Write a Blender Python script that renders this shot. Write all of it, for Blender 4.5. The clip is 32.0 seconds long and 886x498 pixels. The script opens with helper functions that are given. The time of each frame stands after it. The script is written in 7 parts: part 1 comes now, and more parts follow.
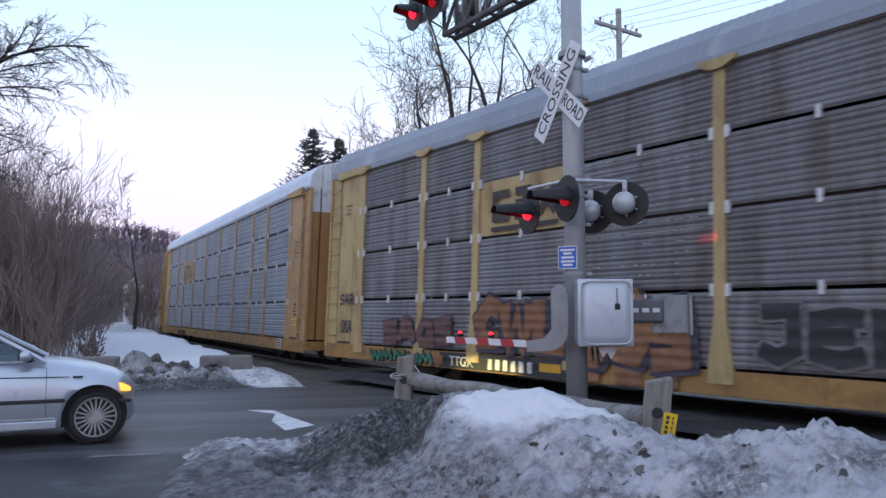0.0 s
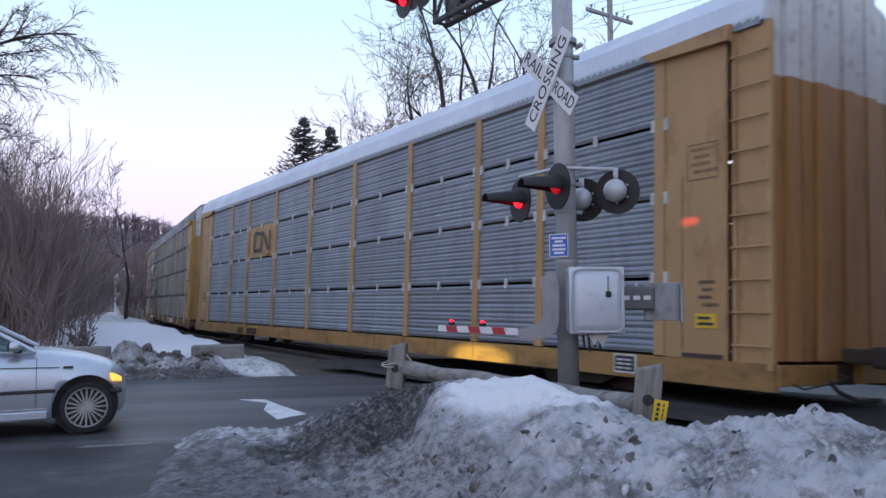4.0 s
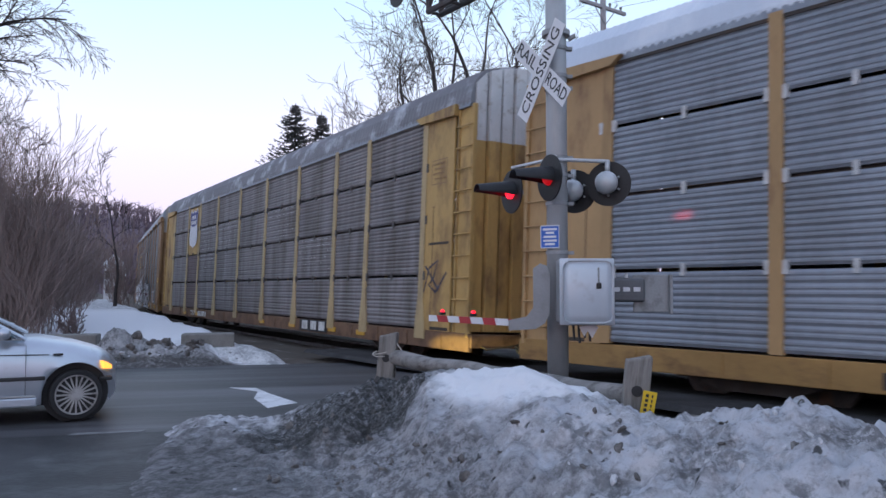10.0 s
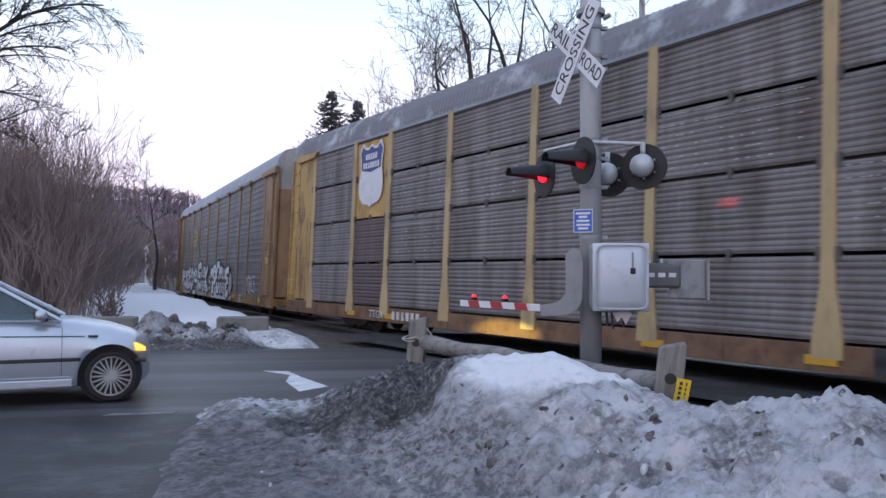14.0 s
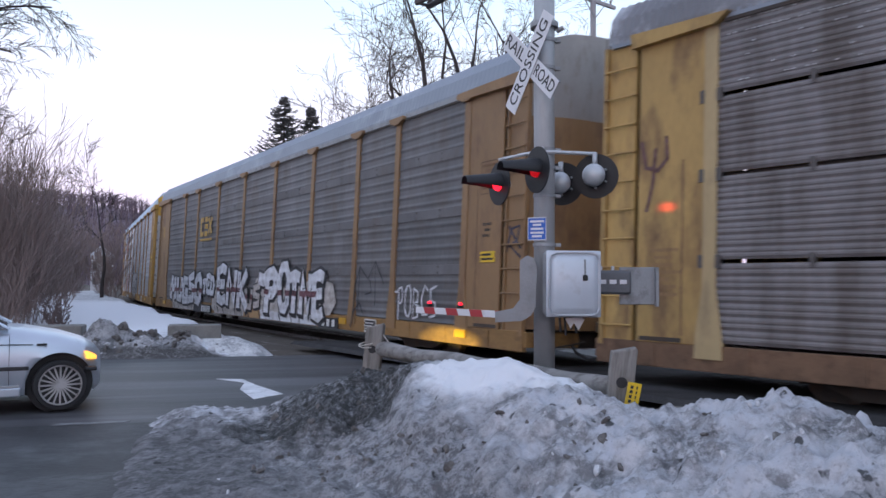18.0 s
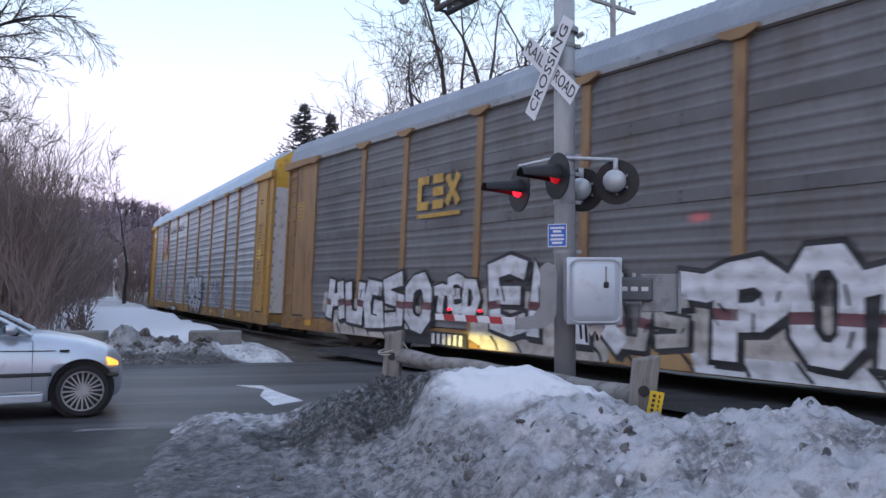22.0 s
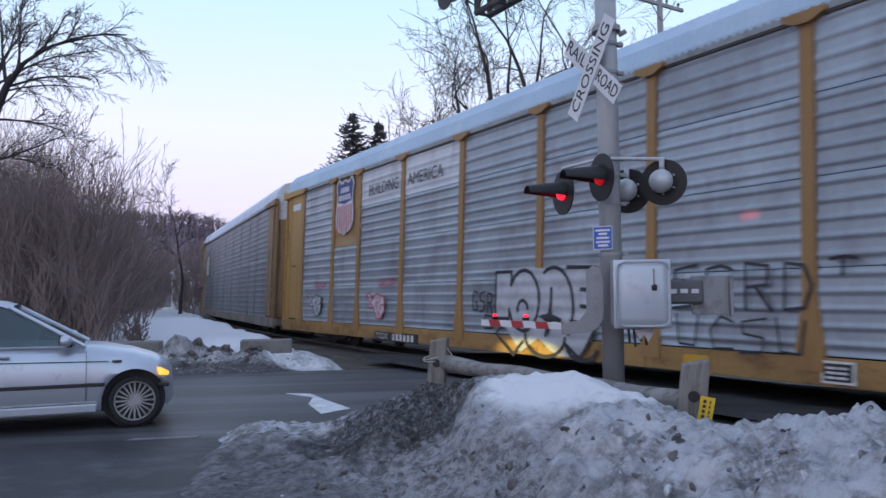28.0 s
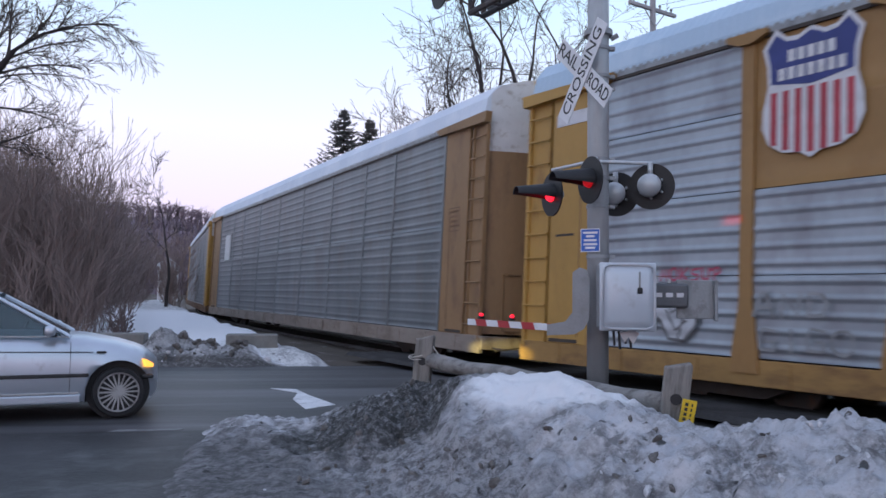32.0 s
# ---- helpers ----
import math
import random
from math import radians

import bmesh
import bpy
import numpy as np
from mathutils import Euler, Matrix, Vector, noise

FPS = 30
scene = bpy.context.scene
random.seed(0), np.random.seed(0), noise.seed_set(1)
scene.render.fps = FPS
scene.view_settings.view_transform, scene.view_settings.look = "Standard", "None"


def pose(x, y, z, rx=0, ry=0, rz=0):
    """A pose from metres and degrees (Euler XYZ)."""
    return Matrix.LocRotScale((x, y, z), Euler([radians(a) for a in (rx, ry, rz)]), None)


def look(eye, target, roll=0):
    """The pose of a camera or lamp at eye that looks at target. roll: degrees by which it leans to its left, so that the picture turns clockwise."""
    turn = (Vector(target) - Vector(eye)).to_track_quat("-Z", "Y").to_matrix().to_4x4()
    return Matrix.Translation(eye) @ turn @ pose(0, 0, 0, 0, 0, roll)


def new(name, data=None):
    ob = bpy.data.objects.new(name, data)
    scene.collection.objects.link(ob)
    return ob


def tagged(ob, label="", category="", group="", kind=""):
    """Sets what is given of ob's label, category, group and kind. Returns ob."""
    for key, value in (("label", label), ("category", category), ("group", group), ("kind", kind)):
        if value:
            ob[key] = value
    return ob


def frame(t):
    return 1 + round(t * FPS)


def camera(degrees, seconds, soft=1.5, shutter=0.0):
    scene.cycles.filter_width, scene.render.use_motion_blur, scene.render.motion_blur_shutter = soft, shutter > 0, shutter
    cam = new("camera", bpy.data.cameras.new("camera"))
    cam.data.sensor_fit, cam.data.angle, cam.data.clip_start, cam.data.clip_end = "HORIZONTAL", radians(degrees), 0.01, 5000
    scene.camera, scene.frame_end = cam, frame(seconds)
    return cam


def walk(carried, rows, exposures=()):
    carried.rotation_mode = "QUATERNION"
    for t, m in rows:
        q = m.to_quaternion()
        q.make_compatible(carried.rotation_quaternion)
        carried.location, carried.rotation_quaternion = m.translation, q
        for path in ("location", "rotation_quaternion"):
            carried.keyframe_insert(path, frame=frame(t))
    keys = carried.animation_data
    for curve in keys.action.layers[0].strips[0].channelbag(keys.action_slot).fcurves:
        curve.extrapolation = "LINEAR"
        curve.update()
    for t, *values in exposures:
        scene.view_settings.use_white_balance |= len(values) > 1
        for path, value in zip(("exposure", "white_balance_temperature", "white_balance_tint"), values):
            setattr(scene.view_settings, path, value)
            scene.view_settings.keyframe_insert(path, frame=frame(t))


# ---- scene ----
# the film's own brightness and white balance: seconds, stops, kelvin, tint
EXPOSURES = (
    (0, 0.16, 6250, 10), (2.5, 0.08, 6250, 10), (6, 0.09, 6250, 10), (10.5, 0.09, 6300, 10), (12.3, 0.21, 6500, 11), (13.2, 0.30, 6500, 11), (17, 0.29, 6550, 11),
    (20, 0.22, 6450, 11), (24, 0.18, 6350, 10), (26.8, 0.04, 6250, 10), (29, -0.02, 6100, 10), (31, 0.08, 6250, 10), (32, 0.06, 6350, 11),
)
# camera: held by hand at the roadside
cam = camera(58.5, 32.0, soft=1.5, shutter=0.5)


def held(x, y, z, yaw, pitch, roll):
    """Pose from eye, yaw to the left, pitch up and roll in degrees."""
    yw, pt = radians(yaw), radians(pitch)
    ahead = Vector((-math.sin(yw) * math.cos(pt), math.cos(yw) * math.cos(pt), math.sin(pt)))
    eye = Vector((x, y, z))
    return look(eye, eye + 2 * ahead, roll)


PATH = [
    (0, 0.009, 0.018, 1.627, 1.30, 4.46, -0.17),
    (0.5, 0.016, 0.025, 1.638, 1.48, 4.35, -0.46),
    (1, 0.016, 0.032, 1.635, 1.60, 4.18, -0.77),
    (1.5, 0.021, 0.037, 1.636, 1.97, 4.05, -1.13),
    (2, 0.020, 0.043, 1.630, 2.05, 3.92, -0.90),
    (2.5, 0.025, 0.030, 1.632, 1.14, 3.78, -0.50),
    (4.5, 0.015, 0.032, 1.628, 0.71, 3.46, -0.43),
    (5, 0.016, 0.039, 1.632, 1.19, 3.29, -0.54),
    (5.5, 0.020, 0.054, 1.632, 1.56, 3.43, -0.67),
    (6, 0.022, 0.052, 1.627, 1.54, 3.56, -0.56),
    (6.5, 0.020, 0.047, 1.628, 1.54, 3.87, -0.54),
    (7, 0.019, 0.026, 1.630, 1.22, 3.92, -0.15),
    (7.5, 0.008, 0.006, 1.637, 0.45, 3.78, -0.29),
    (8, 0.013, 0.042, 1.626, 1.21, 3.50, -0.43),
    (8.5, 0.018, 0.042, 1.628, 1.67, 3.79, -0.15),
    (9, 0.022, 0.043, 1.626, 1.47, 3.51, -0.10),
    (9.5, 0.012, 0.021, 1.634, 0.66, 3.45, -0.09),
    (10, 0.009, 0.012, 1.636, 0.05, 2.86, 0.01),
    (10.5, 0.014, 0.012, 1.628, 0.07, 2.89, 0.25),
    (11, 0.012, 0.022, 1.621, 0.11, 2.74, 0.40),
    (11.5, 0.039, 0.047, 1.625, 0.41, 2.40, 0.95),
    (12, 0.061, 0.078, 1.624, 0.96, 1.58, 0.78),
    (12.5, 0.063, 0.076, 1.630, 1.65, 2.12, 0.32),
    (13, 0.074, 0.114, 1.622, 2.72, 2.07, 0.27),
    (13.5, 0.073, 0.125, 1.618, 2.73, 1.90, 0.27),
    (15.5, 0.044, 0.098, 1.620, 1.45, 1.77, 0.46),
    (16, 0.056, 0.097, 1.618, 0.56, 1.30, 0.11),
    (16.5, 0.046, 0.062, 1.605, -0.49, 1.34, -0.15),
    (17, 0.038, 0.015, 1.607, -0.99, 2.25, 0.43),
    (17.5, 0.030, 0.011, 1.615, -0.90, 2.56, 0.52),
    (18, 0.035, 0.023, 1.617, -0.73, 2.37, 0.29),
    (18.5, 0.029, 0.041, 1.625, -0.39, 2.51, 0.40),
    (19, 0.028, 0.033, 1.623, -0.44, 2.97, 0.32),
    (19.5, 0.024, 0.028, 1.620, -0.43, 3.01, 0.21),
    (20, 0.024, 0.033, 1.620, -0.12, 2.99, 0.10),
    (20.5, 0.035, 0.043, 1.625, 0.00, 2.88, 0.11),
    (21, 0.034, 0.043, 1.624, 0.18, 2.77, -0.05),
    (21.5, 0.038, 0.047, 1.623, 0.22, 2.72, 0.01),
    (22, 0.031, 0.055, 1.625, 0.67, 2.81, 0.32),
    (22.5, 0.031, 0.068, 1.622, 1.15, 2.94, 0.41),
    (23, 0.037, 0.069, 1.623, 1.16, 2.87, 0.29),
    (23.5, 0.041, 0.082, 1.628, 1.27, 2.58, 0.43),
    (24, 0.034, 0.058, 1.626, 0.94, 2.55, 0.63),
    (24.5, 0.031, 0.062, 1.619, 0.74, 2.40, 0.65),
    (26.5, 0.061, 0.093, 1.609, 1.64, 3.10, 0.09),
    (27, 0.085, 0.086, 1.617, 2.14, 3.40, -0.60),
    (27.5, 0.111, 0.113, 1.620, 3.40, 3.36, -1.36),
    (28, 0.115, 0.144, 1.622, 4.35, 3.26, -0.61),
    (28.5, 0.111, 0.175, 1.624, 5.35, 3.26, 0.21),
    (29, 0.121, 0.171, 1.628, 4.79, 2.70, 0.52),
    (29.5, 0.095, 0.106, 1.616, 2.10, 2.66, 0.45),
    (30, 0.083, 0.080, 1.612, 1.27, 2.80, 0.52),
    (30.5, 0.077, 0.065, 1.619, 0.77, 2.49, 1.32),
    (31, 0.080, 0.059, 1.605, 0.65, 2.63, 0.94),
    (31.5, 0.101, 0.094, 1.610, 2.08, 2.83, 1.28),
    (32, 0.120, 0.114, 1.616, 3.51, 3.19, 0.71),
]
walk(cam, [(t, held(*row)) for t, *row in PATH], EXPOSURES)

# ---- light: clear dusk sky after sunset, no direct sun ----
world = bpy.data.worlds.new("dusk_sky")
scene.world = world
world.use_nodes = True
wn, wl = world.node_tree.nodes, world.node_tree.links
wn.clear()
w_out = wn.new("ShaderNodeOutputWorld")
w_bg = wn.new("ShaderNodeBackground")
w_sky = wn.new("ShaderNodeTexSky")
w_sky.sky_type, w_sky.sun_disc = "NISHITA", False
w_sky.sun_elevation, w_sky.sun_rotation = radians(1.5), radians(200)
w_geo = wn.new("ShaderNodeTexCoord")
w_sep = wn.new("ShaderNodeSeparateXYZ")
w_ramp = wn.new("ShaderNodeValToRGB")
w_mix = wn.new("ShaderNodeMixRGB")
w_mix.blend_type, w_mix.inputs[0].default_value = "ADD", 0.04
cr = w_ramp.color_ramp
SKY = [(0.0, (0.80, 0.71, 0.98)), (0.10, (0.88, 0.79, 1.04)), (0.20, (0.92, 0.92, 1.12)), (0.34, (0.69, 0.91, 1.14)), (0.55, (0.58, 0.73, 1.02)), (1.0, (0.48, 0.57, 0.84))]
cr.elements[0].position, cr.elements[1].position = 0.0, 1.0
for pos, col in SKY[1:-1]:
    cr.elements.new(pos)
for el, (pos, col) in zip(cr.elements, SKY):
    el.position, el.color = pos, (*col, 1)
wl.new(w_geo.outputs["Generated"], w_sep.inputs[0])
wl.new(w_sep.outputs["Z"], w_ramp.inputs[0])
wl.new(w_ramp.outputs[0], w_mix.inputs[1])
wl.new(w_sky.outputs[0], w_mix.inputs[2])
wl.new(w_mix.outputs[0], w_bg.inputs[0])
w_bg.inputs[1].default_value = 1.0
wl.new(w_bg.outputs[0], w_out.inputs[0])
sun = new("sun", bpy.data.lights.new("sun", "SUN"))
sun.data.energy, sun.data.angle, sun.data.color = 0.12, radians(40), (1.0, 0.86, 0.84)
sun.matrix_world = look((-20, -30, 22), (0, 10, 2))

# ---- materials ----
def material(name, color, rough=0.7, metal=0.0, vary=0.25, scale=3.0, fine=40.0, bump=0.15, dirt=None, dirt_amount=0.0, stretch=(1, 1, 1), emit=None, spec=0.5, ribs=0.0):
    """A weathered surface: base colour, two scales of variation, stains of a second colour and a fine relief."""
    m = bpy.data.materials.new(name)
    m.use_nodes = True
    n, l = m.node_tree.nodes, m.node_tree.links
    b = n["Principled BSDF"]
    b.inputs["Roughness"].default_value, b.inputs["Metallic"].default_value = rough, metal
    b.inputs["Specular IOR Level"].default_value = spec
    tc, mp = n.new("ShaderNodeTexCoord"), n.new("ShaderNodeMapping")
    mp.inputs["Scale"].default_value = stretch
    info = n.new("ShaderNodeObjectInfo")
    shift = n.new("ShaderNodeVectorMath")
    shift.operation, shift.inputs[1].default_value = "MULTIPLY_ADD", (37.0, 19.0, 53.0)
    l.new(info.outputs["Random"], shift.inputs[0]), l.new(tc.outputs["Object"], shift.inputs[2])
    l.new(shift.outputs[0], mp.inputs[0])
    n1, n2 = n.new("ShaderNodeTexNoise"), n.new("ShaderNodeTexNoise")
    n1.inputs["Scale"].default_value, n1.inputs["Detail"].default_value = scale, 5
    n2.inputs["Scale"].default_value, n2.inputs["Detail"].default_value = fine, 4
    l.new(mp.outputs[0], n1.inputs[0]), l.new(mp.outputs[0], n2.inputs[0])
    add = n.new("ShaderNodeMath")
    add.operation = "ADD"
    l.new(n1.outputs[0], add.inputs[0])
    half = n.new("ShaderNodeMath")
    half.operation, half.inputs[1].default_value = "MULTIPLY", 0.45
    l.new(n2.outputs[0], half.inputs[0]), l.new(half.outputs[0], add.inputs[1])
    rnd = n.new("ShaderNodeMath")
    rnd.operation, rnd.inputs[1].default_value = "MULTIPLY_ADD", 0.18
    l.new(info.outputs["Random"], rnd.inputs[0]), l.new(add.outputs[0], rnd.inputs[2])
    mr = n.new("ShaderNodeMapRange")
    mr.inputs[1].default_value, mr.inputs[2].default_value = 0.5, 1.12
    mr.inputs[3].default_value, mr.inputs[4].default_value = 1 - vary, 1 + vary
    l.new(rnd.outputs[0], mr.inputs[0])
    mul = n.new("ShaderNodeMixRGB")
    mul.blend_type, mul.inputs[0].default_value, mul.inputs[1].default_value = "MULTIPLY", 1, (*color, 1)
    l.new(mr.outputs[0], mul.inputs[2])
    col = mul.outputs[0]
    if dirt:
        n3, rp, mx = n.new("ShaderNodeTexNoise"), n.new("ShaderNodeMapRange"), n.new("ShaderNodeMixRGB")
        n3.inputs["Scale"].default_value, n3.inputs["Detail"].default_value, n3.inputs["Roughness"].default_value = scale * 1.7, 7, 0.65
        l.new(mp.outputs[0], n3.inputs[0])
        rp.inputs[1].default_value, rp.inputs[2].default_value, rp.inputs[3].default_value, rp.inputs[4].default_value = 0.62 - 0.3 * dirt_amount, 0.78 - 0.2 * dirt_amount, 0, 0.9
        l.new(n3.outputs[0], rp.inputs[0]), l.new(rp.outputs[0], mx.inputs[0]), l.new(col, mx.inputs[1])
        mx.inputs[2].default_value = (*dirt, 1)
        col = mx.outputs[0]
    l.new(col, b.inputs["Base Color"])
    if bump:
        bp = n.new("ShaderNodeBump")
        bp.inputs["Strength"].default_value, bp.inputs["Distance"].default_value = bump, 0.02
        l.new(n2.outputs[0], bp.inputs["Height"]), l.new(bp.outputs[0], b.inputs["Normal"])
        if ribs:
            wv, bp2 = n.new("ShaderNodeTexWave"), n.new("ShaderNodeBump")
            wv.bands_direction, wv.inputs["Scale"].default_value = "Z", math.pi / (10 * ribs)
            l.new(tc.outputs["Object"], wv.inputs[0]), l.new(wv.outputs["Fac"], bp2.inputs["Height"])
            bp2.inputs["Strength"].default_value, bp2.inputs["Distance"].default_value = 0.4, 0.03
            l.new(bp.outputs[0], bp2.inputs["Normal"]), l.new(bp2.outputs[0], b.inputs["Normal"])
    if emit:
        b.inputs["Emission Color"].default_value, b.inputs["Emission Strength"].default_value = (*color, 1), emit
    return m


RUST, SOOT = (0.11, 0.055, 0.03), (0.045, 0.042, 0.042)
STREAK = (1.0, 1.0, 0.22)
M_asphalt = material("wet_asphalt", (0.030, 0.030, 0.032), 0.55, spec=0.25, vary=0.6, scale=1.3, fine=30, bump=0.4, dirt=(0.095, 0.095, 0.10), dirt_amount=0.42)
M_road = material("wet_worn_asphalt", (0.060, 0.059, 0.062), 0.5, spec=0.3, vary=0.65, scale=0.6, fine=22, bump=0.25, dirt=(0.13, 0.13, 0.14), dirt_amount=0.45, stretch=(0.07, 1, 1))
# near-black colour that stands for shade on the crossing under the train
M_under_train = material("dark_under_train_strip", (0.055, 0.053, 0.054), 0.95, vary=0.4, scale=2, fine=20, bump=0.4, spec=0.1)
M_bracket = material("grey_cast_bracket", (0.27, 0.28, 0.295), 0.5, 0.3, vary=0.15, dirt=(0.2, 0.2, 0.2), dirt_amount=0.35)
M_ballast = material("dark_ballast", (0.125, 0.11, 0.10), 0.9, vary=0.5, scale=4, fine=25, bump=0.8)
M_rail = material("worn_rail_steel", (0.25, 0.23, 0.22), 0.35, 0.9, dirt=RUST, dirt_amount=0.5)
M_steel_dark = material("grimy_underframe", (0.062, 0.052, 0.046), 0.8, 0.2, dirt=(0.07, 0.045, 0.03), dirt_amount=0.5)
M_wheel = material("rolled_wheel_steel", (0.06, 0.05, 0.045), 0.6, 0.5, dirt=RUST, dirt_amount=0.5)
M_rubber = material("black_rubber", (0.018, 0.018, 0.02), 0.8, bump=0.1)
M_pole_wood = material("silvered_pole_timber", (0.36, 0.35, 0.36), 0.85, vary=0.2, scale=3, fine=25, bump=0.4, stretch=(3, 3, 0.3))
M_galv = material("galvanised_mast", (0.42, 0.43, 0.44), 0.5, 0.35, vary=0.14, scale=2, fine=20, dirt=(0.30, 0.30, 0.30), dirt_amount=0.3, stretch=(1, 1, 0.3))
M_alu = material("painted_aluminium", (0.50, 0.52, 0.54), 0.4, 0.3, vary=0.1, dirt=(0.34, 0.34, 0.35), dirt_amount=0.25)
M_case = material("smooth_silver_enamel", (0.52, 0.565, 0.62), 0.3, 0.1, vary=0.06, scale=1.5, fine=8, bump=0.03, dirt=(0.38, 0.39, 0.41), dirt_amount=0.15)
M_truss = material("weathered_truss_steel", (0.13, 0.125, 0.13), 0.6, 0.4, vary=0.2, dirt=(0.09, 0.07, 0.06), dirt_amount=0.4)
M_bark_dark = material("dark_wet_bark", (0.032, 0.027, 0.030), 0.9, vary=0.3, scale=2, fine=20, bump=0.4)
M_alu_dark = material("dark_grey_arm_paint", (0.12, 0.125, 0.135), 0.5, 0.2, vary=0.15)
M_alu_grey = material("dull_grey_casting", (0.30, 0.31, 0.32), 0.55, 0.3, vary=0.15, dirt=(0.16, 0.16, 0.16), dirt_amount=0.4)
M_black = material("matt_black_paint", (0.015, 0.015, 0.017), 0.55, vary=0.3)
M_white = material("reflective_white_sheet", (0.70, 0.70, 0.72), 0.4, vary=0.07, dirt=(0.5, 0.5, 0.5), dirt_amount=0.2)
M_letter = material("black_letter", (0.02, 0.02, 0.022), 0.5, bump=0)
M_white_mark = material("white_lettering", (0.62, 0.62, 0.60), 0.6, vary=0.2, dirt=(0.3, 0.28, 0.26), dirt_amount=0.4)
M_red_sheet = material("reflective_red_sheet", (0.42, 0.03, 0.035), 0.4, vary=0.15)
M_blue_sign = material("blue_sign_sheet", (0.03, 0.12, 0.48), 0.4, vary=0.08)
M_yellow_sign = material("yellow_marker_sheet", (0.72, 0.47, 0.02), 0.4, vary=0.1, dirt=(0.4, 0.28, 0.05), dirt_amount=0.3)
M_red_lit = material("lit_red_lens", (1.0, 0.012, 0.03), 0.3, emit=2.4, vary=0, bump=0)
M_red_dim = material("fading_red_lens", (0.6, 0.006, 0.012), 0.3, emit=0.5, vary=0, bump=0)
M_amber_lit = material("lit_amber_lens", (1.0, 0.42, 0.06), 0.3, emit=1.6, vary=0, bump=0)
M_headlight = material("lit_headlamp_glass", (1.0, 0.85, 0.6), 0.2, emit=2.0, vary=0, bump=0)
M_post_wood = material("weathered_timber", (0.20, 0.185, 0.17), 0.85, vary=0.35, scale=4, fine=30, bump=0.6, dirt=(0.09, 0.08, 0.07), dirt_amount=0.5, stretch=(3, 3, 0.3))
M_rail_wood = material("weathered_log", (0.24, 0.23, 0.22), 0.85, vary=0.3, scale=3, fine=30, bump=0.6, dirt=(0.10, 0.09, 0.085), dirt_amount=0.45, stretch=(0.3, 3, 3))
M_bark = material("grey_bark", (0.052, 0.043, 0.042), 0.9, vary=0.35, scale=2, fine=20, bump=0.5)
M_twig = material("winter_twigs", (0.14, 0.105, 0.10), 0.9, vary=0.3, bump=0)
M_brush = material("brown_brush", (0.225, 0.172, 0.155), 0.9, vary=0.4, scale=0.5, bump=0)
M_twig_far = material("far_pale_twigs", (0.085, 0.066, 0.07), 0.9, vary=0.3, bump=0)
M_needle = material("dark_spruce_needles", (0.078, 0.082, 0.080), 0.8, vary=0.5, scale=0.8, bump=0)
# lighter purple tone: the haze of distance is mixed into this colour
M_hill = material("haze_toned_woods", (0.16, 0.12, 0.142), 0.95, vary=0.35, scale=0.05, fine=0.8, bump=0)
M_concrete = material("weathered_concrete", (0.21, 0.20, 0.185), 0.85, vary=0.2, scale=2, fine=30, bump=0.4, dirt=(0.14, 0.13, 0.12), dirt_amount=0.4)
M_far_white = material("white_clapboard", (0.62, 0.62, 0.64), 0.7, vary=0.1)
M_far_dark = material("dark_window_glass", (0.03, 0.035, 0.045), 0.2, vary=0.1)
M_wire = material("weathered_cable", (0.04, 0.04, 0.045), 0.7, bump=0)
M_rope = material("pale_rope", (0.5, 0.47, 0.42), 0.8, bump=0)
M_car_paint = material("silver_blue_car_paint", (0.52, 0.56, 0.62), 0.30, 0.6, vary=0.06, scale=2, fine=200, bump=0.0, dirt=(0.30, 0.31, 0.33), dirt_amount=0.15)
M_car_trim = material("black_car_trim", (0.02, 0.02, 0.022), 0.5, vary=0.15)
M_alloy = material("alloy_wheel", (0.46, 0.46, 0.46), 0.4, 0.6, vary=0.15, dirt=(0.15, 0.13, 0.12), dirt_amount=0.4)
M_seat = material("dark_seat_cloth", (0.03, 0.03, 0.035), 0.9)
M_glass = bpy.data.materials.new("tinted_car_glass")
M_glass.use_nodes = True
_b = M_glass.node_tree.nodes["Principled BSDF"]
_b.inputs["Base Color"].default_value, _b.inputs["Roughness"].default_value = (0.26, 0.35, 0.38, 1), 0.03
_b.inputs["Transmission Weight"].default_value, _b.inputs["IOR"].default_value = 0.85, 1.45


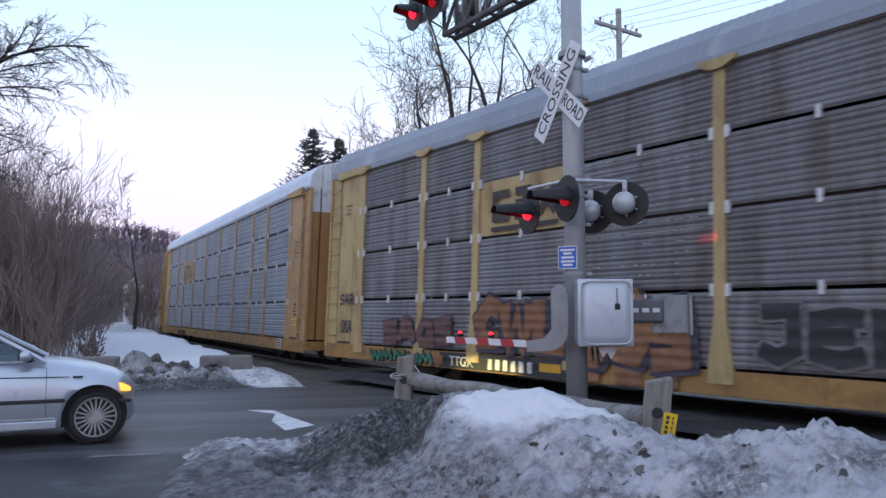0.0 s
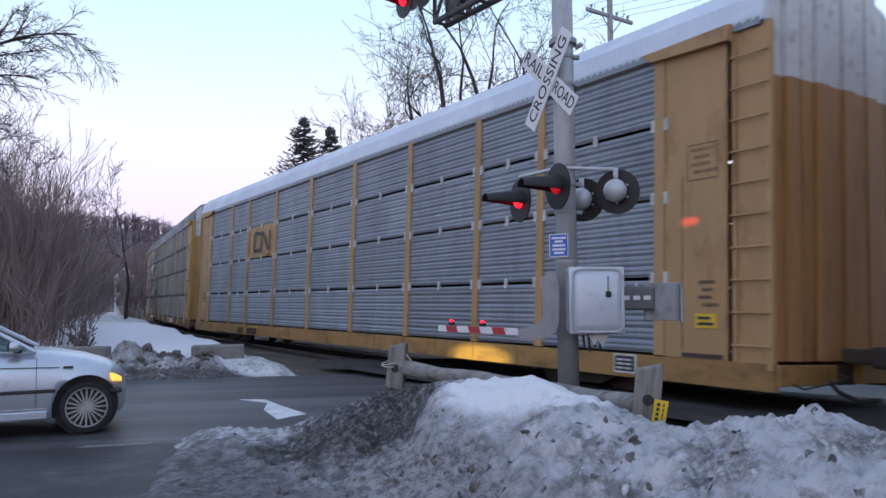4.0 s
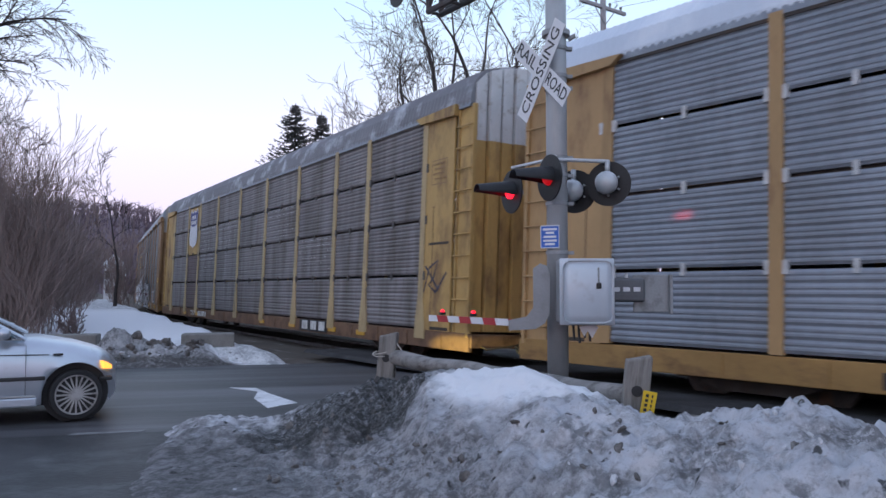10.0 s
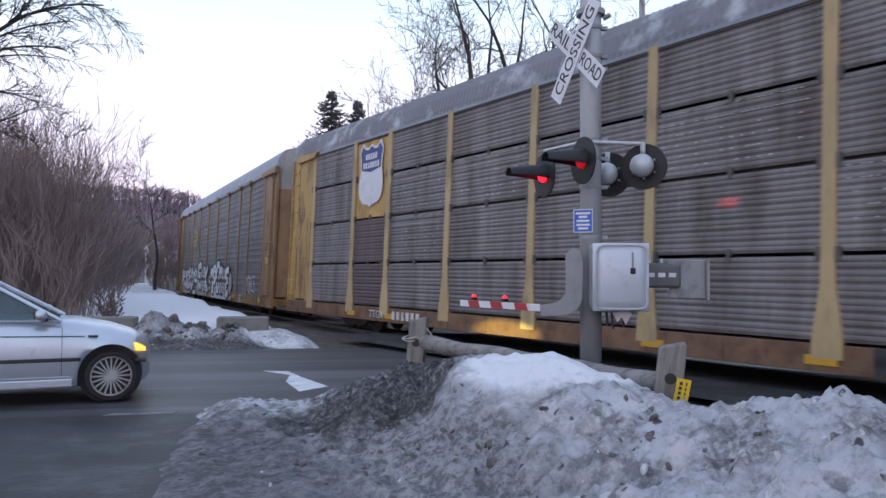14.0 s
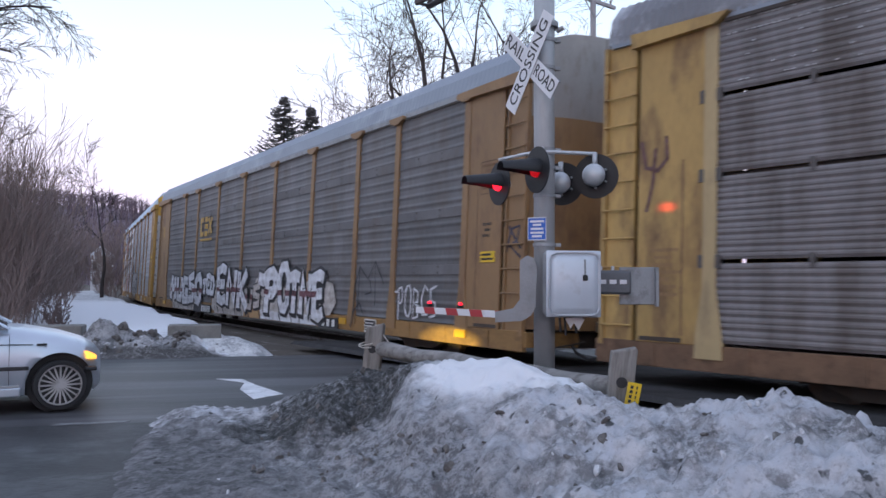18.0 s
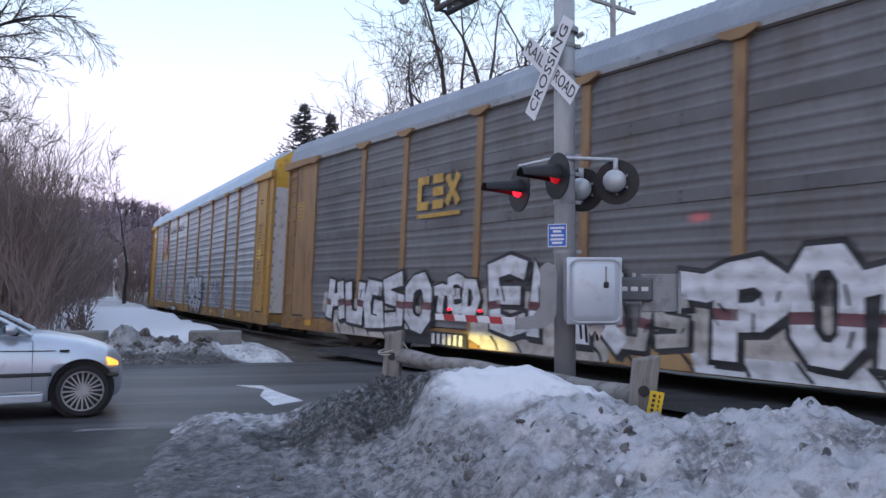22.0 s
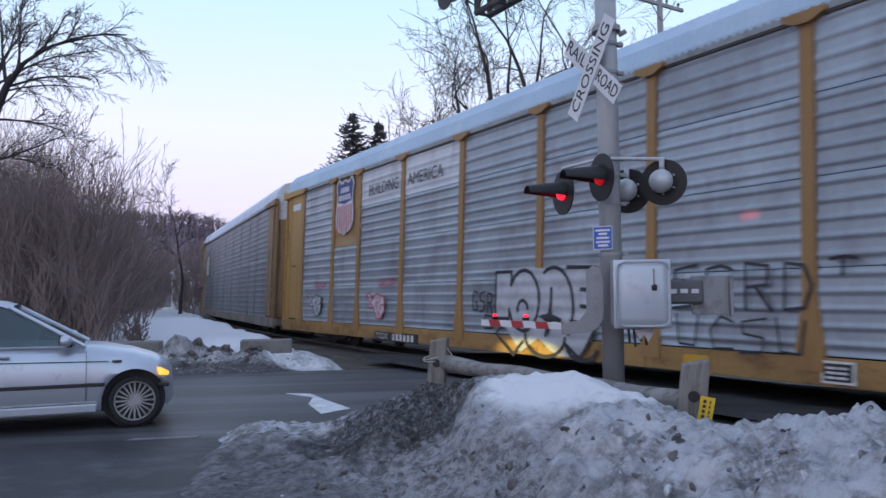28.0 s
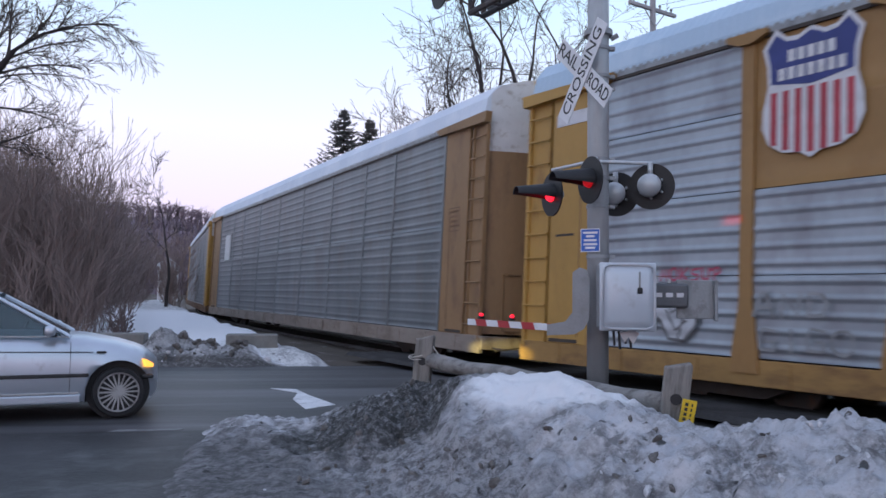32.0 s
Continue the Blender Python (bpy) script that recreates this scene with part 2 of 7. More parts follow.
def snow_material(name, clean_at, clean_radius, dark_at, dark_radius, base, soot, slush_at=None, slush_radius=None):
    """Roadside snow: grey and sooty, with a clean cap round one place and gritty dark slush round another."""
    m = bpy.data.materials.new(name)
    m.use_nodes = True
    n, l = m.node_tree.nodes, m.node_tree.links
    b = n["Principled BSDF"]
    b.inputs["Roughness"].default_value, b.inputs["Specular IOR Level"].default_value = 0.75, 0.3
    tc = n.new("ShaderNodeTexCoord")

    def noise_node(scale, detail, rough=0.6):
        t = n.new("ShaderNodeTexNoise")
        t.inputs["Scale"].default_value, t.inputs["Detail"].default_value, t.inputs["Roughness"].default_value = scale, detail, rough
        l.new(tc.outputs["Object"], t.inputs[0])
        return t.outputs[0]

    def ranged(value, a, c, lo, hi):
        r = n.new("ShaderNodeMapRange")
        r.inputs[1].default_value, r.inputs[2].default_value, r.inputs[3].default_value, r.inputs[4].default_value = a, c, lo, hi
        l.new(value, r.inputs[0])
        return r.outputs[0]

    def mixed(fac, a, c):
        x = n.new("ShaderNodeMixRGB")
        l.new(fac, x.inputs[0])
        for sock, v in ((x.inputs[1], a), (x.inputs[2], c)):
            if isinstance(v, tuple):
                sock.default_value = (*v, 1)
            else:
                l.new(v, sock)
        return x.outputs[0]

    def near(place, radius, wobble):
        mp = n.new("ShaderNodeMapping")
        mp.inputs["Location"].default_value = [-p / r for p, r in zip(place, radius)]
        mp.inputs["Scale"].default_value = [1 / r for r in radius]
        l.new(tc.outputs["Object"], mp.inputs[0])
        ln = n.new("ShaderNodeVectorMath")
        ln.operation = "LENGTH"
        l.new(mp.outputs[0], ln.inputs[0])
        ad = n.new("ShaderNodeMath")
        ad.operation, ad.inputs[1].default_value = "MULTIPLY_ADD", wobble
        l.new(noise_node(5, 6), ad.inputs[0]), l.new(ln.outputs["Value"], ad.inputs[2])
        return ranged(ad.outputs[0], 0.85 + wobble * 0.5, 1.15 + wobble * 0.5, 1, 0)

    c = mixed(ranged(noise_node(2.2, 9, 0.72), 0.38, 0.60, 0, 1), tuple(v * 0.40 for v in base), tuple(min(0.8, v * 1.55) for v in base))
    c = mixed(ranged(noise_node(17, 8, 0.75), 0.49, 0.60, 0, 0.75), c, tuple(min(0.8, v * 1.55) for v in base))
    c = mixed(ranged(noise_node(3.6, 8, 0.7), 0.52, 0.60, 0, 0.75), c, tuple(v * 0.36 for v in base))
    if slush_at:
        c = mixed(ranged(noise_node(2.9, 8, 0.7), 0.48, 0.59, 0, 0.8), c, (0.60, 0.62, 0.67))
        c = mixed(near(slush_at, slush_radius, 0.9), c, mixed(ranged(noise_node(9, 10, 0.85), 0.45, 0.57, 0, 1), tuple(v * 0.34 for v in base), tuple(v * 1.0 for v in base)))
    if slush_at:
        c = mixed(near((-3.2, 5.0, 0.0), (2.3, 3.6, 1.5), 1.1), c, mixed(ranged(noise_node(6, 9, 0.8), 0.44, 0.58, 0, 1), tuple(v * 0.22 for v in base), tuple(v * 0.55 for v in base)))
    grit = n.new("ShaderNodeMath")
    grit.operation = "MULTIPLY"
    l.new(near(dark_at, dark_radius, 0.9), grit.inputs[0]), l.new(ranged(noise_node(14, 10, 0.88), 0.48, 0.60, 1, 0.30), grit.inputs[1])
    c = mixed(grit.outputs[0], c, soot)
    c = mixed(ranged(noise_node(30, 5, 0.7), 0.60, 0.70, 0, 0.3), c, soot)
    c = mixed(ranged(noise_node(9, 9, 0.85), 0.55, 0.64, 0, 0.42), c, tuple(v * 0.34 for v in base))
    c = mixed(ranged(noise_node(7, 3, 0.5), 0.65, 0.70, 0, 0.85), c, tuple(v * 0.6 for v in soot))
    c = mixed(near(clean_at, clean_radius, 0.6), c, (0.86, 0.87, 0.90))
    l.new(c, b.inputs["Base Color"])
    bp = n.new("ShaderNodeBump")
    bp.inputs["Strength"].default_value, bp.inputs["Distance"].default_value = 0.9, 0.035
    l.new(noise_node(24, 8, 0.78), bp.inputs["Height"]), l.new(bp.outputs[0], b.inputs["Normal"])
    return m


M_bank = snow_material("dirty_bank_snow", (0.80, 6.95, 0.92), (1.08, 0.85, 0.32), (-0.62, 8.2, 0.35), (1.35, 1.15, 0.9), (0.43, 0.425, 0.44), (0.04, 0.041, 0.040), (-2.2, 5.6, 0.1), (3.0, 2.8, 0.95))
M_earth = material("brown_winter_earth", (0.075, 0.06, 0.048), 0.95, vary=0.4, scale=0.6, fine=12, bump=0.6, dirt=(0.5, 0.5, 0.52), dirt_amount=0.12)
M_snow_far = snow_material("verge_snow", (-13, 26, 0.3), (9, 11, 5), (-5.5, 16.4, 0.2), (3.2, 0.9, 0.7), (0.84, 0.86, 0.90), (0.3, 0.29, 0.28))
M_pile = snow_material("sooty_plough_pile", (-4.2, 17.8, 0.3), (1.1, 0.7, 0.5), (-6, 16.6, -0.1), (3.5, 0.8, 0.35), (0.31, 0.305, 0.31), (0.075, 0.07, 0.068))
M_snow_cap = material("thin_roof_snow", (0.72, 0.76, 0.82), 0.8, vary=0.08, scale=1, fine=12, bump=0.3)

# ---- mesh helpers ----
def part(name, bm, mat, parent=None, label="", smooth=False):
    """Links a bmesh as one mesh object, under a thing or part where one is given."""
    me = bpy.data.meshes.new(name)
    bm.to_mesh(me)
    bm.free()
    me.materials.append(mat)
    if smooth:
        me.polygons.foreach_set("use_smooth", [True] * len(me.polygons))
    ob = new(name, me)
    if parent:
        ob.parent = parent
    if label:
        ob["label"] = label
    return ob


def shared(name, me, parent, m=None, label=""):
    ob = new(name, me)
    ob.parent = parent
    if m is not None:
        ob.matrix_local = m
    if label:
        ob["label"] = label
    return ob


def thing(name, label, category, m=None, group="", kind=""):
    ob = new(name)
    ob.empty_display_size = 0.2
    if m is not None:
        ob.matrix_world = m
    return tagged(ob, label, category, group, kind)


def add_box(bm, lo, hi, bevel=0.0, m=None):
    c = [(a + b) / 2 for a, b in zip(lo, hi)]
    s = [max(b - a, 1e-4) for a, b in zip(lo, hi)]
    made = bmesh.ops.create_cube(bm, size=1, matrix=Matrix.LocRotScale(c, None, s))
    vs = made["verts"]
    if bevel:
        es = list({e for v in vs for e in v.link_edges})
        made = bmesh.ops.bevel(bm, geom=es, offset=bevel, segments=2, profile=0.5, affect="EDGES")
        vs = list({v for f in made["faces"] for v in f.verts} | {v for v in vs if v.is_valid})
    if m is not None:
        bmesh.ops.transform(bm, matrix=m, verts=vs)
    return vs


def add_rod(bm, a, b, r, r2=None, n=10, caps=True):
    a, b = Vector(a), Vector(b)
    d = b - a
    q = d.to_track_quat("Z", "Y").to_matrix().to_4x4()
    return bmesh.ops.create_cone(bm, cap_ends=caps, segments=n, radius1=r, radius2=r if r2 is None else r2, depth=d.length, matrix=Matrix.Translation((a + b) / 2) @ q)["verts"]


def add_tube(bm, pts, radii, n=12):
    """One closed tube along a row of points."""
    pts = [Vector(p) for p in pts]
    rings = []
    for i, p in enumerate(pts):
        d = (pts[min(i + 1, len(pts) - 1)] - pts[max(i - 1, 0)]).normalized()
        u = d.cross(Vector((0, 0, 1)) if abs(d.z) < 0.9 else Vector((1, 0, 0))).normalized()
        w = d.cross(u)
        r = radii[i] if isinstance(radii, (list, tuple)) else radii
        rings.append([bm.verts.new(p + (u * math.cos(2 * math.pi * k / n) + w * math.sin(2 * math.pi * k / n)) * r) for k in range(n)])
    fs = []
    for r0, r1 in zip(rings, rings[1:]):
        for k in range(n):
            fs.append(bm.faces.new((r0[k], r0[(k + 1) % n], r1[(k + 1) % n], r1[k])))
    fs += [bm.faces.new(rings[0][::-1]), bm.faces.new(rings[-1])]
    bmesh.ops.recalc_face_normals(bm, faces=fs)


def add_ball(bm, c, r, u=14, v=8, scale=(1, 1, 1)):
    return bmesh.ops.create_uvsphere(bm, u_segments=u, v_segments=v, radius=r, matrix=Matrix.LocRotScale(c, None, scale))["verts"]


def add_prism(bm, outline, y0, y1, axes="xz"):
    """Extrudes an outline (in x, z) along y, or (in x, y) along z, or (in y, z) along x."""
    put = {"xz": lambda p, t: (p[0], t, p[1]), "xy": lambda p, t: (p[0], p[1], t), "yz": lambda p, t: (t, p[0], p[1])}[axes]
    a = [bm.verts.new(put(p, y0)) for p in outline]
    b = [bm.verts.new(put(p, y1)) for p in outline]
    n = len(outline)
    fs = [bm.faces.new(a), bm.faces.new(b[::-1])]
    for i in range(n):
        fs.append(bm.faces.new((a[i], b[i], b[(i + 1) % n], a[(i + 1) % n])))
    bmesh.ops.recalc_face_normals(bm, faces=fs)
    return a + b


def box_part(name, lo, hi, mat, parent=None, bevel=0.0, label=""):
    bm = bmesh.new()
    add_box(bm, lo, hi, bevel)
    return part(name, bm, mat, parent, label)


def rod_part(name, a, b, r, mat, parent=None, r2=None, n=12, label=""):
    bm = bmesh.new()
    add_rod(bm, a, b, r, r2, n)
    return part(name, bm, mat, parent, label, smooth=False)


def tubes(name, segs, mat, sides=4, parent=None):
    """Many thin tapered sticks in one mesh: rows of start, end and the radii there."""
    segs = np.asarray(segs, float)
    a, b, ra, rb = segs[:, 0:3], segs[:, 3:6], segs[:, 6:7], segs[:, 7:8]
    d = b - a
    d /= np.linalg.norm(d, axis=1, keepdims=True) + 1e-9
    ref = np.where(np.abs(d[:, 2:3]) > 0.9, [[1.0, 0, 0]], [[0, 0, 1.0]])
    u = np.cross(d, ref)
    u /= np.linalg.norm(u, axis=1, keepdims=True) + 1e-9
    w = np.cross(d, u)
    rings = []
    for k in range(sides):
        an = 2 * math.pi * k / sides
        o = math.cos(an) * u + math.sin(an) * w
        rings.append((a + o * ra, b + o * rb))
    n = len(segs)
    verts = np.concatenate([np.stack([r[0] for r in rings], 1), np.stack([r[1] for r in rings], 1)], 1).reshape(-1, 3)
    base = np.arange(n)[:, None] * (2 * sides)
    faces = []
    for k in range(sides):
        k2 = (k + 1) % sides
        faces.append(np.concatenate([base + k, base + k2, base + sides + k2, base + sides + k], 1))
    faces = np.concatenate(faces, 0)
    me = bpy.data.meshes.new(name)
    me.from_pydata(verts.tolist(), [], faces.tolist())
    me.materials.append(mat)
    ob = new(name, me)
    if parent:
        ob.parent = parent
    return ob


def sheet(name, xs, ys, height, mat, smooth=True):
    """A height field over a grid."""
    X, Y = np.meshgrid(xs, ys)
    Z = height(X, Y)
    nx, ny = len(xs), len(ys)
    v = np.stack([X, Y, Z], -1).reshape(-1, 3)
    i = (np.arange(ny - 1)[:, None] * nx + np.arange(nx - 1)[None]).reshape(-1, 1)
    f = np.concatenate([i, i + 1, i + nx + 1, i + nx], 1)
    me = bpy.data.meshes.new(name)
    me.from_pydata(v.tolist(), [], f.tolist())
    me.materials.append(mat)
    me.polygons.foreach_set("use_smooth", [smooth] * len(me.polygons))
    return new(name, me)


def rough_field(X, Y, size, octaves=4, seed=0):
    """Smooth value noise on arrays, about -1 to 1."""
    rng = np.random.RandomState(seed)
    out, amp, tot = np.zeros_like(X, dtype=float), 1.0, 0.0
    for _ in range(octaves):
        g = rng.rand(64, 64) * 2 - 1
        an = rng.uniform(0.3, 1.3)
        ca, sa = math.cos(an), math.sin(an)
        u, v = (X * ca - Y * sa) / size + 100.3, (X * sa + Y * ca) / size + 57.7
        iu, iv = np.floor(u).astype(int), np.floor(v).astype(int)
        fu, fv = u - iu, v - iv
        fu, fv = fu * fu * (3 - 2 * fu), fv * fv * (3 - 2 * fv)
        g00, g10 = g[iv % 64, iu % 64], g[iv % 64, (iu + 1) % 64]
        g01, g11 = g[(iv + 1) % 64, iu % 64], g[(iv + 1) % 64, (iu + 1) % 64]
        out += amp * ((g00 * (1 - fu) + g10 * fu) * (1 - fv) + (g01 * (1 - fu) + g11 * fu) * fv)
        tot += amp
        amp *= 0.5
        size *= 0.5
    return out / tot


def smooth_step(t):
    t = np.clip(t, 0, 1)
    return t * t * (3 - 2 * t)


# ---- the track: a curve that bends away to the right, its outer side raised ----
TRACK_X, TRACK_Y, TRACK_HEADING, TRACK_BEND, BANK = 3.339, 14.0, 0.6080, 0.004241, 0.04


def track_point(s, side=0.0, z=0.0):
    """The place s metres up the line, and its heading to the left of +y. side: metres towards the far side."""
    a = TRACK_HEADING - TRACK_BEND * s
    x = TRACK_X + (math.cos(TRACK_HEADING) - math.cos(a)) / TRACK_BEND
    y = TRACK_Y + (math.sin(TRACK_HEADING) - math.sin(a)) / TRACK_BEND
    n = Vector((math.cos(a), math.sin(a), 0)) * math.cos(BANK) - Vector((0, 0, math.sin(BANK)))
    up = Vector((math.cos(a), math.sin(a), 0)) * math.sin(BANK) + Vector((0, 0, math.cos(BANK)))
    return Vector((x, y, 0)) + n * side + up * z, a

# ---- ground, road, track ----
ROAD_TURN = radians(14)
ROAD_AT = Vector((-3.8, 12.7, 0))
RX_, RY_ = Vector((math.cos(ROAD_TURN), math.sin(ROAD_TURN), 0)), Vector((-math.sin(ROAD_TURN), math.cos(ROAD_TURN), 0))


def on_road(u, v, z=0.0):
    """u metres along the road, v metres across it from its middle."""
    return ROAD_AT + RX_ * u + RY_ * v + Vector((0, 0, z))


def ground_height(X, Y):
    r = np.hypot(X, Y)
    a, b = math.cos(TRACK_HEADING), math.sin(TRACK_HEADING)
    along = (Y - TRACK_Y) * a - (X - TRACK_X) * b
    beyond = (X - TRACK_X) * a + (Y - TRACK_Y) * b - TRACK_BEND / 2 * along ** 2
    # unseen bank behind the track, added to block light under the train
    hidden_bank = 1.5 * smooth_step((beyond - 3.6) / 3.0) * smooth_step((120 - np.abs(along)) / 40)
    return hidden_bank - 0.05 + 0.06 * rough_field(X, Y, 9, 3, 5) * (r < 200) + 14.0 * smooth_step((r - 160) / 500) * smooth_step((Y - 60) / 300)


span = np.concatenate([-np.geomspace(2200, 42, 28), np.linspace(-40, 40, 81), np.geomspace(42, 2200, 28)])
ground = sheet("ground", span, span, ground_height, M_earth)
tagged(ground, "winter ground with old snow and brown earth", "ground", kind="structure")

# road: two lanes over the crossing, wet and dark
bm = bmesh.new()
us, vs = np.linspace(-60, 60, 61), np.linspace(-3.75, 4.2, 9)
grid = [[bm.verts.new((u, v, 0.03 + 0.02 * math.cos(v * 0.75))) for u in us] for v in vs]
for j in range(len(vs) - 1):
    for i in range(len(us) - 1):
        bm.faces.new((grid[j][i], grid[j][i + 1], grid[j + 1][i + 1], grid[j + 1][i]))
tagged(part("road", bm, M_road, smooth=True), "wet dark asphalt road leading over the crossing", "road", kind="structure").matrix_world = Matrix.Translation(ROAD_AT) @ Matrix.Rotation(ROAD_TURN, 4, "Z")
# driveway apron on this side, where the camera stands
bm = bmesh.new()
bm.faces.new([bm.verts.new(p) for p in ((-30, -12, 0.02), (9, -12, 0.02), (9, 4.2, 0.02), on_road(13, -3.7, 0.022), on_road(-28, -3.7, 0.022))])
tagged(part("pavement", bm, M_asphalt), "wet asphalt apron beside the road", "pavement", kind="structure")

M_paint = material("worn_road_paint", (0.68, 0.68, 0.70), 0.7, vary=0.25, scale=3, fine=30, dirt=(0.2, 0.2, 0.21), dirt_amount=0.25)


M_paint_dull = material("nearly_worn_off_paint", (0.17, 0.17, 0.175), 0.7, vary=0.4, scale=4, fine=30, dirt=(0.07, 0.07, 0.075), dirt_amount=0.5)


def road_mark(label, corners, mat=None):
    bm = bmesh.new()
    def level(x, y):
        return 0.034 + 0.02 * math.cos(0.75 * ((x - ROAD_AT.x) * RY_.x + (y - ROAD_AT.y) * RY_.y))

    top = [bm.verts.new((x, y, level(x, y) + 0.003)) for x, y in corners]
    low = [bm.verts.new((x, y, level(x, y) - 0.02)) for x, y in corners]
    n = len(corners)
    bm.faces.new(top)
    for i in range(n):
        bm.faces.new((top[i], low[i], low[(i + 1) % n], top[(i + 1) % n]))
    bmesh.ops.recalc_face_normals(bm, faces=bm.faces)
    return tagged(part("road_marking", bm, mat or M_paint), label, "road marking", kind="structure")


road_mark("worn white stop line across the lane", [(-3.40, 12.75), (-2.98, 12.70), (-2.62, 12.05), (-2.05, 11.2), (-2.36, 10.75), (-2.75, 11.6), (-2.85, 12.3)])
road_mark("worn white edge line along the lane", [(-4.15, 8.83), (-3.43, 9.06), (-3.40, 9.16), (-4.12, 8.98)], M_paint_dull)
road_mark("scuffed white line at the apron", [(-5.5, 7.9), (-4.75, 8.0), (-4.8, 8.2), (-5.55, 8.1)], M_paint_dull)


def strip(name, s0, s1, section, mat, step=1.0, smooth=False):
    """Sweeps a section of (side, height) along the track."""
    bm = bmesh.new()
    rows = []
    for s in np.arange(s0, s1 + step, step):
        rows.append([bm.verts.new(track_point(s, a, z)[0]) for a, z in section])
    for r0, r1 in zip(rows, rows[1:]):
        for i in range(len(section) - 1):
            bm.faces.new((r0[i], r0[i + 1], r1[i + 1], r1[i]))
    bmesh.ops.recalc_face_normals(bm, faces=bm.faces)
    return part(name, bm, mat, smooth=smooth)


tagged(strip("track_bed", -45, 150, [(-4.6, -0.32), (-3.3, -0.20), (-2.2, -0.15), (2.2, -0.12), (3.6, -0.10)], M_ballast), "dark stone ballast under the railway track", "track bed", kind="structure")
# dark strip over the crossing, its colour standing for the train's shade
tagged(strip("crossing_surface", -16, 8, [(-2.7, 0.0), (-2.6, 0.075), (2.6, 0.105), (2.7, 0.0)], M_under_train), "dark strip over the crossing, standing for shade under the train", "crossing", kind="structure")
track = thing("railway_track", "steel rails on timber ties curving away", "railway track", kind="structure")
RAIL = [(-0.07, -0.16), (-0.07, -0.14), (-0.012, -0.12), (-0.012, -0.04), (-0.036, -0.03), (-0.036, 0.0), (0.036, 0.0), (0.036, -0.03), (0.012, -0.04), (0.012, -0.12), (0.07, -0.14), (0.07, -0.16)]
for side in (-0.755, 0.755):
    r = strip("rail", -45, 150, [(a + side, z) for a, z in RAIL], M_rail)
    r.parent = track
bm = bmesh.new()
add_box(bm, (-0.11, -1.3, -0.29), (0.11, 1.3, -0.162))
tie_mesh = bpy.data.meshes.new("tie")
bm.to_mesh(tie_mesh), bm.free()
tie_mesh.materials.append(M_post_wood)
for i in range(150):
    p, a = track_point(-14 + i * 0.55)
    shared("tie", tie_mesh, track, Matrix.Translation(p) @ Matrix.Rotation(a - math.pi / 2 + math.pi, 4, "Z") @ Matrix.Rotation(BANK, 4, "X"))

# ---- snow ----
# the plough bank beside the camera: its crest, by bearing, distance and height
CREST_B = [-0.62, -0.46, -0.36, -0.20, -0.13, -0.06, -0.02, 0.10, 0.155, 0.205, 0.25, 0.32, 0.35, 0.43, 0.48, 0.56, 0.75]
CREST_D = [8.6, 9.1, 9.2, 9.1, 8.8, 8.4, 7.8, 7.1, 6.75, 6.25, 5.95, 5.65, 5.5, 5.25, 5.05, 4.8, 4.4]
CREST_Z = [0.02, 0.05, 0.12, 0.20, 0.50, 0.60, 0.83, 0.945, 0.85, 0.75, 0.68, 0.69, 0.73, 0.86, 0.87, 0.79, 0.7]


def bank_height(X, Y):
    b = X / np.maximum(Y, 0.5)
    d, z = np.interp(b, CREST_B, CREST_D), np.interp(b, CREST_B, CREST_Z)
    r = Y - d
    front = np.interp(b, [-0.6, -0.35, -0.1, 0.1, 0.4], [0.8, 2.4, 3.0, 3.0, 2.6])
    base = np.interp(b, [-0.6, -0.42, -0.2, 0.1, 0.5], [-0.02, 0.04, 0.10, 0.16, 0.16]) * smooth_step((Y - 2.6) / 1.4)
    near = base + (z - base) * (1 - smooth_step(-r / front)) ** 1.1
    far = z * (1 - smooth_step(r / 0.9))
    h = np.where(r < 0, near, far)
    solid = smooth_step(h / 0.17)
    lumps = 0.10 * rough_field(X, Y, 0.8, 3, 1) + (0.17 * (0.22 - np.abs(rough_field(X, Y, 0.42, 3, 2))) + 0.11 * (0.2 - np.abs(rough_field(X, Y, 0.2, 3, 3))) + 0.06 * rough_field(X, Y, 0.085, 3, 4)) * (0.6 + 0.4 * smooth_step((b + 0.2) / 0.3))
    gritty = np.exp(-(((X + 0.55) / 1.0) ** 2 + ((Y - 7.8) / 1.2) ** 2))
    lumps = lumps + gritty * (0.16 * (0.25 - np.abs(rough_field(X, Y, 0.16, 3, 12))) + 0.10 * rough_field(X, Y, 0.3, 3, 13))
    cap = np.exp(-(((X - 0.6) / 1.0) ** 2 + ((Y - 7.2) / 0.8) ** 2))
    edge = smooth_step((b + 0.48 - 0.025 * (Y - 5) + 0.05 * rough_field(X, Y, 0.9, 4, 7)) / 0.09) * smooth_step((Y - 2.4) / 0.8)
    return (h + lumps * solid * (1 - 0.75 * cap)) * edge - 0.06 * (1 - edge)


bank = sheet("snow_bank", np.arange(-5.6, 6.2, 0.021), np.arange(2.4, 10.4, 0.021), bank_height, M_bank)
tagged(bank, "dirty ploughed snow bank with one clean white cap", "snow bank", kind="structure")


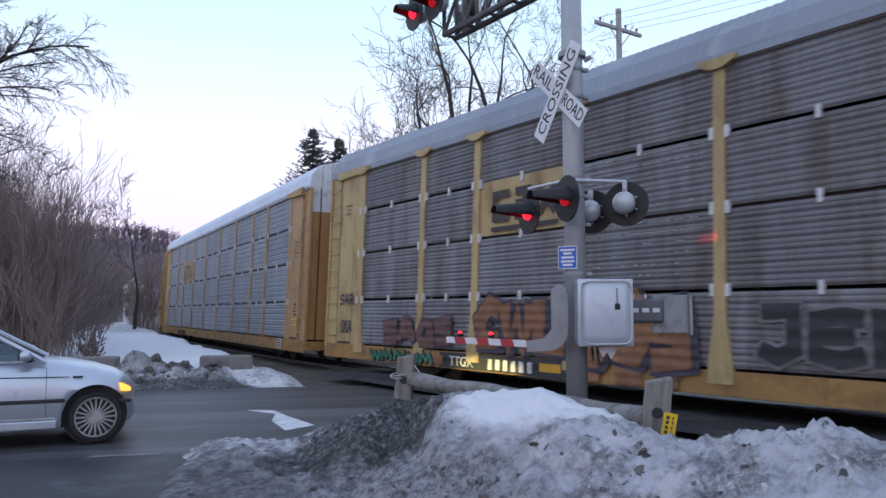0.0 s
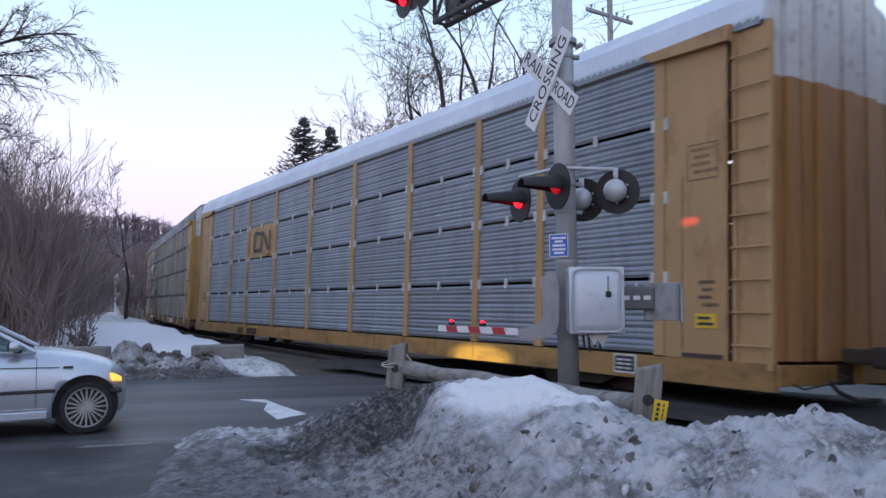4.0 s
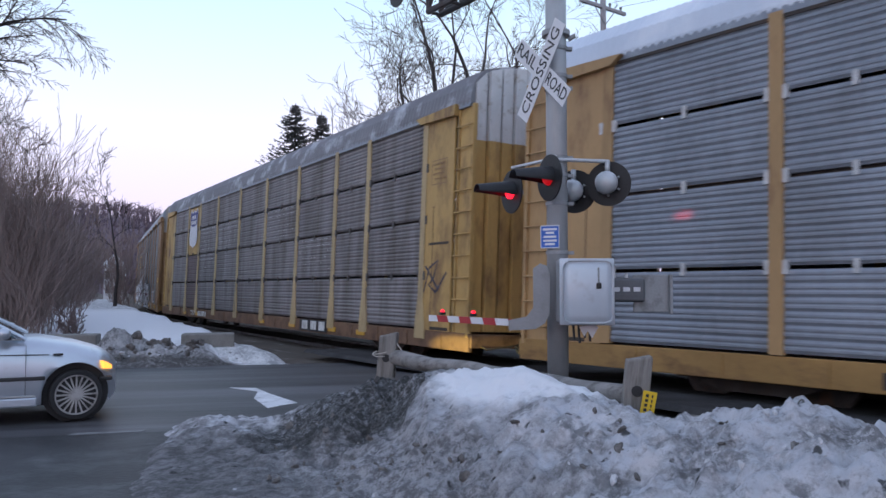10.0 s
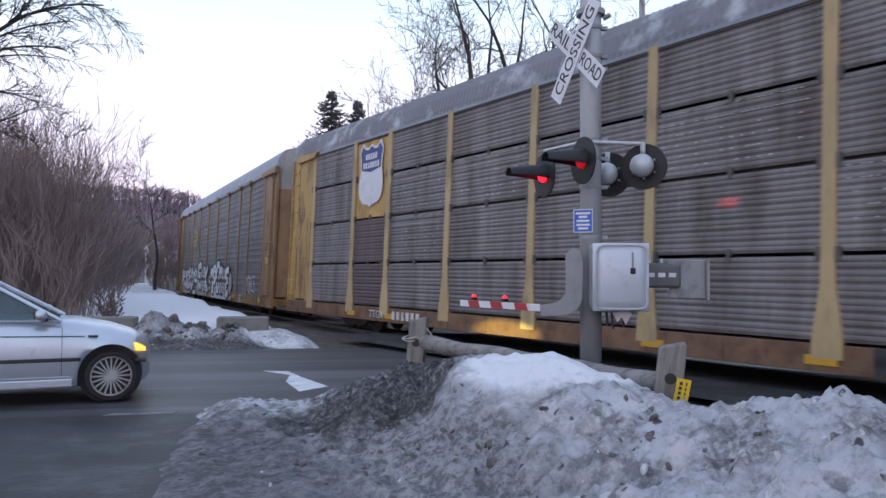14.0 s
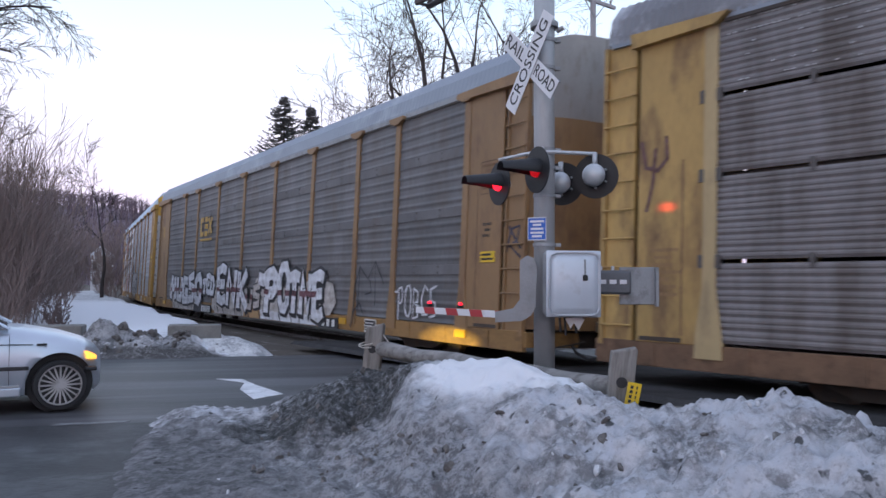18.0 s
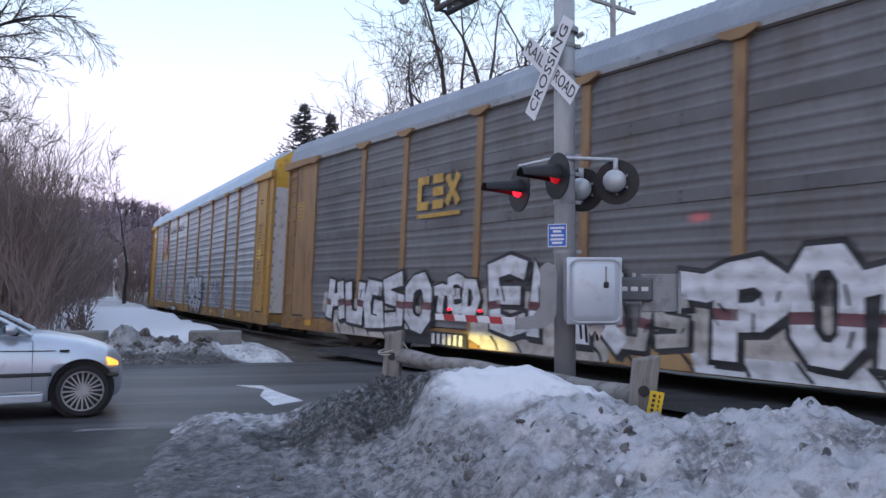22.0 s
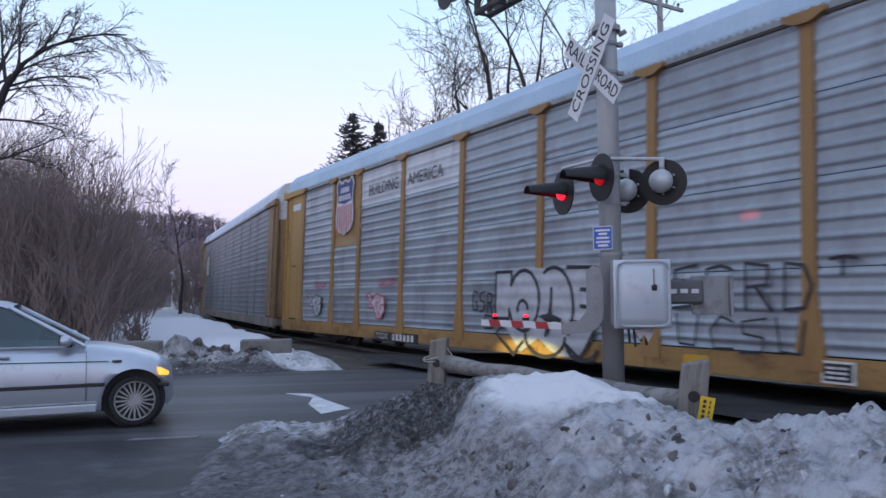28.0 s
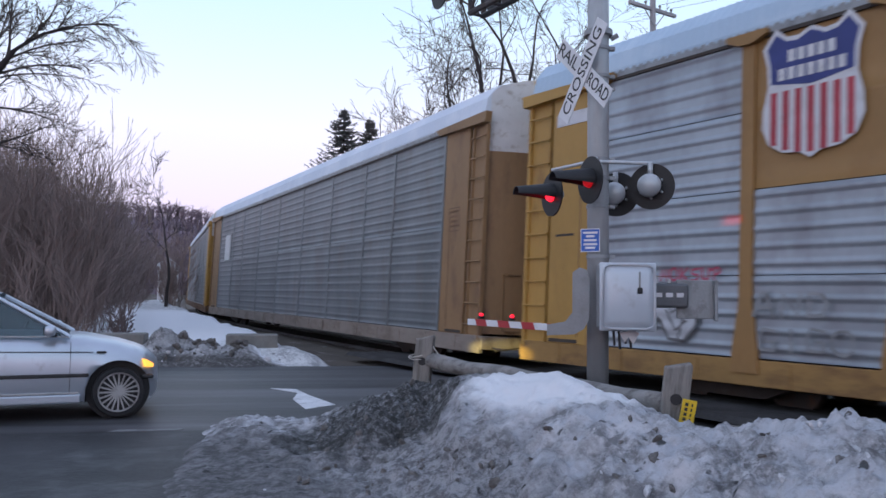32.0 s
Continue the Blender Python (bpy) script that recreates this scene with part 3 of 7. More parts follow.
def verge_height(X, Y):
    u = (X - ROAD_AT.x) * RX_.x + (Y - ROAD_AT.y) * RX_.y
    v = (X - ROAD_AT.x) * RY_.x + (Y - ROAD_AT.y) * RY_.y
    a, b = math.cos(TRACK_HEADING), math.sin(TRACK_HEADING)
    side = -((X - TRACK_X) * a + (Y - TRACK_Y) * b) + TRACK_BEND / 2 * ((Y - TRACK_Y) * a - (X - TRACK_X) * b) ** 2
    rise = 0.30 + 0.40 * smooth_step((Y - 20) / 22)
    on = smooth_step((v - 4.25) / 1.2) * smooth_step((side - 3.5 + 1.1 * smooth_step((Y - 18) / 8) + 0.4 * rough_field(X, Y, 1.6, 3, 17)) / 0.8)
    return -0.14 + on * (0.16 + rise) + 0.07 * rough_field(X, Y, 2.4, 4, 7) * on


verge = sheet("snow_verge", np.arange(-30, 0.5, 0.14), np.arange(14.5, 66, 0.14), verge_height, M_snow_far)
tagged(verge, "old white snow lying between road and track", "snow", kind="structure")


def pile_height(X, Y):
    c = np.exp(-(((X + 6.55) / 1.65) ** 4 + ((Y - 17.3) / 0.75) ** 2)) * 0.66 + np.exp(-(((X + 4.3) / 1.1) ** 2 + ((Y - 17.7) / 0.6) ** 2)) * 0.12
    return -0.12 + c * (1 + 0.62 * rough_field(X, Y, 0.5, 4, 9)) + 0.04 * rough_field(X, Y, 0.2, 2, 11) * smooth_step(c * 4)


pile = sheet("snow_pile", np.arange(-10, -1.8, 0.06), np.arange(15.8, 19.6, 0.06), pile_height, M_pile)
tagged(pile, "sooty heap of ploughed snow across the road", "snow pile", kind="structure")


def clods(name, label, count, seed, xr, yr, height, sizes, mat, squash=0.6):
    """Broken lumps pressed into a snow surface."""
    rng = np.random.RandomState(seed)
    bm = bmesh.new()
    for _ in range(count):
        y = rng.uniform(*yr)
        x = y * rng.uniform(*xr)
        z = float(height(np.array([[x]]), np.array([[y]]))[0, 0])
        if z < 0.1 or ((x - 0.7) / 1.3) ** 2 + ((y - 7.1) / 1.1) ** 2 < 1:
            continue
        r = sizes[0] + (sizes[1] - sizes[0]) * rng.rand() ** 2.5
        vs = bmesh.ops.create_icosphere(bm, subdivisions=2, radius=r, matrix=Matrix.LocRotScale((x, y, z + r * 0.12), Euler(rng.uniform(0, 6.28, 3)), (1, rng.uniform(0.6, 1), squash)))["verts"]
        for v in vs:
            v.co += Vector(rng.normal(0, r * 0.10, 3))
    return tagged(part(name, bm, mat), label, "snow clods", kind="stuff")


M_clod_dark = material("sooty_ice", (0.12, 0.11, 0.105), 0.85, vary=0.45, scale=9, fine=60, bump=0.8, dirt=(0.30, 0.29, 0.28), dirt_amount=0.35)
M_clod_pale = material("clean_broken_snow", (0.60, 0.60, 0.62), 0.8, vary=0.25, scale=9, fine=50, bump=0.8, dirt=(0.30, 0.29, 0.29), dirt_amount=0.35)
clods("dark_clods", "sooty lumps of ice in the ploughed bank", 34, 3, (0.0, 0.5), (4.4, 6.0), bank_height, (0.02, 0.055), M_clod_dark, 0.35)
clods("dark_slush", "black gritty slush lumps on the bank", 170, 4, (-0.22, 0.03), (5.8, 8.6), bank_height, (0.012, 0.05), M_clod_dark, 0.4)
clods("pale_clods", "pale broken snow lumps on the bank", 60, 5, (-0.35, 0.6), (3.8, 6.2), bank_height, (0.012, 0.05), M_clod_pale, 0.4)
clods("pile_clods", "sooty lumps on the snow heap", 40, 6, (-0.47, -0.3), (16.6, 18.2), pile_height, (0.03, 0.13), M_clod_dark, 0.45)
clods("pile_slabs", "dark broken slabs on the snow heap", 26, 8, (-0.43, -0.30), (17.0, 17.5), pile_height, (0.06, 0.15), M_clod_dark, 0.45)
clods("pile_snow_clods", "pale lumps on the snow heap", 30, 7, (-0.47, -0.2), (16.4, 18.4), pile_height, (0.03, 0.10), M_clod_pale)

# ---- the train: enclosed auto-carrier wagons ----
BODY_END, HALF_W, EAVE, FLOOR, SILL = 14.05, 1.5, 5.22, 0.73, 0.36
ROW_LINES = (0.73, 1.85, 3.03, 4.13, 5.19)
POSTS = (-12.17, -9.35, -7.33, -4.5, -1.5, 1.5, 4.5, 7.33, 9.35, 12.17)
ROOF = [(-1.53, 5.22), (-1.535, 5.30), (-1.47, 5.60), (-1.25, 5.88), (-0.72, 6.04), (0.0, 6.09), (0.72, 6.04), (1.25, 5.88), (1.47, 5.60), (1.535, 5.30), (1.53, 5.22)]
_panel_cache = {}


def roof_z(y):
    """Height of the roof over a place across the wagon."""
    return float(np.interp(y, [p[0] for p in ROOF[2:9]], [p[1] for p in ROOF[2:9]]))


def corrugated(width, height, pitch, depth, mat, key, fine):
    """A pressed side sheet with ribs that run along the wagon, standing in x and z, its face towards -y."""
    k = (round(width, 2), round(height, 2), key)
    if k in _panel_cache:
        return _panel_cache[k]
    n = max(1, round(height / pitch))
    p = height / n
    if fine:
        # a deep groove, then two small ribs side by side
        unit = [(0.0, 0.02), (-0.45, 0.14), (-1.0, 0.24), (-1.0, 0.40), (-0.55, 0.48), (-0.55, 0.56), (-1.0, 0.64), (-1.0, 0.80), (-0.45, 0.90), (0.0, 0.98)]
    else:
        # a flat band, then one softly rounded rib
        unit = [(0.0, 0.0), (0.0, 0.30)] + [(-0.5 + 0.5 * math.cos(2 * math.pi * k / 8), 0.36 + 0.60 * k / 8) for k in range(9)]
    prof = [(0.0, 0.0)]
    for i in range(n):
        prof += [(d * depth, (i + f) * p) for d, f in unit]
    prof.append((0.0, height))
    vs = [(x, y, z) for x in (-width / 2, width / 2) for y, z in prof]
    m = len(prof)
    fs = [(i, i + m, i + m + 1, i + 1) for i in range(m - 1)]
    back = len(vs)
    vs += [(-width / 2, 0.02, 0), (width / 2, 0.02, 0), (width / 2, 0.02, height), (-width / 2, 0.02, height)]
    fs += [(back, back + 3, back + 2, back + 1), (0, back, back + 1, m), (m - 1, 2 * m - 1, back + 2, back + 3)]
    me = bpy.data.meshes.new("side_panel")
    me.from_pydata(vs, [], fs)
    if not fine:
        me.polygons.foreach_set("use_smooth", [i < m - 1 for i in range(len(fs))])
    me.materials.append(mat)
    _panel_cache[k] = me
    return me


def post_mesh(mat, foot, head, width=0.2, proud=0.045):
    w = width / 2
    out = [(-w, FLOOR), (w, FLOOR), (w, EAVE), (-w, EAVE)]
    if foot:
        out = [(-w * 2.1, FLOOR - 0.2), (w * 2.1, FLOOR - 0.2), (w * 2.0, FLOOR + 0.1), (w, FLOOR + 0.75), (w, EAVE), (-w, EAVE), (-w, FLOOR + 0.75), (-w * 2.0, FLOOR + 0.1)]
    bm = bmesh.new()
    add_prism(bm, out, -proud, 0.03)
    if head:
        add_prism(bm, [(-w * 3.2, EAVE), (-w * 3.2, EAVE - 0.07), (-w, EAVE - 0.16), (w, EAVE - 0.16), (w * 3.2, EAVE - 0.07), (w * 3.2, EAVE)], -0.12, 0.0)
    me = bpy.data.meshes.new("post")
    bm.to_mesh(me), bm.free()
    me.materials.append(mat)
    return me


_rungs = {}


def rung_mesh(mat):
    if mat.name not in _rungs:
        bm = bmesh.new()
        add_rod(bm, (-0.29, 0, 0), (0.29, 0, 0), 0.016, n=6)
        for x in (-0.28, 0.28):
            add_rod(bm, (x, 0, 0), (x, 0.08, 0), 0.016, n=6)
        me = bpy.data.meshes.new("ladder_rung")
        bm.to_mesh(me), bm.free()
        me.materials.append(mat)
        _rungs[mat.name] = me
    return _rungs[mat.name]


def truck_parts(car, x):
    """A two-axle truck with side frames, bolster, springs and turning wheelsets."""
    bm = bmesh.new()
    for y in (-1.02, 1.02):
        add_prism(bm, [(-1.25, 0.42), (-0.75, 0.62), (0.75, 0.62), (1.25, 0.42), (1.25, 0.30), (0.95, 0.32), (0.55, 0.16), (-0.55, 0.16), (-0.95, 0.32), (-1.25, 0.30)], y - 0.07, y + 0.07)
        for xs in (-0.14, 0, 0.14):
            add_rod(bm, (xs, y, 0.2), (xs, y, 0.5), 0.06, n=8)
        for ax in (-0.86, 0.86):
            add_rod(bm, (ax, y - 0.12, 0.42), (ax, y + 0.12, 0.42), 0.12, n=10)
    add_box(bm, (-0.22, -1.1, 0.36), (0.22, 1.1, 0.6), 0.02)
    truck = part("truck", bm, M_steel_dark, car)
    truck.matrix_local = pose(x, 0, 0)
    sets = []
    for ax in (-0.86, 0.86):
        bm = bmesh.new()
        add_rod(bm, (0, -1.0, 0), (0, 1.0, 0), 0.075, n=10)
        for y in (-0.755, 0.755):
            o = 0.05 if y > 0 else -0.05
            add_rod(bm, (0, y - 0.065, 0), (0, y + 0.065, 0), 0.42, n=26)
            add_rod(bm, (0, y + o * 1.4, 0), (0, y + o * 1.9, 0), 0.33, 0.16, n=26)
            for k in range(4):
                an = k * math.pi / 2
                add_rod(bm, (0.24 * math.cos(an), y + o * 1.2, 0.24 * math.sin(an)), (0.24 * math.cos(an), y + o * 1.7, 0.24 * math.sin(an)), 0.035, n=6)
        w = part("wheelset", bm, M_wheel, truck)
        w.matrix_local = pose(ax, 0, 0.42)
        sets.append((w, ax))
    return sets


def bowed_leaf(name, sgn, y0, y1, low, high, bow, mat, car):
    """A smooth door leaf that bulges out from the wagon's end; low and high give its edges by the place across."""
    bm = bmesh.new()
    n, rows = 12, []
    for i in range(n + 1):
        y = y0 + (y1 - y0) * i / n
        x = 13.86 + bow * (1 - (y / 1.47) ** 2)
        rows.append([bm.verts.new((sgn * (x + d), y, z)) for d, z in ((0.0, low(y)), (0.05, low(y)), (0.05, high(y)), (0.0, high(y)))])
    for r0, r1 in zip(rows, rows[1:]):
        for j in range(4):
            bm.faces.new((r0[j], r1[j], r1[(j + 1) % 4], r0[(j + 1) % 4]))
    bm.faces.new(rows[0]), bm.faces.new(rows[-1][::-1])
    bmesh.ops.recalc_face_normals(bm, faces=bm.faces)
    return part(name, bm, mat, car)


def end_doors(car, sgn, kind, lower, upper, split):
    """The doors that close one end, their tops in the other colour and cut to the roof's arch."""
    x0, x1 = sorted((sgn * 13.70, sgn * 13.82))
    bm = bmesh.new()
    add_box(bm, (x0, -1.42, FLOOR), (x1, 1.42, 5.3))
    part("door_backing", bm, M_steel_dark, car)
    if kind == "bowed":
        for a, b in ((-1.46, -0.012), (0.012, 1.46)):
            bowed_leaf("door_leaf", sgn, a, b, lambda y: FLOOR + 0.02, lambda y: split, 0.42, lower, car)
            bowed_leaf("door_leaf_top", sgn, a, b, lambda y: split, lambda y: roof_z(y) - 0.015, 0.42, upper, car)
        frame_bm = bmesh.new()
        for lo, hi in (((-1.02, 0.8), (-0.42, 0.83)), ((-1.02, 1.95), (-0.42, 1.98)), ((-1.04, 0.8), (-1.01, 1.98)), ((-0.43, 0.8), (-0.40, 1.98))):
            xa = 13.86 + 0.42 * (1 - ((lo[0] + hi[0]) / 2 / 1.47) ** 2) + 0.052
            add_box(frame_bm, (min(sgn * (xa - 0.06), sgn * (xa + 0.01)), lo[0], lo[1]), (max(sgn * (xa - 0.06), sgn * (xa + 0.01)), hi[0], hi[1]))
        part("hatch_frame", frame_bm, lower, car)
        return
    if kind == "fold":
        n = 10
        cuts = [(-1.46 + 2.92 * k / n + 0.022, -1.46 + 2.92 * (k + 1) / n - 0.022, 0.10 * (1 - ((k - 4.5) / 4.5) ** 2) + 0.035 * (k % 2), lower, upper) for k in range(n)]
    else:
        cuts = [(-1.46, -0.93, 0.04, lower, upper), (-0.91, -0.80, 0.08, M_alu_grey, M_alu_grey), (-0.78, -0.01, 0.06, lower, upper), (0.01, 0.78, 0.06, lower, upper), (0.80, 0.91, 0.08, M_alu_grey, M_alu_grey), (0.93, 1.46, 0.04, lower, upper)]
    for y0, y1, out, m0, m1 in cuts:
        xa, xb = sgn * 13.88, sgn * (13.98 + out)
        for nm, outline, mat in (
            ("door_leaf", [(y0, FLOOR + 0.02), (y1, FLOOR + 0.02), (y1, split), (y0, split)], m0),
            ("door_leaf_top", [(y0, split), (y1, split), (y1, roof_z(y1) - 0.01), (y0, roof_z(y0) - 0.01)], m1),
        ):
            bm = bmesh.new()
            add_prism(bm, outline, min(xa, xb), max(xa, xb), "yz")
            part(nm, bm, mat, car)
    if kind == "panel":
        hinge = bpy.data.meshes.new("hinge")
        bm = bmesh.new()
        add_box(bm, (-0.03, -0.04, -0.05), (0.03, 0.04, 0.05), 0.008)
        bm.to_mesh(bm_mesh := hinge), bm.free()
        bm_mesh.materials.append(M_alu_grey)
        for k in range(9):
            for y in (-1.42, -0.97):
                shared("hinge", hinge, car, pose(sgn * 14.03, y, 0.95 + 0.43 * k + (0.1 if y > -1 else 0)))


def autorack(label, panel, post, end, sill, roof, door_top, style):
    """One wagon, x towards its leading end and its near side at -y. style: rib pitch and depth, rows of panels, feet, heads, doors, posts."""
    car = thing("autorack_wagon", label, "rail car", group="train of auto-carrier wagons")
    wheels = []
    pitch, depth = style["pitch"], style["depth"]
    lines = ROW_LINES if style["rows"] == 4 else (0.73, 3.03, 5.19)
    gap, fine = style["gap"], style["gap"] > 0.03
    posts = style.get("posts", POSTS)
    inner = posts[0], posts[-1]
    pm = post_mesh(post, style["foot"], style["head"], style.get("post_w", 0.2), 0.02 if "post_w" in style else 0.045)
    pm2 = post_mesh(style["pale_post"], style["foot"], style["head"], 0.16) if "pale_post" in style else None
    for flip in (0, 1):
        turn = Matrix.Rotation(math.pi * flip, 4, "Z")
        for x in posts:
            me = pm2 if pm2 and x > style["pale_from"] else pm
            shared("post", me, car, turn @ pose(x if not flip else -x, -HALF_W, 0))
        for bay, (a, b) in enumerate(zip(posts, posts[1:])):
            for row, (z0, z1) in enumerate(zip(lines, lines[1:])):
                mat = panel if flip else style.get("special", {}).get((bay, row), panel)
                flat_sheet = mat is not panel and mat is not M_p["M"] and mat is not M_white_band
                me = corrugated(b - a - 0.10, z1 - z0 - (0.0 if flat_sheet else gap), 9.0 if flat_sheet else pitch, 0.0 if flat_sheet else depth, mat, (flat_sheet, pitch, depth, mat.name), fine)
                c = (a + b) / 2
                shared("side_panel", me, car, turn @ pose(c if not flip else -c, -HALF_W, z0 + gap / 2))
        # smooth plates at both ends, then an open slot and the ladder's strip
        for sgn in (-1, 1):
            x0 = inner[1] if (sgn > 0) != bool(flip) else -inner[0]

            def side_box(name, a, b, y0, y1, z0, z1, mat, bevel=0.0):
                ob = box_part(name, (min(sgn * a, sgn * b), y0, z0), (max(sgn * a, sgn * b), y1, z1), mat, car, bevel)
                ob.matrix_local = turn
                return ob

            side_box("end_plate", x0 + 0.1, 13.36, -HALF_W - 0.03, -HALF_W + 0.03, FLOOR - 0.02, EAVE - 0.03, end, 0.012)
            side_box("corner_plate", 13.46, 14.0, -HALF_W + 0.02, -HALF_W + 0.05, FLOOR - 0.1, EAVE - 0.02, end)
            side_box("corner_post", 13.97, BODY_END, -HALF_W - 0.03, -HALF_W + 0.06, FLOOR - 0.1, EAVE - 0.02, end, 0.006)
            side_box("ladder_stile", 13.44, 13.50, -HALF_W - 0.015, -HALF_W + 0.06, FLOOR - 0.1, EAVE - 0.02, end, 0.006)
            # an upright seam, the dark gap under the plate
            side_box("plate_seam", x0 + 0.42, x0 + 0.44, -HALF_W - 0.034, -HALF_W - 0.028, FLOOR + 0.1, 3.3, M_sill_rust)
            side_box("plate_gap", x0 + 0.42, 13.3, -HALF_W - 0.036, -HALF_W - 0.02, FLOOR + 0.0, FLOOR + 0.06, M_steel_dark)
            rung = rung_mesh(end)
            for k in range(10):
                shared("ladder_rung", rung, car, turn @ pose(sgn * 13.73, -HALF_W - 0.05, FLOOR + 0.2 + k * 0.43))
            far = 13.45 if fine else 14.12
            bm = bmesh.new()
            add_prism(bm, [(sgn * (x0 - 0.3), EAVE + 0.02), (sgn * (x0 - 0.1), EAVE - 0.12), (sgn * far, EAVE - 0.17), (sgn * (far + 0.04), EAVE + 0.05)], -HALF_W - 0.13, -HALF_W + 0.02)
            eb = part("eave_bracket", bm, end, car)
            eb.matrix_local = turn
            side_box("end_sill", 13.5, 14.14, -HALF_W + 0.01, -0.3, 0.44, FLOOR - 0.03, sill, 0.01)
        bm = bmesh.new()
        add_box(bm, (-13.9, -HALF_W - 0.035, EAVE - 0.05), (13.9, -HALF_W + 0.04, EAVE + 0.06))
        ch = part("top_chord", bm, style["chord"], car)
        ch.matrix_local = turn
        bm = bmesh.new()
        add_box(bm, (-14.08, -HALF_W - 0.02, SILL), (14.08, -HALF_W + 0.07, FLOOR - 0.015), 0.012)
        for k in range(-9, 10):
            add_box(bm, (k * 1.45 - 0.03, -HALF_W - 0.035, SILL + 0.03), (k * 1.45 + 0.03, -HALF_W - 0.018, FLOOR - 0.05))
        # raised dark strip that stands for the shadow line in the gap under the eave
        eg = box_part("eave_gap", (-12.0, -HALF_W - 0.042, EAVE - 0.105), (12.0, -HALF_W + 0.01, EAVE - 0.055), M_steel_dark, car)
        eg.matrix_local = turn
        sl = part("side_sill", bm, sill, car)
        sl.matrix_local = turn
    if fine:
        bm = bmesh.new()
        for x in posts:
            for z in lines[1:-1]:
                for dx in (-0.13, 0.13):
                    add_box(bm, (x + dx - 0.035, -HALF_W - 0.05, z - 0.09), (x + dx + 0.035, -HALF_W + 0.0, z + 0.09))
        for a, b in zip(posts, posts[1:]):
            for z in lines[1:-1]:
                add_box(bm, ((a + b) / 2 - 0.035, -HALF_W - 0.04, z - 0.09), ((a + b) / 2 + 0.035, -HALF_W + 0.0, z + 0.09))
        clips = part("panel_clip", bm, style["clip"], car)
        clips["kind"] = "stuff"
        if style.get("holes"):
            # rows of pale dots in some sheets, painted for sky light through their holes
            bm, rng_ = bmesh.new(), random.Random(12)
            for bay, row in style["holes"]:
                a, z1 = posts[bay] + 0.25, lines[row + 1]
                for i in range(int((posts[bay + 1] - a - 0.2) / 0.09)):
                    for j in range(6):
                        if rng_.random() < (0.85 if j < 2 else 0.22):
                            x, z = a + i * 0.09, z1 - 0.09 - j * 0.165
                            add_box(bm, (x - 0.016, -HALF_W - 0.024, z - 0.008), (x + 0.016, -HALF_W - 0.005, z + 0.008))
            part("louvre_hole", bm, M_clip_dot_white, car, "rows of pale dots painted for light through holes")["kind"] = "stuff"
    elif style["rows"] == 2 and style["foot"]:
        # flat lap joints with bolts, where two pressed sheets meet
        bm, bolts = bmesh.new(), bmesh.new()
        for a, b in zip(posts, posts[1:]):
            for z in (1.80, 2.95, 4.12):
                add_box(bm, (a + 0.12, -HALF_W - depth - 0.006, z - 0.10), (b - 0.12, -HALF_W + 0.0, z + 0.10), 0.004)
                for k in range(1, max(2, round((b - a) / 0.9))):
                    x = a + (b - a) * k / max(2, round((b - a) / 0.9))
                    for dz in (-0.06, 0.06):
                        add_box(bolts, (x - 0.022, -HALF_W - depth - 0.02, z + dz - 0.022), (x + 0.022, -HALF_W - depth, z + dz + 0.022))
        part("lap_joint", bm, panel, car)["kind"] = "stuff"
        part("bolt_head", bolts, M_clip_dark, car)["kind"] = "stuff"
    # decks and centre sill
    box_part("deck", (-13.7, -1.42, FLOOR - 0.1), (13.7, 1.42, FLOOR - 0.02), M_steel_dark, car)
    box_part("upper_deck", (-13.6, -1.42, 3.0), (13.6, 1.42, 3.06), M_steel_dark, car)
    bm = bmesh.new()
    add_box(bm, (-14.0, -0.35, 0.42), (14.0, 0.35, 0.72))
    for k in range(-6, 7):
        add_box(bm, (k * 1.9 - 0.06, -1.42, 0.46), (k * 1.9 + 0.06, 1.42, 0.64))
    add_box(bm, (-3.2, -1.25, 0.38), (-2.2, -0.8, 0.66), 0.03)
    add_rod(bm, (1.4, -1.1, 0.5), (2.5, -1.1, 0.5), 0.16, n=12)
    part("centre_sill", bm, M_steel_dark, car)
    # roof: fine ribs run over it from eave to eave
    bm = bmesh.new()
    rows, nseg = [], 372
    for i in range(nseg + 1):
        x = -13.95 + 27.9 * i / nseg
        lift = style.get("roof_rib", 0.014) if i % 2 == 0 else 0.0
        rows.append([bm.verts.new((x, y * (1 + lift * 0.2), z + (lift if 0 < j < 10 else 0))) for j, (y, z) in enumerate(ROOF)])
    for r0, r1 in zip(rows, rows[1:]):
        for j in range(len(ROOF) - 1):
            bm.faces.new((r0[j], r1[j], r1[j + 1], r0[j + 1]))
    bm.faces.new(rows[0]), bm.faces.new(rows[-1][::-1])
    bmesh.ops.recalc_face_normals(bm, faces=bm.faces)
    part("roof", bm, roof, car)
    for sgn in (-1, 1):
        end_doors(car, sgn, style["doors"], style.get("door", end), door_top, style.get("split", 4.5))
        bm = bmesh.new()
        add_box(bm, (min(sgn * 13.9, sgn * 14.6), -0.09, 0.72), (max(sgn * 13.9, sgn * 14.6), 0.09, 0.92), 0.03)
        add_box(bm, (min(sgn * 14.5, sgn * 14.76), -0.16, 0.68), (max(sgn * 14.5, sgn * 14.76), 0.13, 0.96), 0.05)
        part("coupler", bm, M_steel_dark, car)
        bm = bmesh.new()
        pts = [(sgn * 14.0, -0.45, 0.62), (sgn * 14.25, -0.45, 0.36), (sgn * 14.5, -0.40, 0.26), (sgn * 14.72, -0.3, 0.30)]
        for p, q in zip(pts, pts[1:]):
            add_rod(bm, p, q, 0.03, n=6)
        part("air_hose", bm, M_rubber, car)
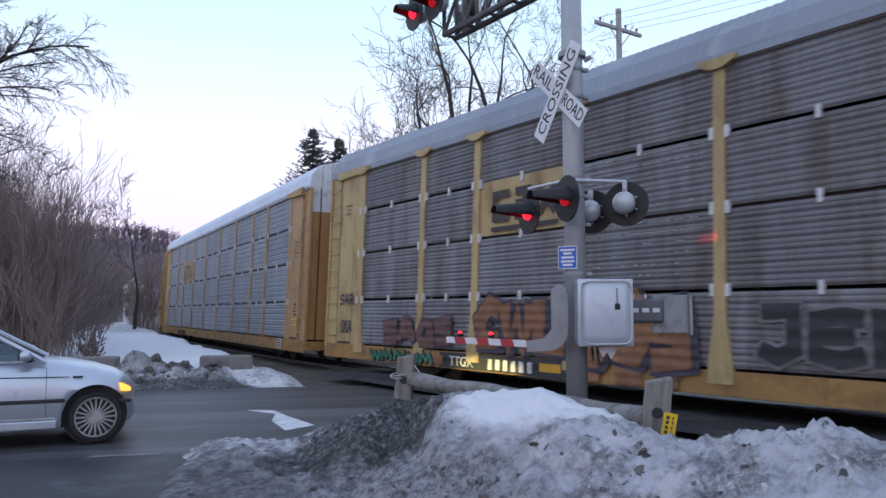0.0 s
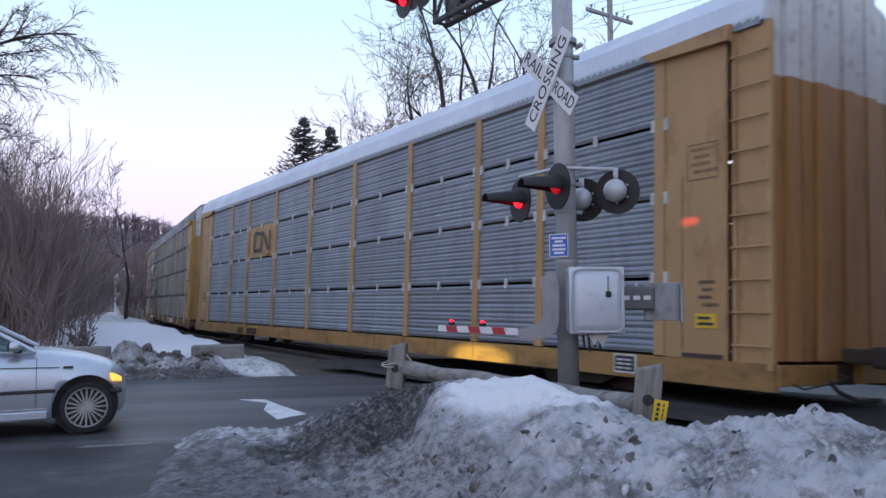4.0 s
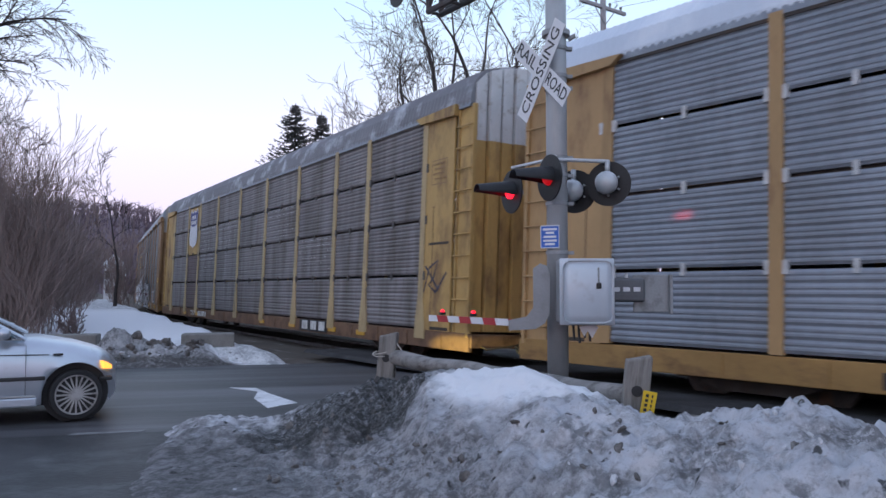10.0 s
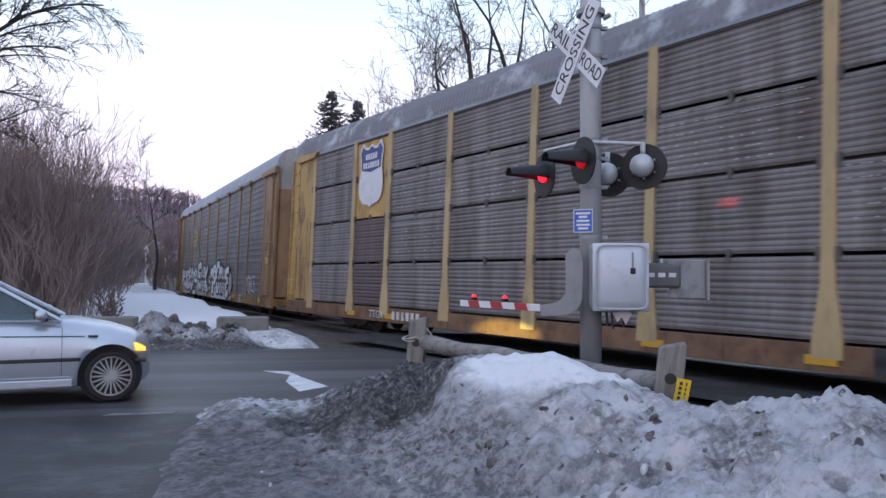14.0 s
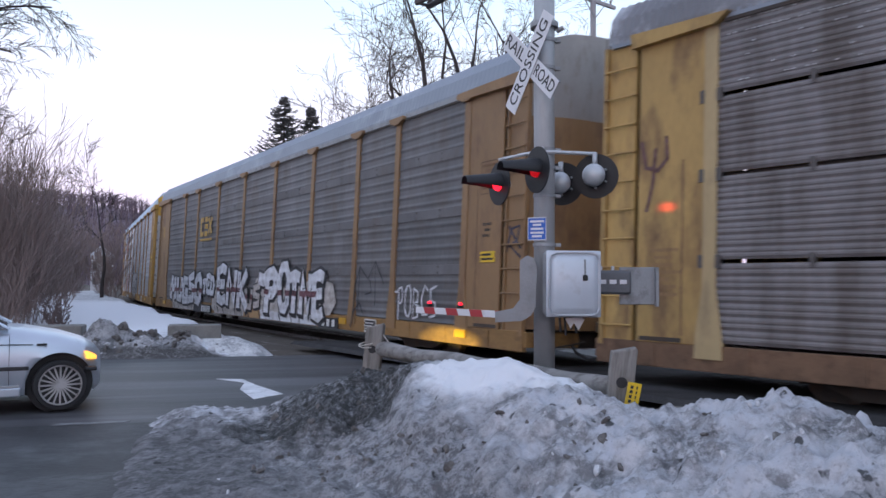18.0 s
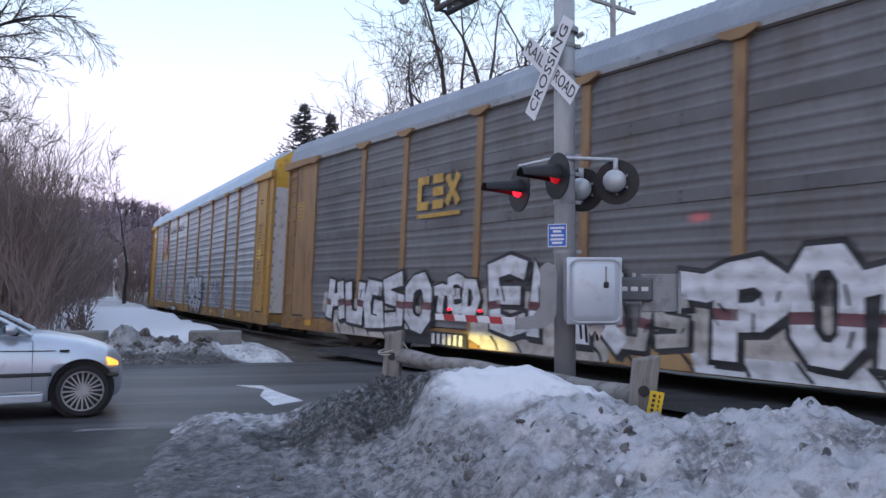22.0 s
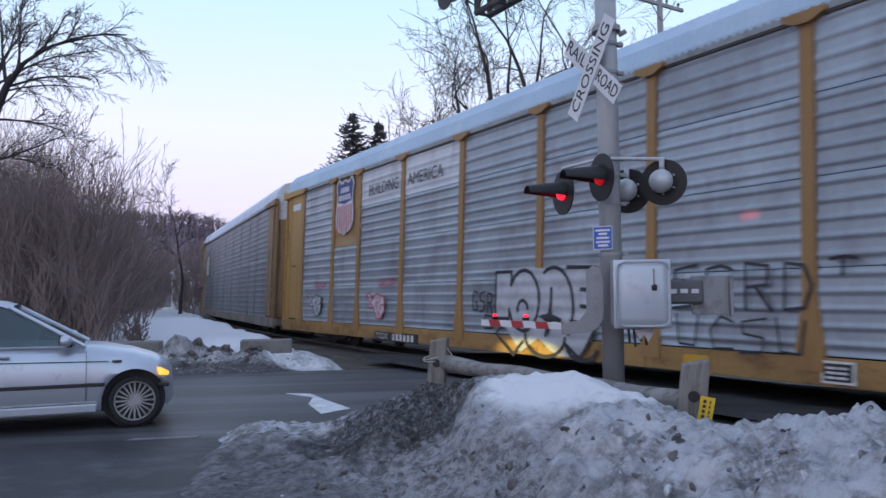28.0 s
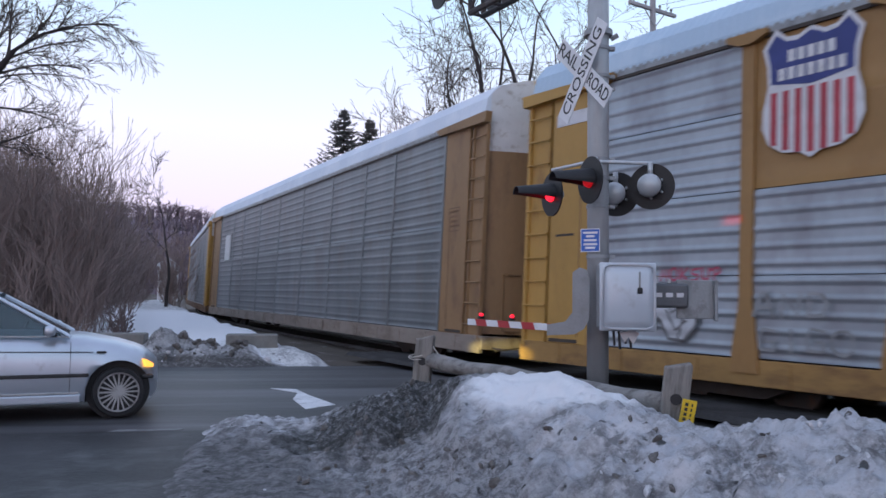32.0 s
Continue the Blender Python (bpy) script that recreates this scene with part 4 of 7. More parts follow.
        bm = bmesh.new()
        lever = [(14.05, -1.25, 0.5), (14.3, -1.25, 0.42), (14.36, -0.7, 0.5), (14.3, -0.3, 0.55), (14.0, -0.3, 0.6)]
        for p, q in zip(lever, lever[1:]):
            add_rod(bm, (sgn * p[0], p[1], p[2]), (sgn * q[0], q[1], q[2]), 0.014, n=6)
        part("uncoupling_lever", bm, M_steel_dark, car)
    for x in (-9.9, 9.9):
        wheels += truck_parts(car, x)
    return car, wheels


M_p = {
    "A": material("weathered_grey_sheet", (0.20, 0.198, 0.21), 0.6, 0.25, vary=0.30, scale=0.8, fine=14, bump=0.1, dirt=(0.115, 0.095, 0.085), dirt_amount=0.6, stretch=(1.3, 1, 0.22)),
    "B": material("blue_grey_sheet", (0.245, 0.268, 0.305), 0.5, 0.35, vary=0.22, scale=0.8, fine=14, bump=0.08, dirt=(0.19, 0.20, 0.22), dirt_amount=0.3, stretch=(1, 1, 0.35)),
    "C": material("sooty_brown_grey_sheet", (0.212, 0.196, 0.196), 0.62, 0.2, vary=0.32, scale=0.8, fine=14, bump=0.1, dirt=(0.11, 0.092, 0.082), dirt_amount=0.6, stretch=(1.3, 1, 0.2)),
    "M": material("dark_maroon_sheet", (0.135, 0.098, 0.098), 0.65, 0.2, vary=0.25, scale=0.8, fine=14, bump=0.1, dirt=(0.10, 0.075, 0.068), dirt_amount=0.5, stretch=(1.3, 1, 0.2)),
    "D": material("dull_grey_sheet", (0.143, 0.140, 0.143), 0.6, 0.2, vary=0.32, scale=0.8, fine=14, bump=0.1, dirt=(0.12, 0.105, 0.095), dirt_amount=0.4, stretch=(1, 1, 0.35)),
    "E": material("bright_silver_sheet", (0.325, 0.355, 0.39), 0.42, 0.45, vary=0.2, scale=0.8, fine=14, bump=0.06, dirt=(0.22, 0.22, 0.24), dirt_amount=0.5, stretch=(0.7, 1, 0.35)),
    "F": material("galvanised_sheet", (0.19, 0.205, 0.218), 0.5, 0.4, vary=0.22, scale=0.8, fine=14, bump=0.08, dirt=(0.18, 0.17, 0.17), dirt_amount=0.4, stretch=(1, 1, 0.3)),
}
M_yel_pale = material("faded_yellow_paint", (0.45, 0.33, 0.15), 0.6, vary=0.18, scale=1.2, fine=18, dirt=(0.22, 0.13, 0.06), dirt_amount=0.4, stretch=(1, 1, 0.4))
M_yel_tan = material("tan_yellow_paint", (0.40, 0.25, 0.11), 0.6, vary=0.15, scale=1.2, fine=18, dirt=(0.20, 0.10, 0.045), dirt_amount=0.3, stretch=(1, 1, 0.4))
M_yel_warm = material("golden_yellow_paint", (0.30, 0.165, 0.054), 0.55, vary=0.14, scale=1.2, fine=18, dirt=(0.24, 0.12, 0.035), dirt_amount=0.25, stretch=(1, 1, 0.4))
M_yel_grim = material("grimy_yellow_paint", (0.46, 0.295, 0.10), 0.65, vary=0.2, scale=1.2, fine=18, dirt=(0.15, 0.08, 0.04), dirt_amount=0.45, stretch=(1, 1, 0.4))
M_post_pale = material("bleached_post_paint", (0.44, 0.33, 0.17), 0.65, vary=0.15, scale=1.2, fine=18, dirt=(0.22, 0.16, 0.10), dirt_amount=0.35, stretch=(1, 1, 0.4))
M_yel_gold = material("bright_gold_paint", (0.42, 0.24, 0.055), 0.55, vary=0.14, scale=1.2, fine=18, dirt=(0.22, 0.11, 0.035), dirt_amount=0.25, stretch=(1, 1, 0.4))
M_sill_tan = material("dirty_tan_sill", (0.33, 0.19, 0.06), 0.65, vary=0.2, scale=1.5, fine=18, dirt=(0.14, 0.07, 0.03), dirt_amount=0.45, stretch=(0.5, 1, 1))
M_tan_brown = material("brown_tan_paint", (0.268, 0.158, 0.072), 0.6, vary=0.15, scale=1.2, fine=18, dirt=(0.15, 0.08, 0.045), dirt_amount=0.35, stretch=(1, 1, 0.4))
M_sill_brown = material("brown_tan_sill", (0.27, 0.15, 0.052), 0.65, vary=0.2, scale=1.5, fine=18, dirt=(0.12, 0.065, 0.03), dirt_amount=0.5, stretch=(0.5, 1, 1))
M_sill_dun = material("dun_grey_sill", (0.25, 0.21, 0.18), 0.7, vary=0.2, scale=1.5, fine=18, dirt=(0.14, 0.10, 0.075), dirt_amount=0.4, stretch=(0.5, 1, 1))
M_sill_rust = material("rusty_sill", (0.19, 0.108, 0.062), 0.75, vary=0.3, scale=2, dirt=(0.09, 0.05, 0.03), dirt_amount=0.5)
M_roof_grey = material("grey_roof_sheet", (0.26, 0.29, 0.335), 0.55, 0.2, vary=0.15, scale=0.5, dirt=(0.40, 0.43, 0.47), dirt_amount=0.25)
M_roof_blue = material("pale_blue_roof", (0.42, 0.54, 0.66), 0.6, vary=0.1, scale=0.5, dirt=(0.56, 0.66, 0.76), dirt_amount=0.35)
M_roof_snow = material("snow_dusted_roof", (0.60, 0.66, 0.75), 0.7, vary=0.08, scale=0.5, dirt=(0.74, 0.78, 0.84), dirt_amount=0.5)
M_roof_dark = material("patchy_roof", (0.19, 0.19, 0.205), 0.65, vary=0.2, scale=0.7, dirt=(0.60, 0.63, 0.68), dirt_amount=0.35)
M_white_door = material("white_door_paint", (0.60, 0.60, 0.60), 0.6, vary=0.1, dirt=(0.3, 0.25, 0.2), dirt_amount=0.25)
M_tan_door = material("tan_door_paint", (0.37, 0.20, 0.075), 0.6, vary=0.15, scale=1.2, fine=18, dirt=(0.16, 0.08, 0.04), dirt_amount=0.3, stretch=(1, 1, 0.3))
M_pale_top = material("dirty_pale_door_paint", (0.30, 0.285, 0.27), 0.65, vary=0.15, dirt=(0.22, 0.19, 0.16), dirt_amount=0.35, stretch=(1, 1, 0.4))
M_yel_bright = material("clean_yellow_door_paint", (0.62, 0.36, 0.05), 0.55, vary=0.12, dirt=(0.30, 0.17, 0.05), dirt_amount=0.25)
# white of the panel clips, and of dots painted for light through holes
M_clip_dot_white = material("pale_clip_and_light_dot", (0.55, 0.55, 0.55), 0.6, vary=0.3)
M_clip_dark = material("dark_clip", (0.10, 0.09, 0.085), 0.7, vary=0.3)
M_white_band = material("white_painted_sheet", (0.58, 0.59, 0.62), 0.5, 0.1, vary=0.15, scale=0.8, fine=14, bump=0.06, dirt=(0.36, 0.36, 0.38), dirt_amount=0.3, stretch=(1, 1, 0.3))
FINE = dict(pitch=0.165, depth=0.020, rows=4, gap=0.055, foot=False, head=False, doors="fold", chord=M_roof_grey, clip=M_clip_dark)
WIDE = dict(pitch=0.24, depth=0.025, rows=2, gap=0.012, foot=True, head=True, doors="bowed", chord=M_alu_grey)
CARS = [
    autorack("weathered grey auto-carrier wagon with pale yellow posts", M_p["A"], M_yel_pale, M_yel_pale, M_sill_tan, M_roof_grey, M_white_door, dict(FINE, foot=True, head=True, clip=M_clip_dot_white, holes=((3, 2), (3, 1), (6, 2), (5, 0)), special={(2, 2): M_yel_pale})),
    autorack("blue-grey louvred auto-carrier wagon with orange posts", M_p["B"], M_yel_tan, M_yel_tan, M_sill_tan, M_roof_snow, M_white_door, dict(FINE, clip=M_clip_dot_white, door=M_tan_door, holes=((6, 2), (7, 2)), special={(2, 2): M_yel_tan})),
    autorack("sooty brown-grey auto-carrier wagon with dull yellow posts", M_p["C"], M_post_pale, M_yel_grim, M_sill_rust, M_roof_dark, M_white_door, dict(FINE, foot=True, roof_rib=0.045, holes=((2, 2), (3, 2), (2, 1), (0, 3), (5, 2), (6, 1)), special={(1, 2): M_yel_grim, (1, 3): M_yel_grim, (1, 1): M_p["M"], (1, 0): M_p["M"]})),
    autorack("dull grey auto-carrier wagon painted with tags", M_p["D"], M_tan_brown, M_tan_brown, M_sill_brown, M_roof_grey, M_pale_top, dict(WIDE, pitch=0.22, depth=0.017)),
    autorack("bright silver auto-carrier wagon with golden posts", M_p["E"], M_yel_warm, M_yel_gold, M_sill_tan, M_roof_blue, M_yel_bright, dict(WIDE, depth=0.019, doors="panel", split=4.75, door=M_white_door, rows=4, special={(1, 2): M_yel_warm, (1, 3): M_yel_warm, (2, 3): M_white_band, (3, 3): M_white_band})),
    autorack("plain galvanised auto-carrier wagon with brown-yellow ends", M_p["F"], M_p["F"], M_tan_brown, M_sill_dun, M_roof_snow, M_white_door, dict(WIDE, pitch=0.22, depth=0.013, foot=False, head=False, post_w=0.10)),
    autorack("grey auto-carrier wagon with golden ends behind the others", M_p["F"], M_p["F"], M_yel_gold, M_sill_rust, M_roof_snow, M_white_door, dict(WIDE, pitch=0.22, depth=0.013, foot=False, head=False, post_w=0.10)),
]
SPACING = 29.45
# metres up the line of the leading wagon's middle, by seconds
RUN_T = [0, 2, 5, 7, 9, 11.2, 13, 16, 19, 21, 24, 27, 30, 32]
RUN_S = [-3.74, -11.33, -22.83, -30.60, -38.40, -47.03, -54.12, -66.02, -77.87, -85.88, -97.90, -109.75, -121.68, -129.65]
CAR_SHIFT = [-0.12, -0.07, -0.03, 0.2, 0.09, 0.0, 0.0]


def wagon_pose(s):
    a, b = track_point(s - 9.9)[0], track_point(s + 9.9)[0]
    d = (b - a).normalized()
    n = Vector((d.y, -d.x, 0))
    x = -d
    y = n * math.cos(BANK) - Vector((0, 0, math.sin(BANK)))
    z = n * math.sin(BANK) + Vector((0, 0, math.cos(BANK)))
    m = Matrix((x, y, z)).transposed().to_4x4()
    m.translation = (a + b) / 2
    return m


def motions():
    """The train rolls past; its wheels turn."""
    for i, (car, sets) in enumerate(CARS):
        walk(car, [(t, wagon_pose(float(np.interp(t, RUN_T, RUN_S)) + SPACING * i + CAR_SHIFT[i])) for t in np.arange(0, 32.01, 1.0)])
        for w, ax in sets:
            rows = []
            for t in np.arange(0, 32.05, 0.125):
                t = min(t, 32.0)
                turn = (RUN_S[0] - float(np.interp(t, RUN_T, RUN_S))) / 0.42
                rows.append((t, pose(ax, 0, 0.42, 0, math.degrees(turn) % 360.0, 0)))
            walk(w, rows)

# ---- crossing signal ----
MX, MY = 1.33, 9.2
SIGN_N = Vector((-0.86, -0.51, 0))
SIGN_E = Vector((0.51, -0.86, 0))
LAMP_N, LAMP_E = Vector((-0.92, -0.39, 0)), Vector((0.39, -0.92, 0))
BACK_N, BACK_E = Vector((0.42, 0.91, 0)), Vector((-0.91, 0.42, 0))


def text_part(name, words, size, mat, m, parent=None, label="", extrude=0.002):
    cu = bpy.data.curves.new(name, "FONT")
    cu.body, cu.size, cu.align_x, cu.align_y, cu.extrude = words, size, "CENTER", "CENTER", extrude
    cu.resolution_u = 3
    tmp = bpy.data.objects.new(name, cu)
    scene.collection.objects.link(tmp)
    bpy.context.view_layer.update()
    me = bpy.data.meshes.new_from_object(tmp.evaluated_get(bpy.context.evaluated_depsgraph_get()))
    bpy.data.objects.remove(tmp)
    me.materials.clear()
    me.materials.append(mat)
    ob = new(name, me)
    if parent:
        ob.parent = parent
    ob.matrix_local = m
    if label:
        ob["label"] = label
    return ob


def facing(n, e, at):
    """A pose whose z looks along n and whose x runs along e."""
    n, e = n.normalized(), e.normalized()
    u = n.cross(e)
    m = Matrix((e, u, n)).transposed().to_4x4()
    m.translation = at
    return m


mast = thing("crossing_signal", "grey steel crossing signal mast with gate, lamps and crossbuck", "railway signal", pose(MX, MY, 0))
bm = bmesh.new()
add_rod(bm, (0, 0, -0.1), (0, 0, 7.6), 0.122, n=24)
part("mast", bm, M_galv, mast, smooth=True)
for z in (4.45, 4.12, 3.98, 2.62, 2.95, 3.16, 2.05):
    bm = bmesh.new()
    add_rod(bm, (0, 0, z - 0.02), (0, 0, z + 0.02), 0.134, n=24)
    add_box(bm, (0.12, -0.03, z - 0.02), (0.19, 0.03, z + 0.02))
    part("mast_band", bm, M_alu_grey, mast)
bm = bmesh.new()
add_rod(bm, (0, 0, 4.60), (0, 0, 4.66), 0.165, n=24)
add_rod(bm, (0.14, -0.02, 4.56), (0.22, -0.04, 4.60), 0.03, n=8)
part("collar", bm, M_alu_grey, mast)
# crossbuck
buck = facing(SIGN_N, SIGN_E, Vector((0, 0, 4.16)) + SIGN_N * 0.20 + SIGN_E * -0.02)
for words, ang, lift, label in (("RAIL ROAD", -42, 0.0, "white blade lettered RAIL ROAD in black"), ("CROSSING", 53, 0.012, "white blade lettered CROSSING in black")):
    bm = bmesh.new()
    add_box(bm, (-0.61, -0.115, -0.003), (0.61, 0.115, 0.003), 0.0)
    blade = part("crossbuck_blade", bm, M_white, mast, label)
    blade.matrix_local = buck @ pose(0, 0, lift, 0, 0, ang)
    if words == "CROSSING":
        cr_t = text_part("lettering", "CROSSING", 0.205, M_letter, pose(0, 0, 0.005), blade)
        w = cr_t.dimensions.x
        cr_t.data.transform(Matrix.Diagonal((1.06 / w, 1, 1, 1)))
    else:
        for t, x in (("RAIL", -0.37), ("ROAD", 0.36)):
            o = text_part("lettering", t, 0.205, M_letter, pose(x, 0, 0.005), blade)
            o.data.transform(Matrix.Diagonal((0.44 / o.dimensions.x, 1, 1, 1)))
bm = bmesh.new()
add_box(bm, (-0.05, -0.07, -0.2), (0.05, 0.07, -0.01))
br = part("sign_bracket", bm, M_alu_grey, mast)
br.matrix_local = buck

# flashing lamp heads on a crossarm
ARM_Z = 3.12
bm = bmesh.new()
add_rod(bm, (-0.50, 0.30, ARM_Z - 0.03), (-0.10, -0.14, ARM_Z), 0.02, n=10)
add_rod(bm, (0.0, -0.13, ARM_Z), (0.61, 0.0, ARM_Z), 0.022, n=10)
part("crossarm", bm, M_alu, mast)


def lamp_head(name, at, n, e, lit, parent, hood=0.30, dome=0.135):
    """A round black target with its lamp, hood and domed back; n is the way it faces."""
    head = part_disc = bmesh.new()
    add_rod(bm := part_disc, (0, 0, -0.008), (0, 0, 0.008), 0.262, n=36)
    ring = bmesh.new()
    ob = part(name, head, M_black, parent)
    ob.matrix_local = facing(n, e, at)
    ring.free()
    bm = bmesh.new()
    add_rod(bm, (0, 0, 0.01), (0, 0, 0.04), 0.09, 0.082, n=24)
    add_ball(bm, (0, 0, 0.04), 0.082, 16, 8, (1, 1, 0.4))
    part("red_lens", bm, M_red_lit if lit else M_red_dim, ob)
    bm = bmesh.new()
    steps, rows = 18, []
    for i in range(steps + 1):
        row = []
        for f in (0.0, 0.35, 0.7, 1.0):
            half = 112 - 22 * f
            an = radians(90 - half + 2 * half * i / steps)
            row.append((math.cos(an), math.sin(an), f))
        outer = [bm.verts.new((0.135 * (1 - 0.36 * f) * c, 0.135 * (1 - 0.36 * f) * s - 0.015 * f, 0.008 + hood * f)) for c, s, f in row]
        inner = [bm.verts.new((0.127 * (1 - 0.36 * f) * c, 0.127 * (1 - 0.36 * f) * s - 0.015 * f, 0.008 + hood * f)) for c, s, f in row[::-1]]
        rows.append(outer + inner)
    for r0, r1 in zip(rows, rows[1:]):
        for j in range(7):
            bm.faces.new((r0[j], r1[j], r1[j + 1], r0[j + 1]))
    bmesh.ops.recalc_face_normals(bm, faces=bm.faces)
    part("hood", bm, M_black, ob)
    bm = bmesh.new()
    add_ball(bm, (0, 0, -0.01 - dome * 0.8), dome, 20, 12, (1, 1, 0.8))
    add_rod(bm, (0, 0.10, -0.06), (0, 0.26, -0.06), 0.03, n=10)
    for k in range(6):
        an = k * math.pi / 3
        add_box(bm, (-0.012, 0.125, -0.035), (0.012, 0.15, -0.008), 0.0, Matrix.Rotation(an, 4, "Z"))
    part("lamp_housing", bm, M_alu, ob, "silver domed lamp back", smooth=True)
    return ob


LAMP_Z = 2.86
lamp_head("lamp_head", Vector((-0.50, 0.30, LAMP_Z - 0.06)), LAMP_N, LAMP_E, True, mast, 0.46, 0.085)
lamp_head("lamp_head", Vector((-0.13, -0.34, LAMP_Z + 0.02)), LAMP_N, LAMP_E, False, mast, 0.46, 0.085)
lamp_head("lamp_head", Vector((0.27, 0.36, LAMP_Z - 0.05)), BACK_N, BACK_E, False, mast)
lamp_head("lamp_head", Vector((0.61, 0.02, LAMP_Z)), BACK_N, BACK_E, False, mast)

# the red light that the far-side lamps throw on the passing wagons
red_glow = new("signal_glow", bpy.data.lights.new("signal_glow", "SPOT"))
red_glow.data.energy, red_glow.data.spot_size, red_glow.data.spot_blend, red_glow.data.color, red_glow.data.shadow_soft_size = 420, radians(11), 1.0, (1.0, 0.05, 0.06), 0.06
red_glow.matrix_world = look((MX + 0.77, MY + 0.38, LAMP_Z), (3.5, 11.4, 2.68)) @ Matrix.Diagonal((1.0, 0.3, 1.0, 1.0))

# blue notice
bm = bmesh.new()
add_box(bm, (-0.11, -0.13, -0.004), (0.11, 0.13, 0.004), 0.0)
notice_m = facing(Vector((-0.45, -0.89, 0)), Vector((0.89, -0.45, 0)), Vector((-0.10, -0.12, 2.23)))
notice = part("notice_plate", bm, M_blue_sign, mast, "blue notice with rows of white lettering")
notice.matrix_local = notice_m
for y, w in ((0.085, 0.085), (0.045, 0.05), (0.0, 0.075), (-0.045, 0.08), (-0.085, 0.06)):
    box_part("lettering_bar", (-w, y - 0.012, 0.004), (w, y + 0.012, 0.007), M_white, notice)
bm = bmesh.new()
for lo, hi in (((-0.112, 0.122, 0.003), (0.112, 0.132, 0.006)), ((-0.112, -0.132, 0.003), (0.112, -0.122, 0.006)), ((-0.113, -0.13, 0.003), (-0.105, 0.13, 0.006)), ((0.105, -0.13, 0.003), (0.113, 0.13, 0.006))):
    add_box(bm, lo, hi)
part("sign_border", bm, M_white, notice)

# gate mechanism
BOX_M = facing(Vector((0.02, -1, 0)), Vector((1, 0.02, 0)), Vector((0.265, -0.30, 1.60)))
bm = bmesh.new()
add_box(bm, (-0.30, -0.365, -0.21), (0.30, 0.365, 0.10), 0.04)
case = part("mechanism_case", bm, M_alu_grey, mast)
case.matrix_local = BOX_M
bm = bmesh.new()
add_box(bm, (-0.305, -0.37, 0.10), (0.305, 0.37, 0.125), 0.012)
add_box(bm, (-0.285, -0.35, 0.10), (0.285, 0.35, 0.20), 0.095)
part("case_door", bm, M_case, case, smooth=True)
bm = bmesh.new()
add_box(bm, (0.10, 0.09, 0.185), (0.122, 0.27, 0.205), 0.006)
part("door_handle", bm, M_alu_grey, case)
box_part("padlock", (0.085, 0.035, 0.188), (0.14, 0.10, 0.225), M_black, case, 0.012)
bm = bmesh.new()
add_prism(bm, [(-0.09, 0.30), (-0.02, 0.36), (0.05, 0.33), (0.08, 0.22), (0.07, -0.22), (0.02, -0.32), (-0.07, -0.38), (-0.34, -0.40), (-0.34, -0.28), (-0.16, -0.24), (-0.09, -0.14)], -0.02, 0.02)
bmesh.ops.scale(bm, vec=(1.12, 1, 1.0), verts=bm.verts)
arm_plate = part("gate_arm_bracket", bm, M_bracket, mast)
arm_plate.matrix_local = pose(-0.21, -0.26, 1.56, 0, 0, -12)
bm = bmesh.new()
add_box(bm, (0.90, 0.09, 1.36), (1.34, 0.13, 1.80), 0.01)
add_box(bm, (1.31, 0.02, 1.34), (1.345, 0.09, 1.80), 0.006)
part("counterweight_plate", bm, M_alu_grey, mast)
bm = bmesh.new()
add_box(bm, (0.45, 0.0, 1.48), (1.02, 0.08, 1.76), 0.03)
cw_arm = part("counterweight_arm", bm, M_alu_dark, mast)
for x in (0.68, 0.80, 0.92):
    box_part("slot_plate", (x - 0.04, -0.008, 1.60), (x + 0.04, 0.004, 1.65), M_white, cw_arm, 0.003)
for x in (0.66, 0.80):
    box_part("clip", (x - 0.015, -0.005, 1.76), (x + 0.015, 0.04, 1.81), M_alu, cw_arm)
bm = bmesh.new()
for k, (dx, dz) in enumerate(((0.14, -0.22), (0.20, -0.26), (0.26, -0.2), (0.32, -0.24))):
    add_rod(bm, (dx, -0.2, 1.28), (dx + 0.02, -0.18, 1.28 + dz), 0.014, n=6)
part("cable", bm, M_wire, mast)
bm = bmesh.new()
add_prism(bm, [(0.20, 1.21), (0.26, 1.10), (0.30, 1.16), (0.35, 1.08), (0.42, 1.20), (0.38, 1.23)], -0.26, -0.24)
part("seal_tag", bm, M_white, mast, "crumpled white tag")
# striped gate arm, lowered over the lane
GATE = Vector((-math.sin(TRACK_HEADING), math.cos(TRACK_HEADING), 0))
gate_at = Vector((-0.28, -0.16, 1.235))
gate_m = facing(Vector((0, 0, 1)), GATE, gate_at)
gate = part("gate_arm", (lambda b: (add_box(b, (0.0, -0.02, -0.04), (2.15, 0.02, 0.04), 0.004), b)[1])(bmesh.new()), M_white, mast, "lowered gate arm with red and white stripes")
gate.matrix_local = gate_m
for k in range(4):
    bm = bmesh.new()
    x = 0.18 + k * 0.5
    add_prism(bm, [(x, -0.042), (x + 0.24, -0.042), (x + 0.28, 0.042), (x + 0.04, 0.042)], -0.023, 0.023)
    part("red_stripe", bm, M_red_sheet, gate)
for x in (1.17, 1.85):
    bm = bmesh.new()
    add_box(bm, (x - 0.03, -0.035, 0.05), (x + 0.03, 0.035, 0.09), 0.008)
    g = part("gate_lamp", bm, M_black, gate)
    bm = bmesh.new()
    add_rod(bm, (x - 0.016, 0, 0.10), (x + 0.016, 0, 0.10), 0.024, n=16)
    part("red_lens", bm, M_red_lit, g)
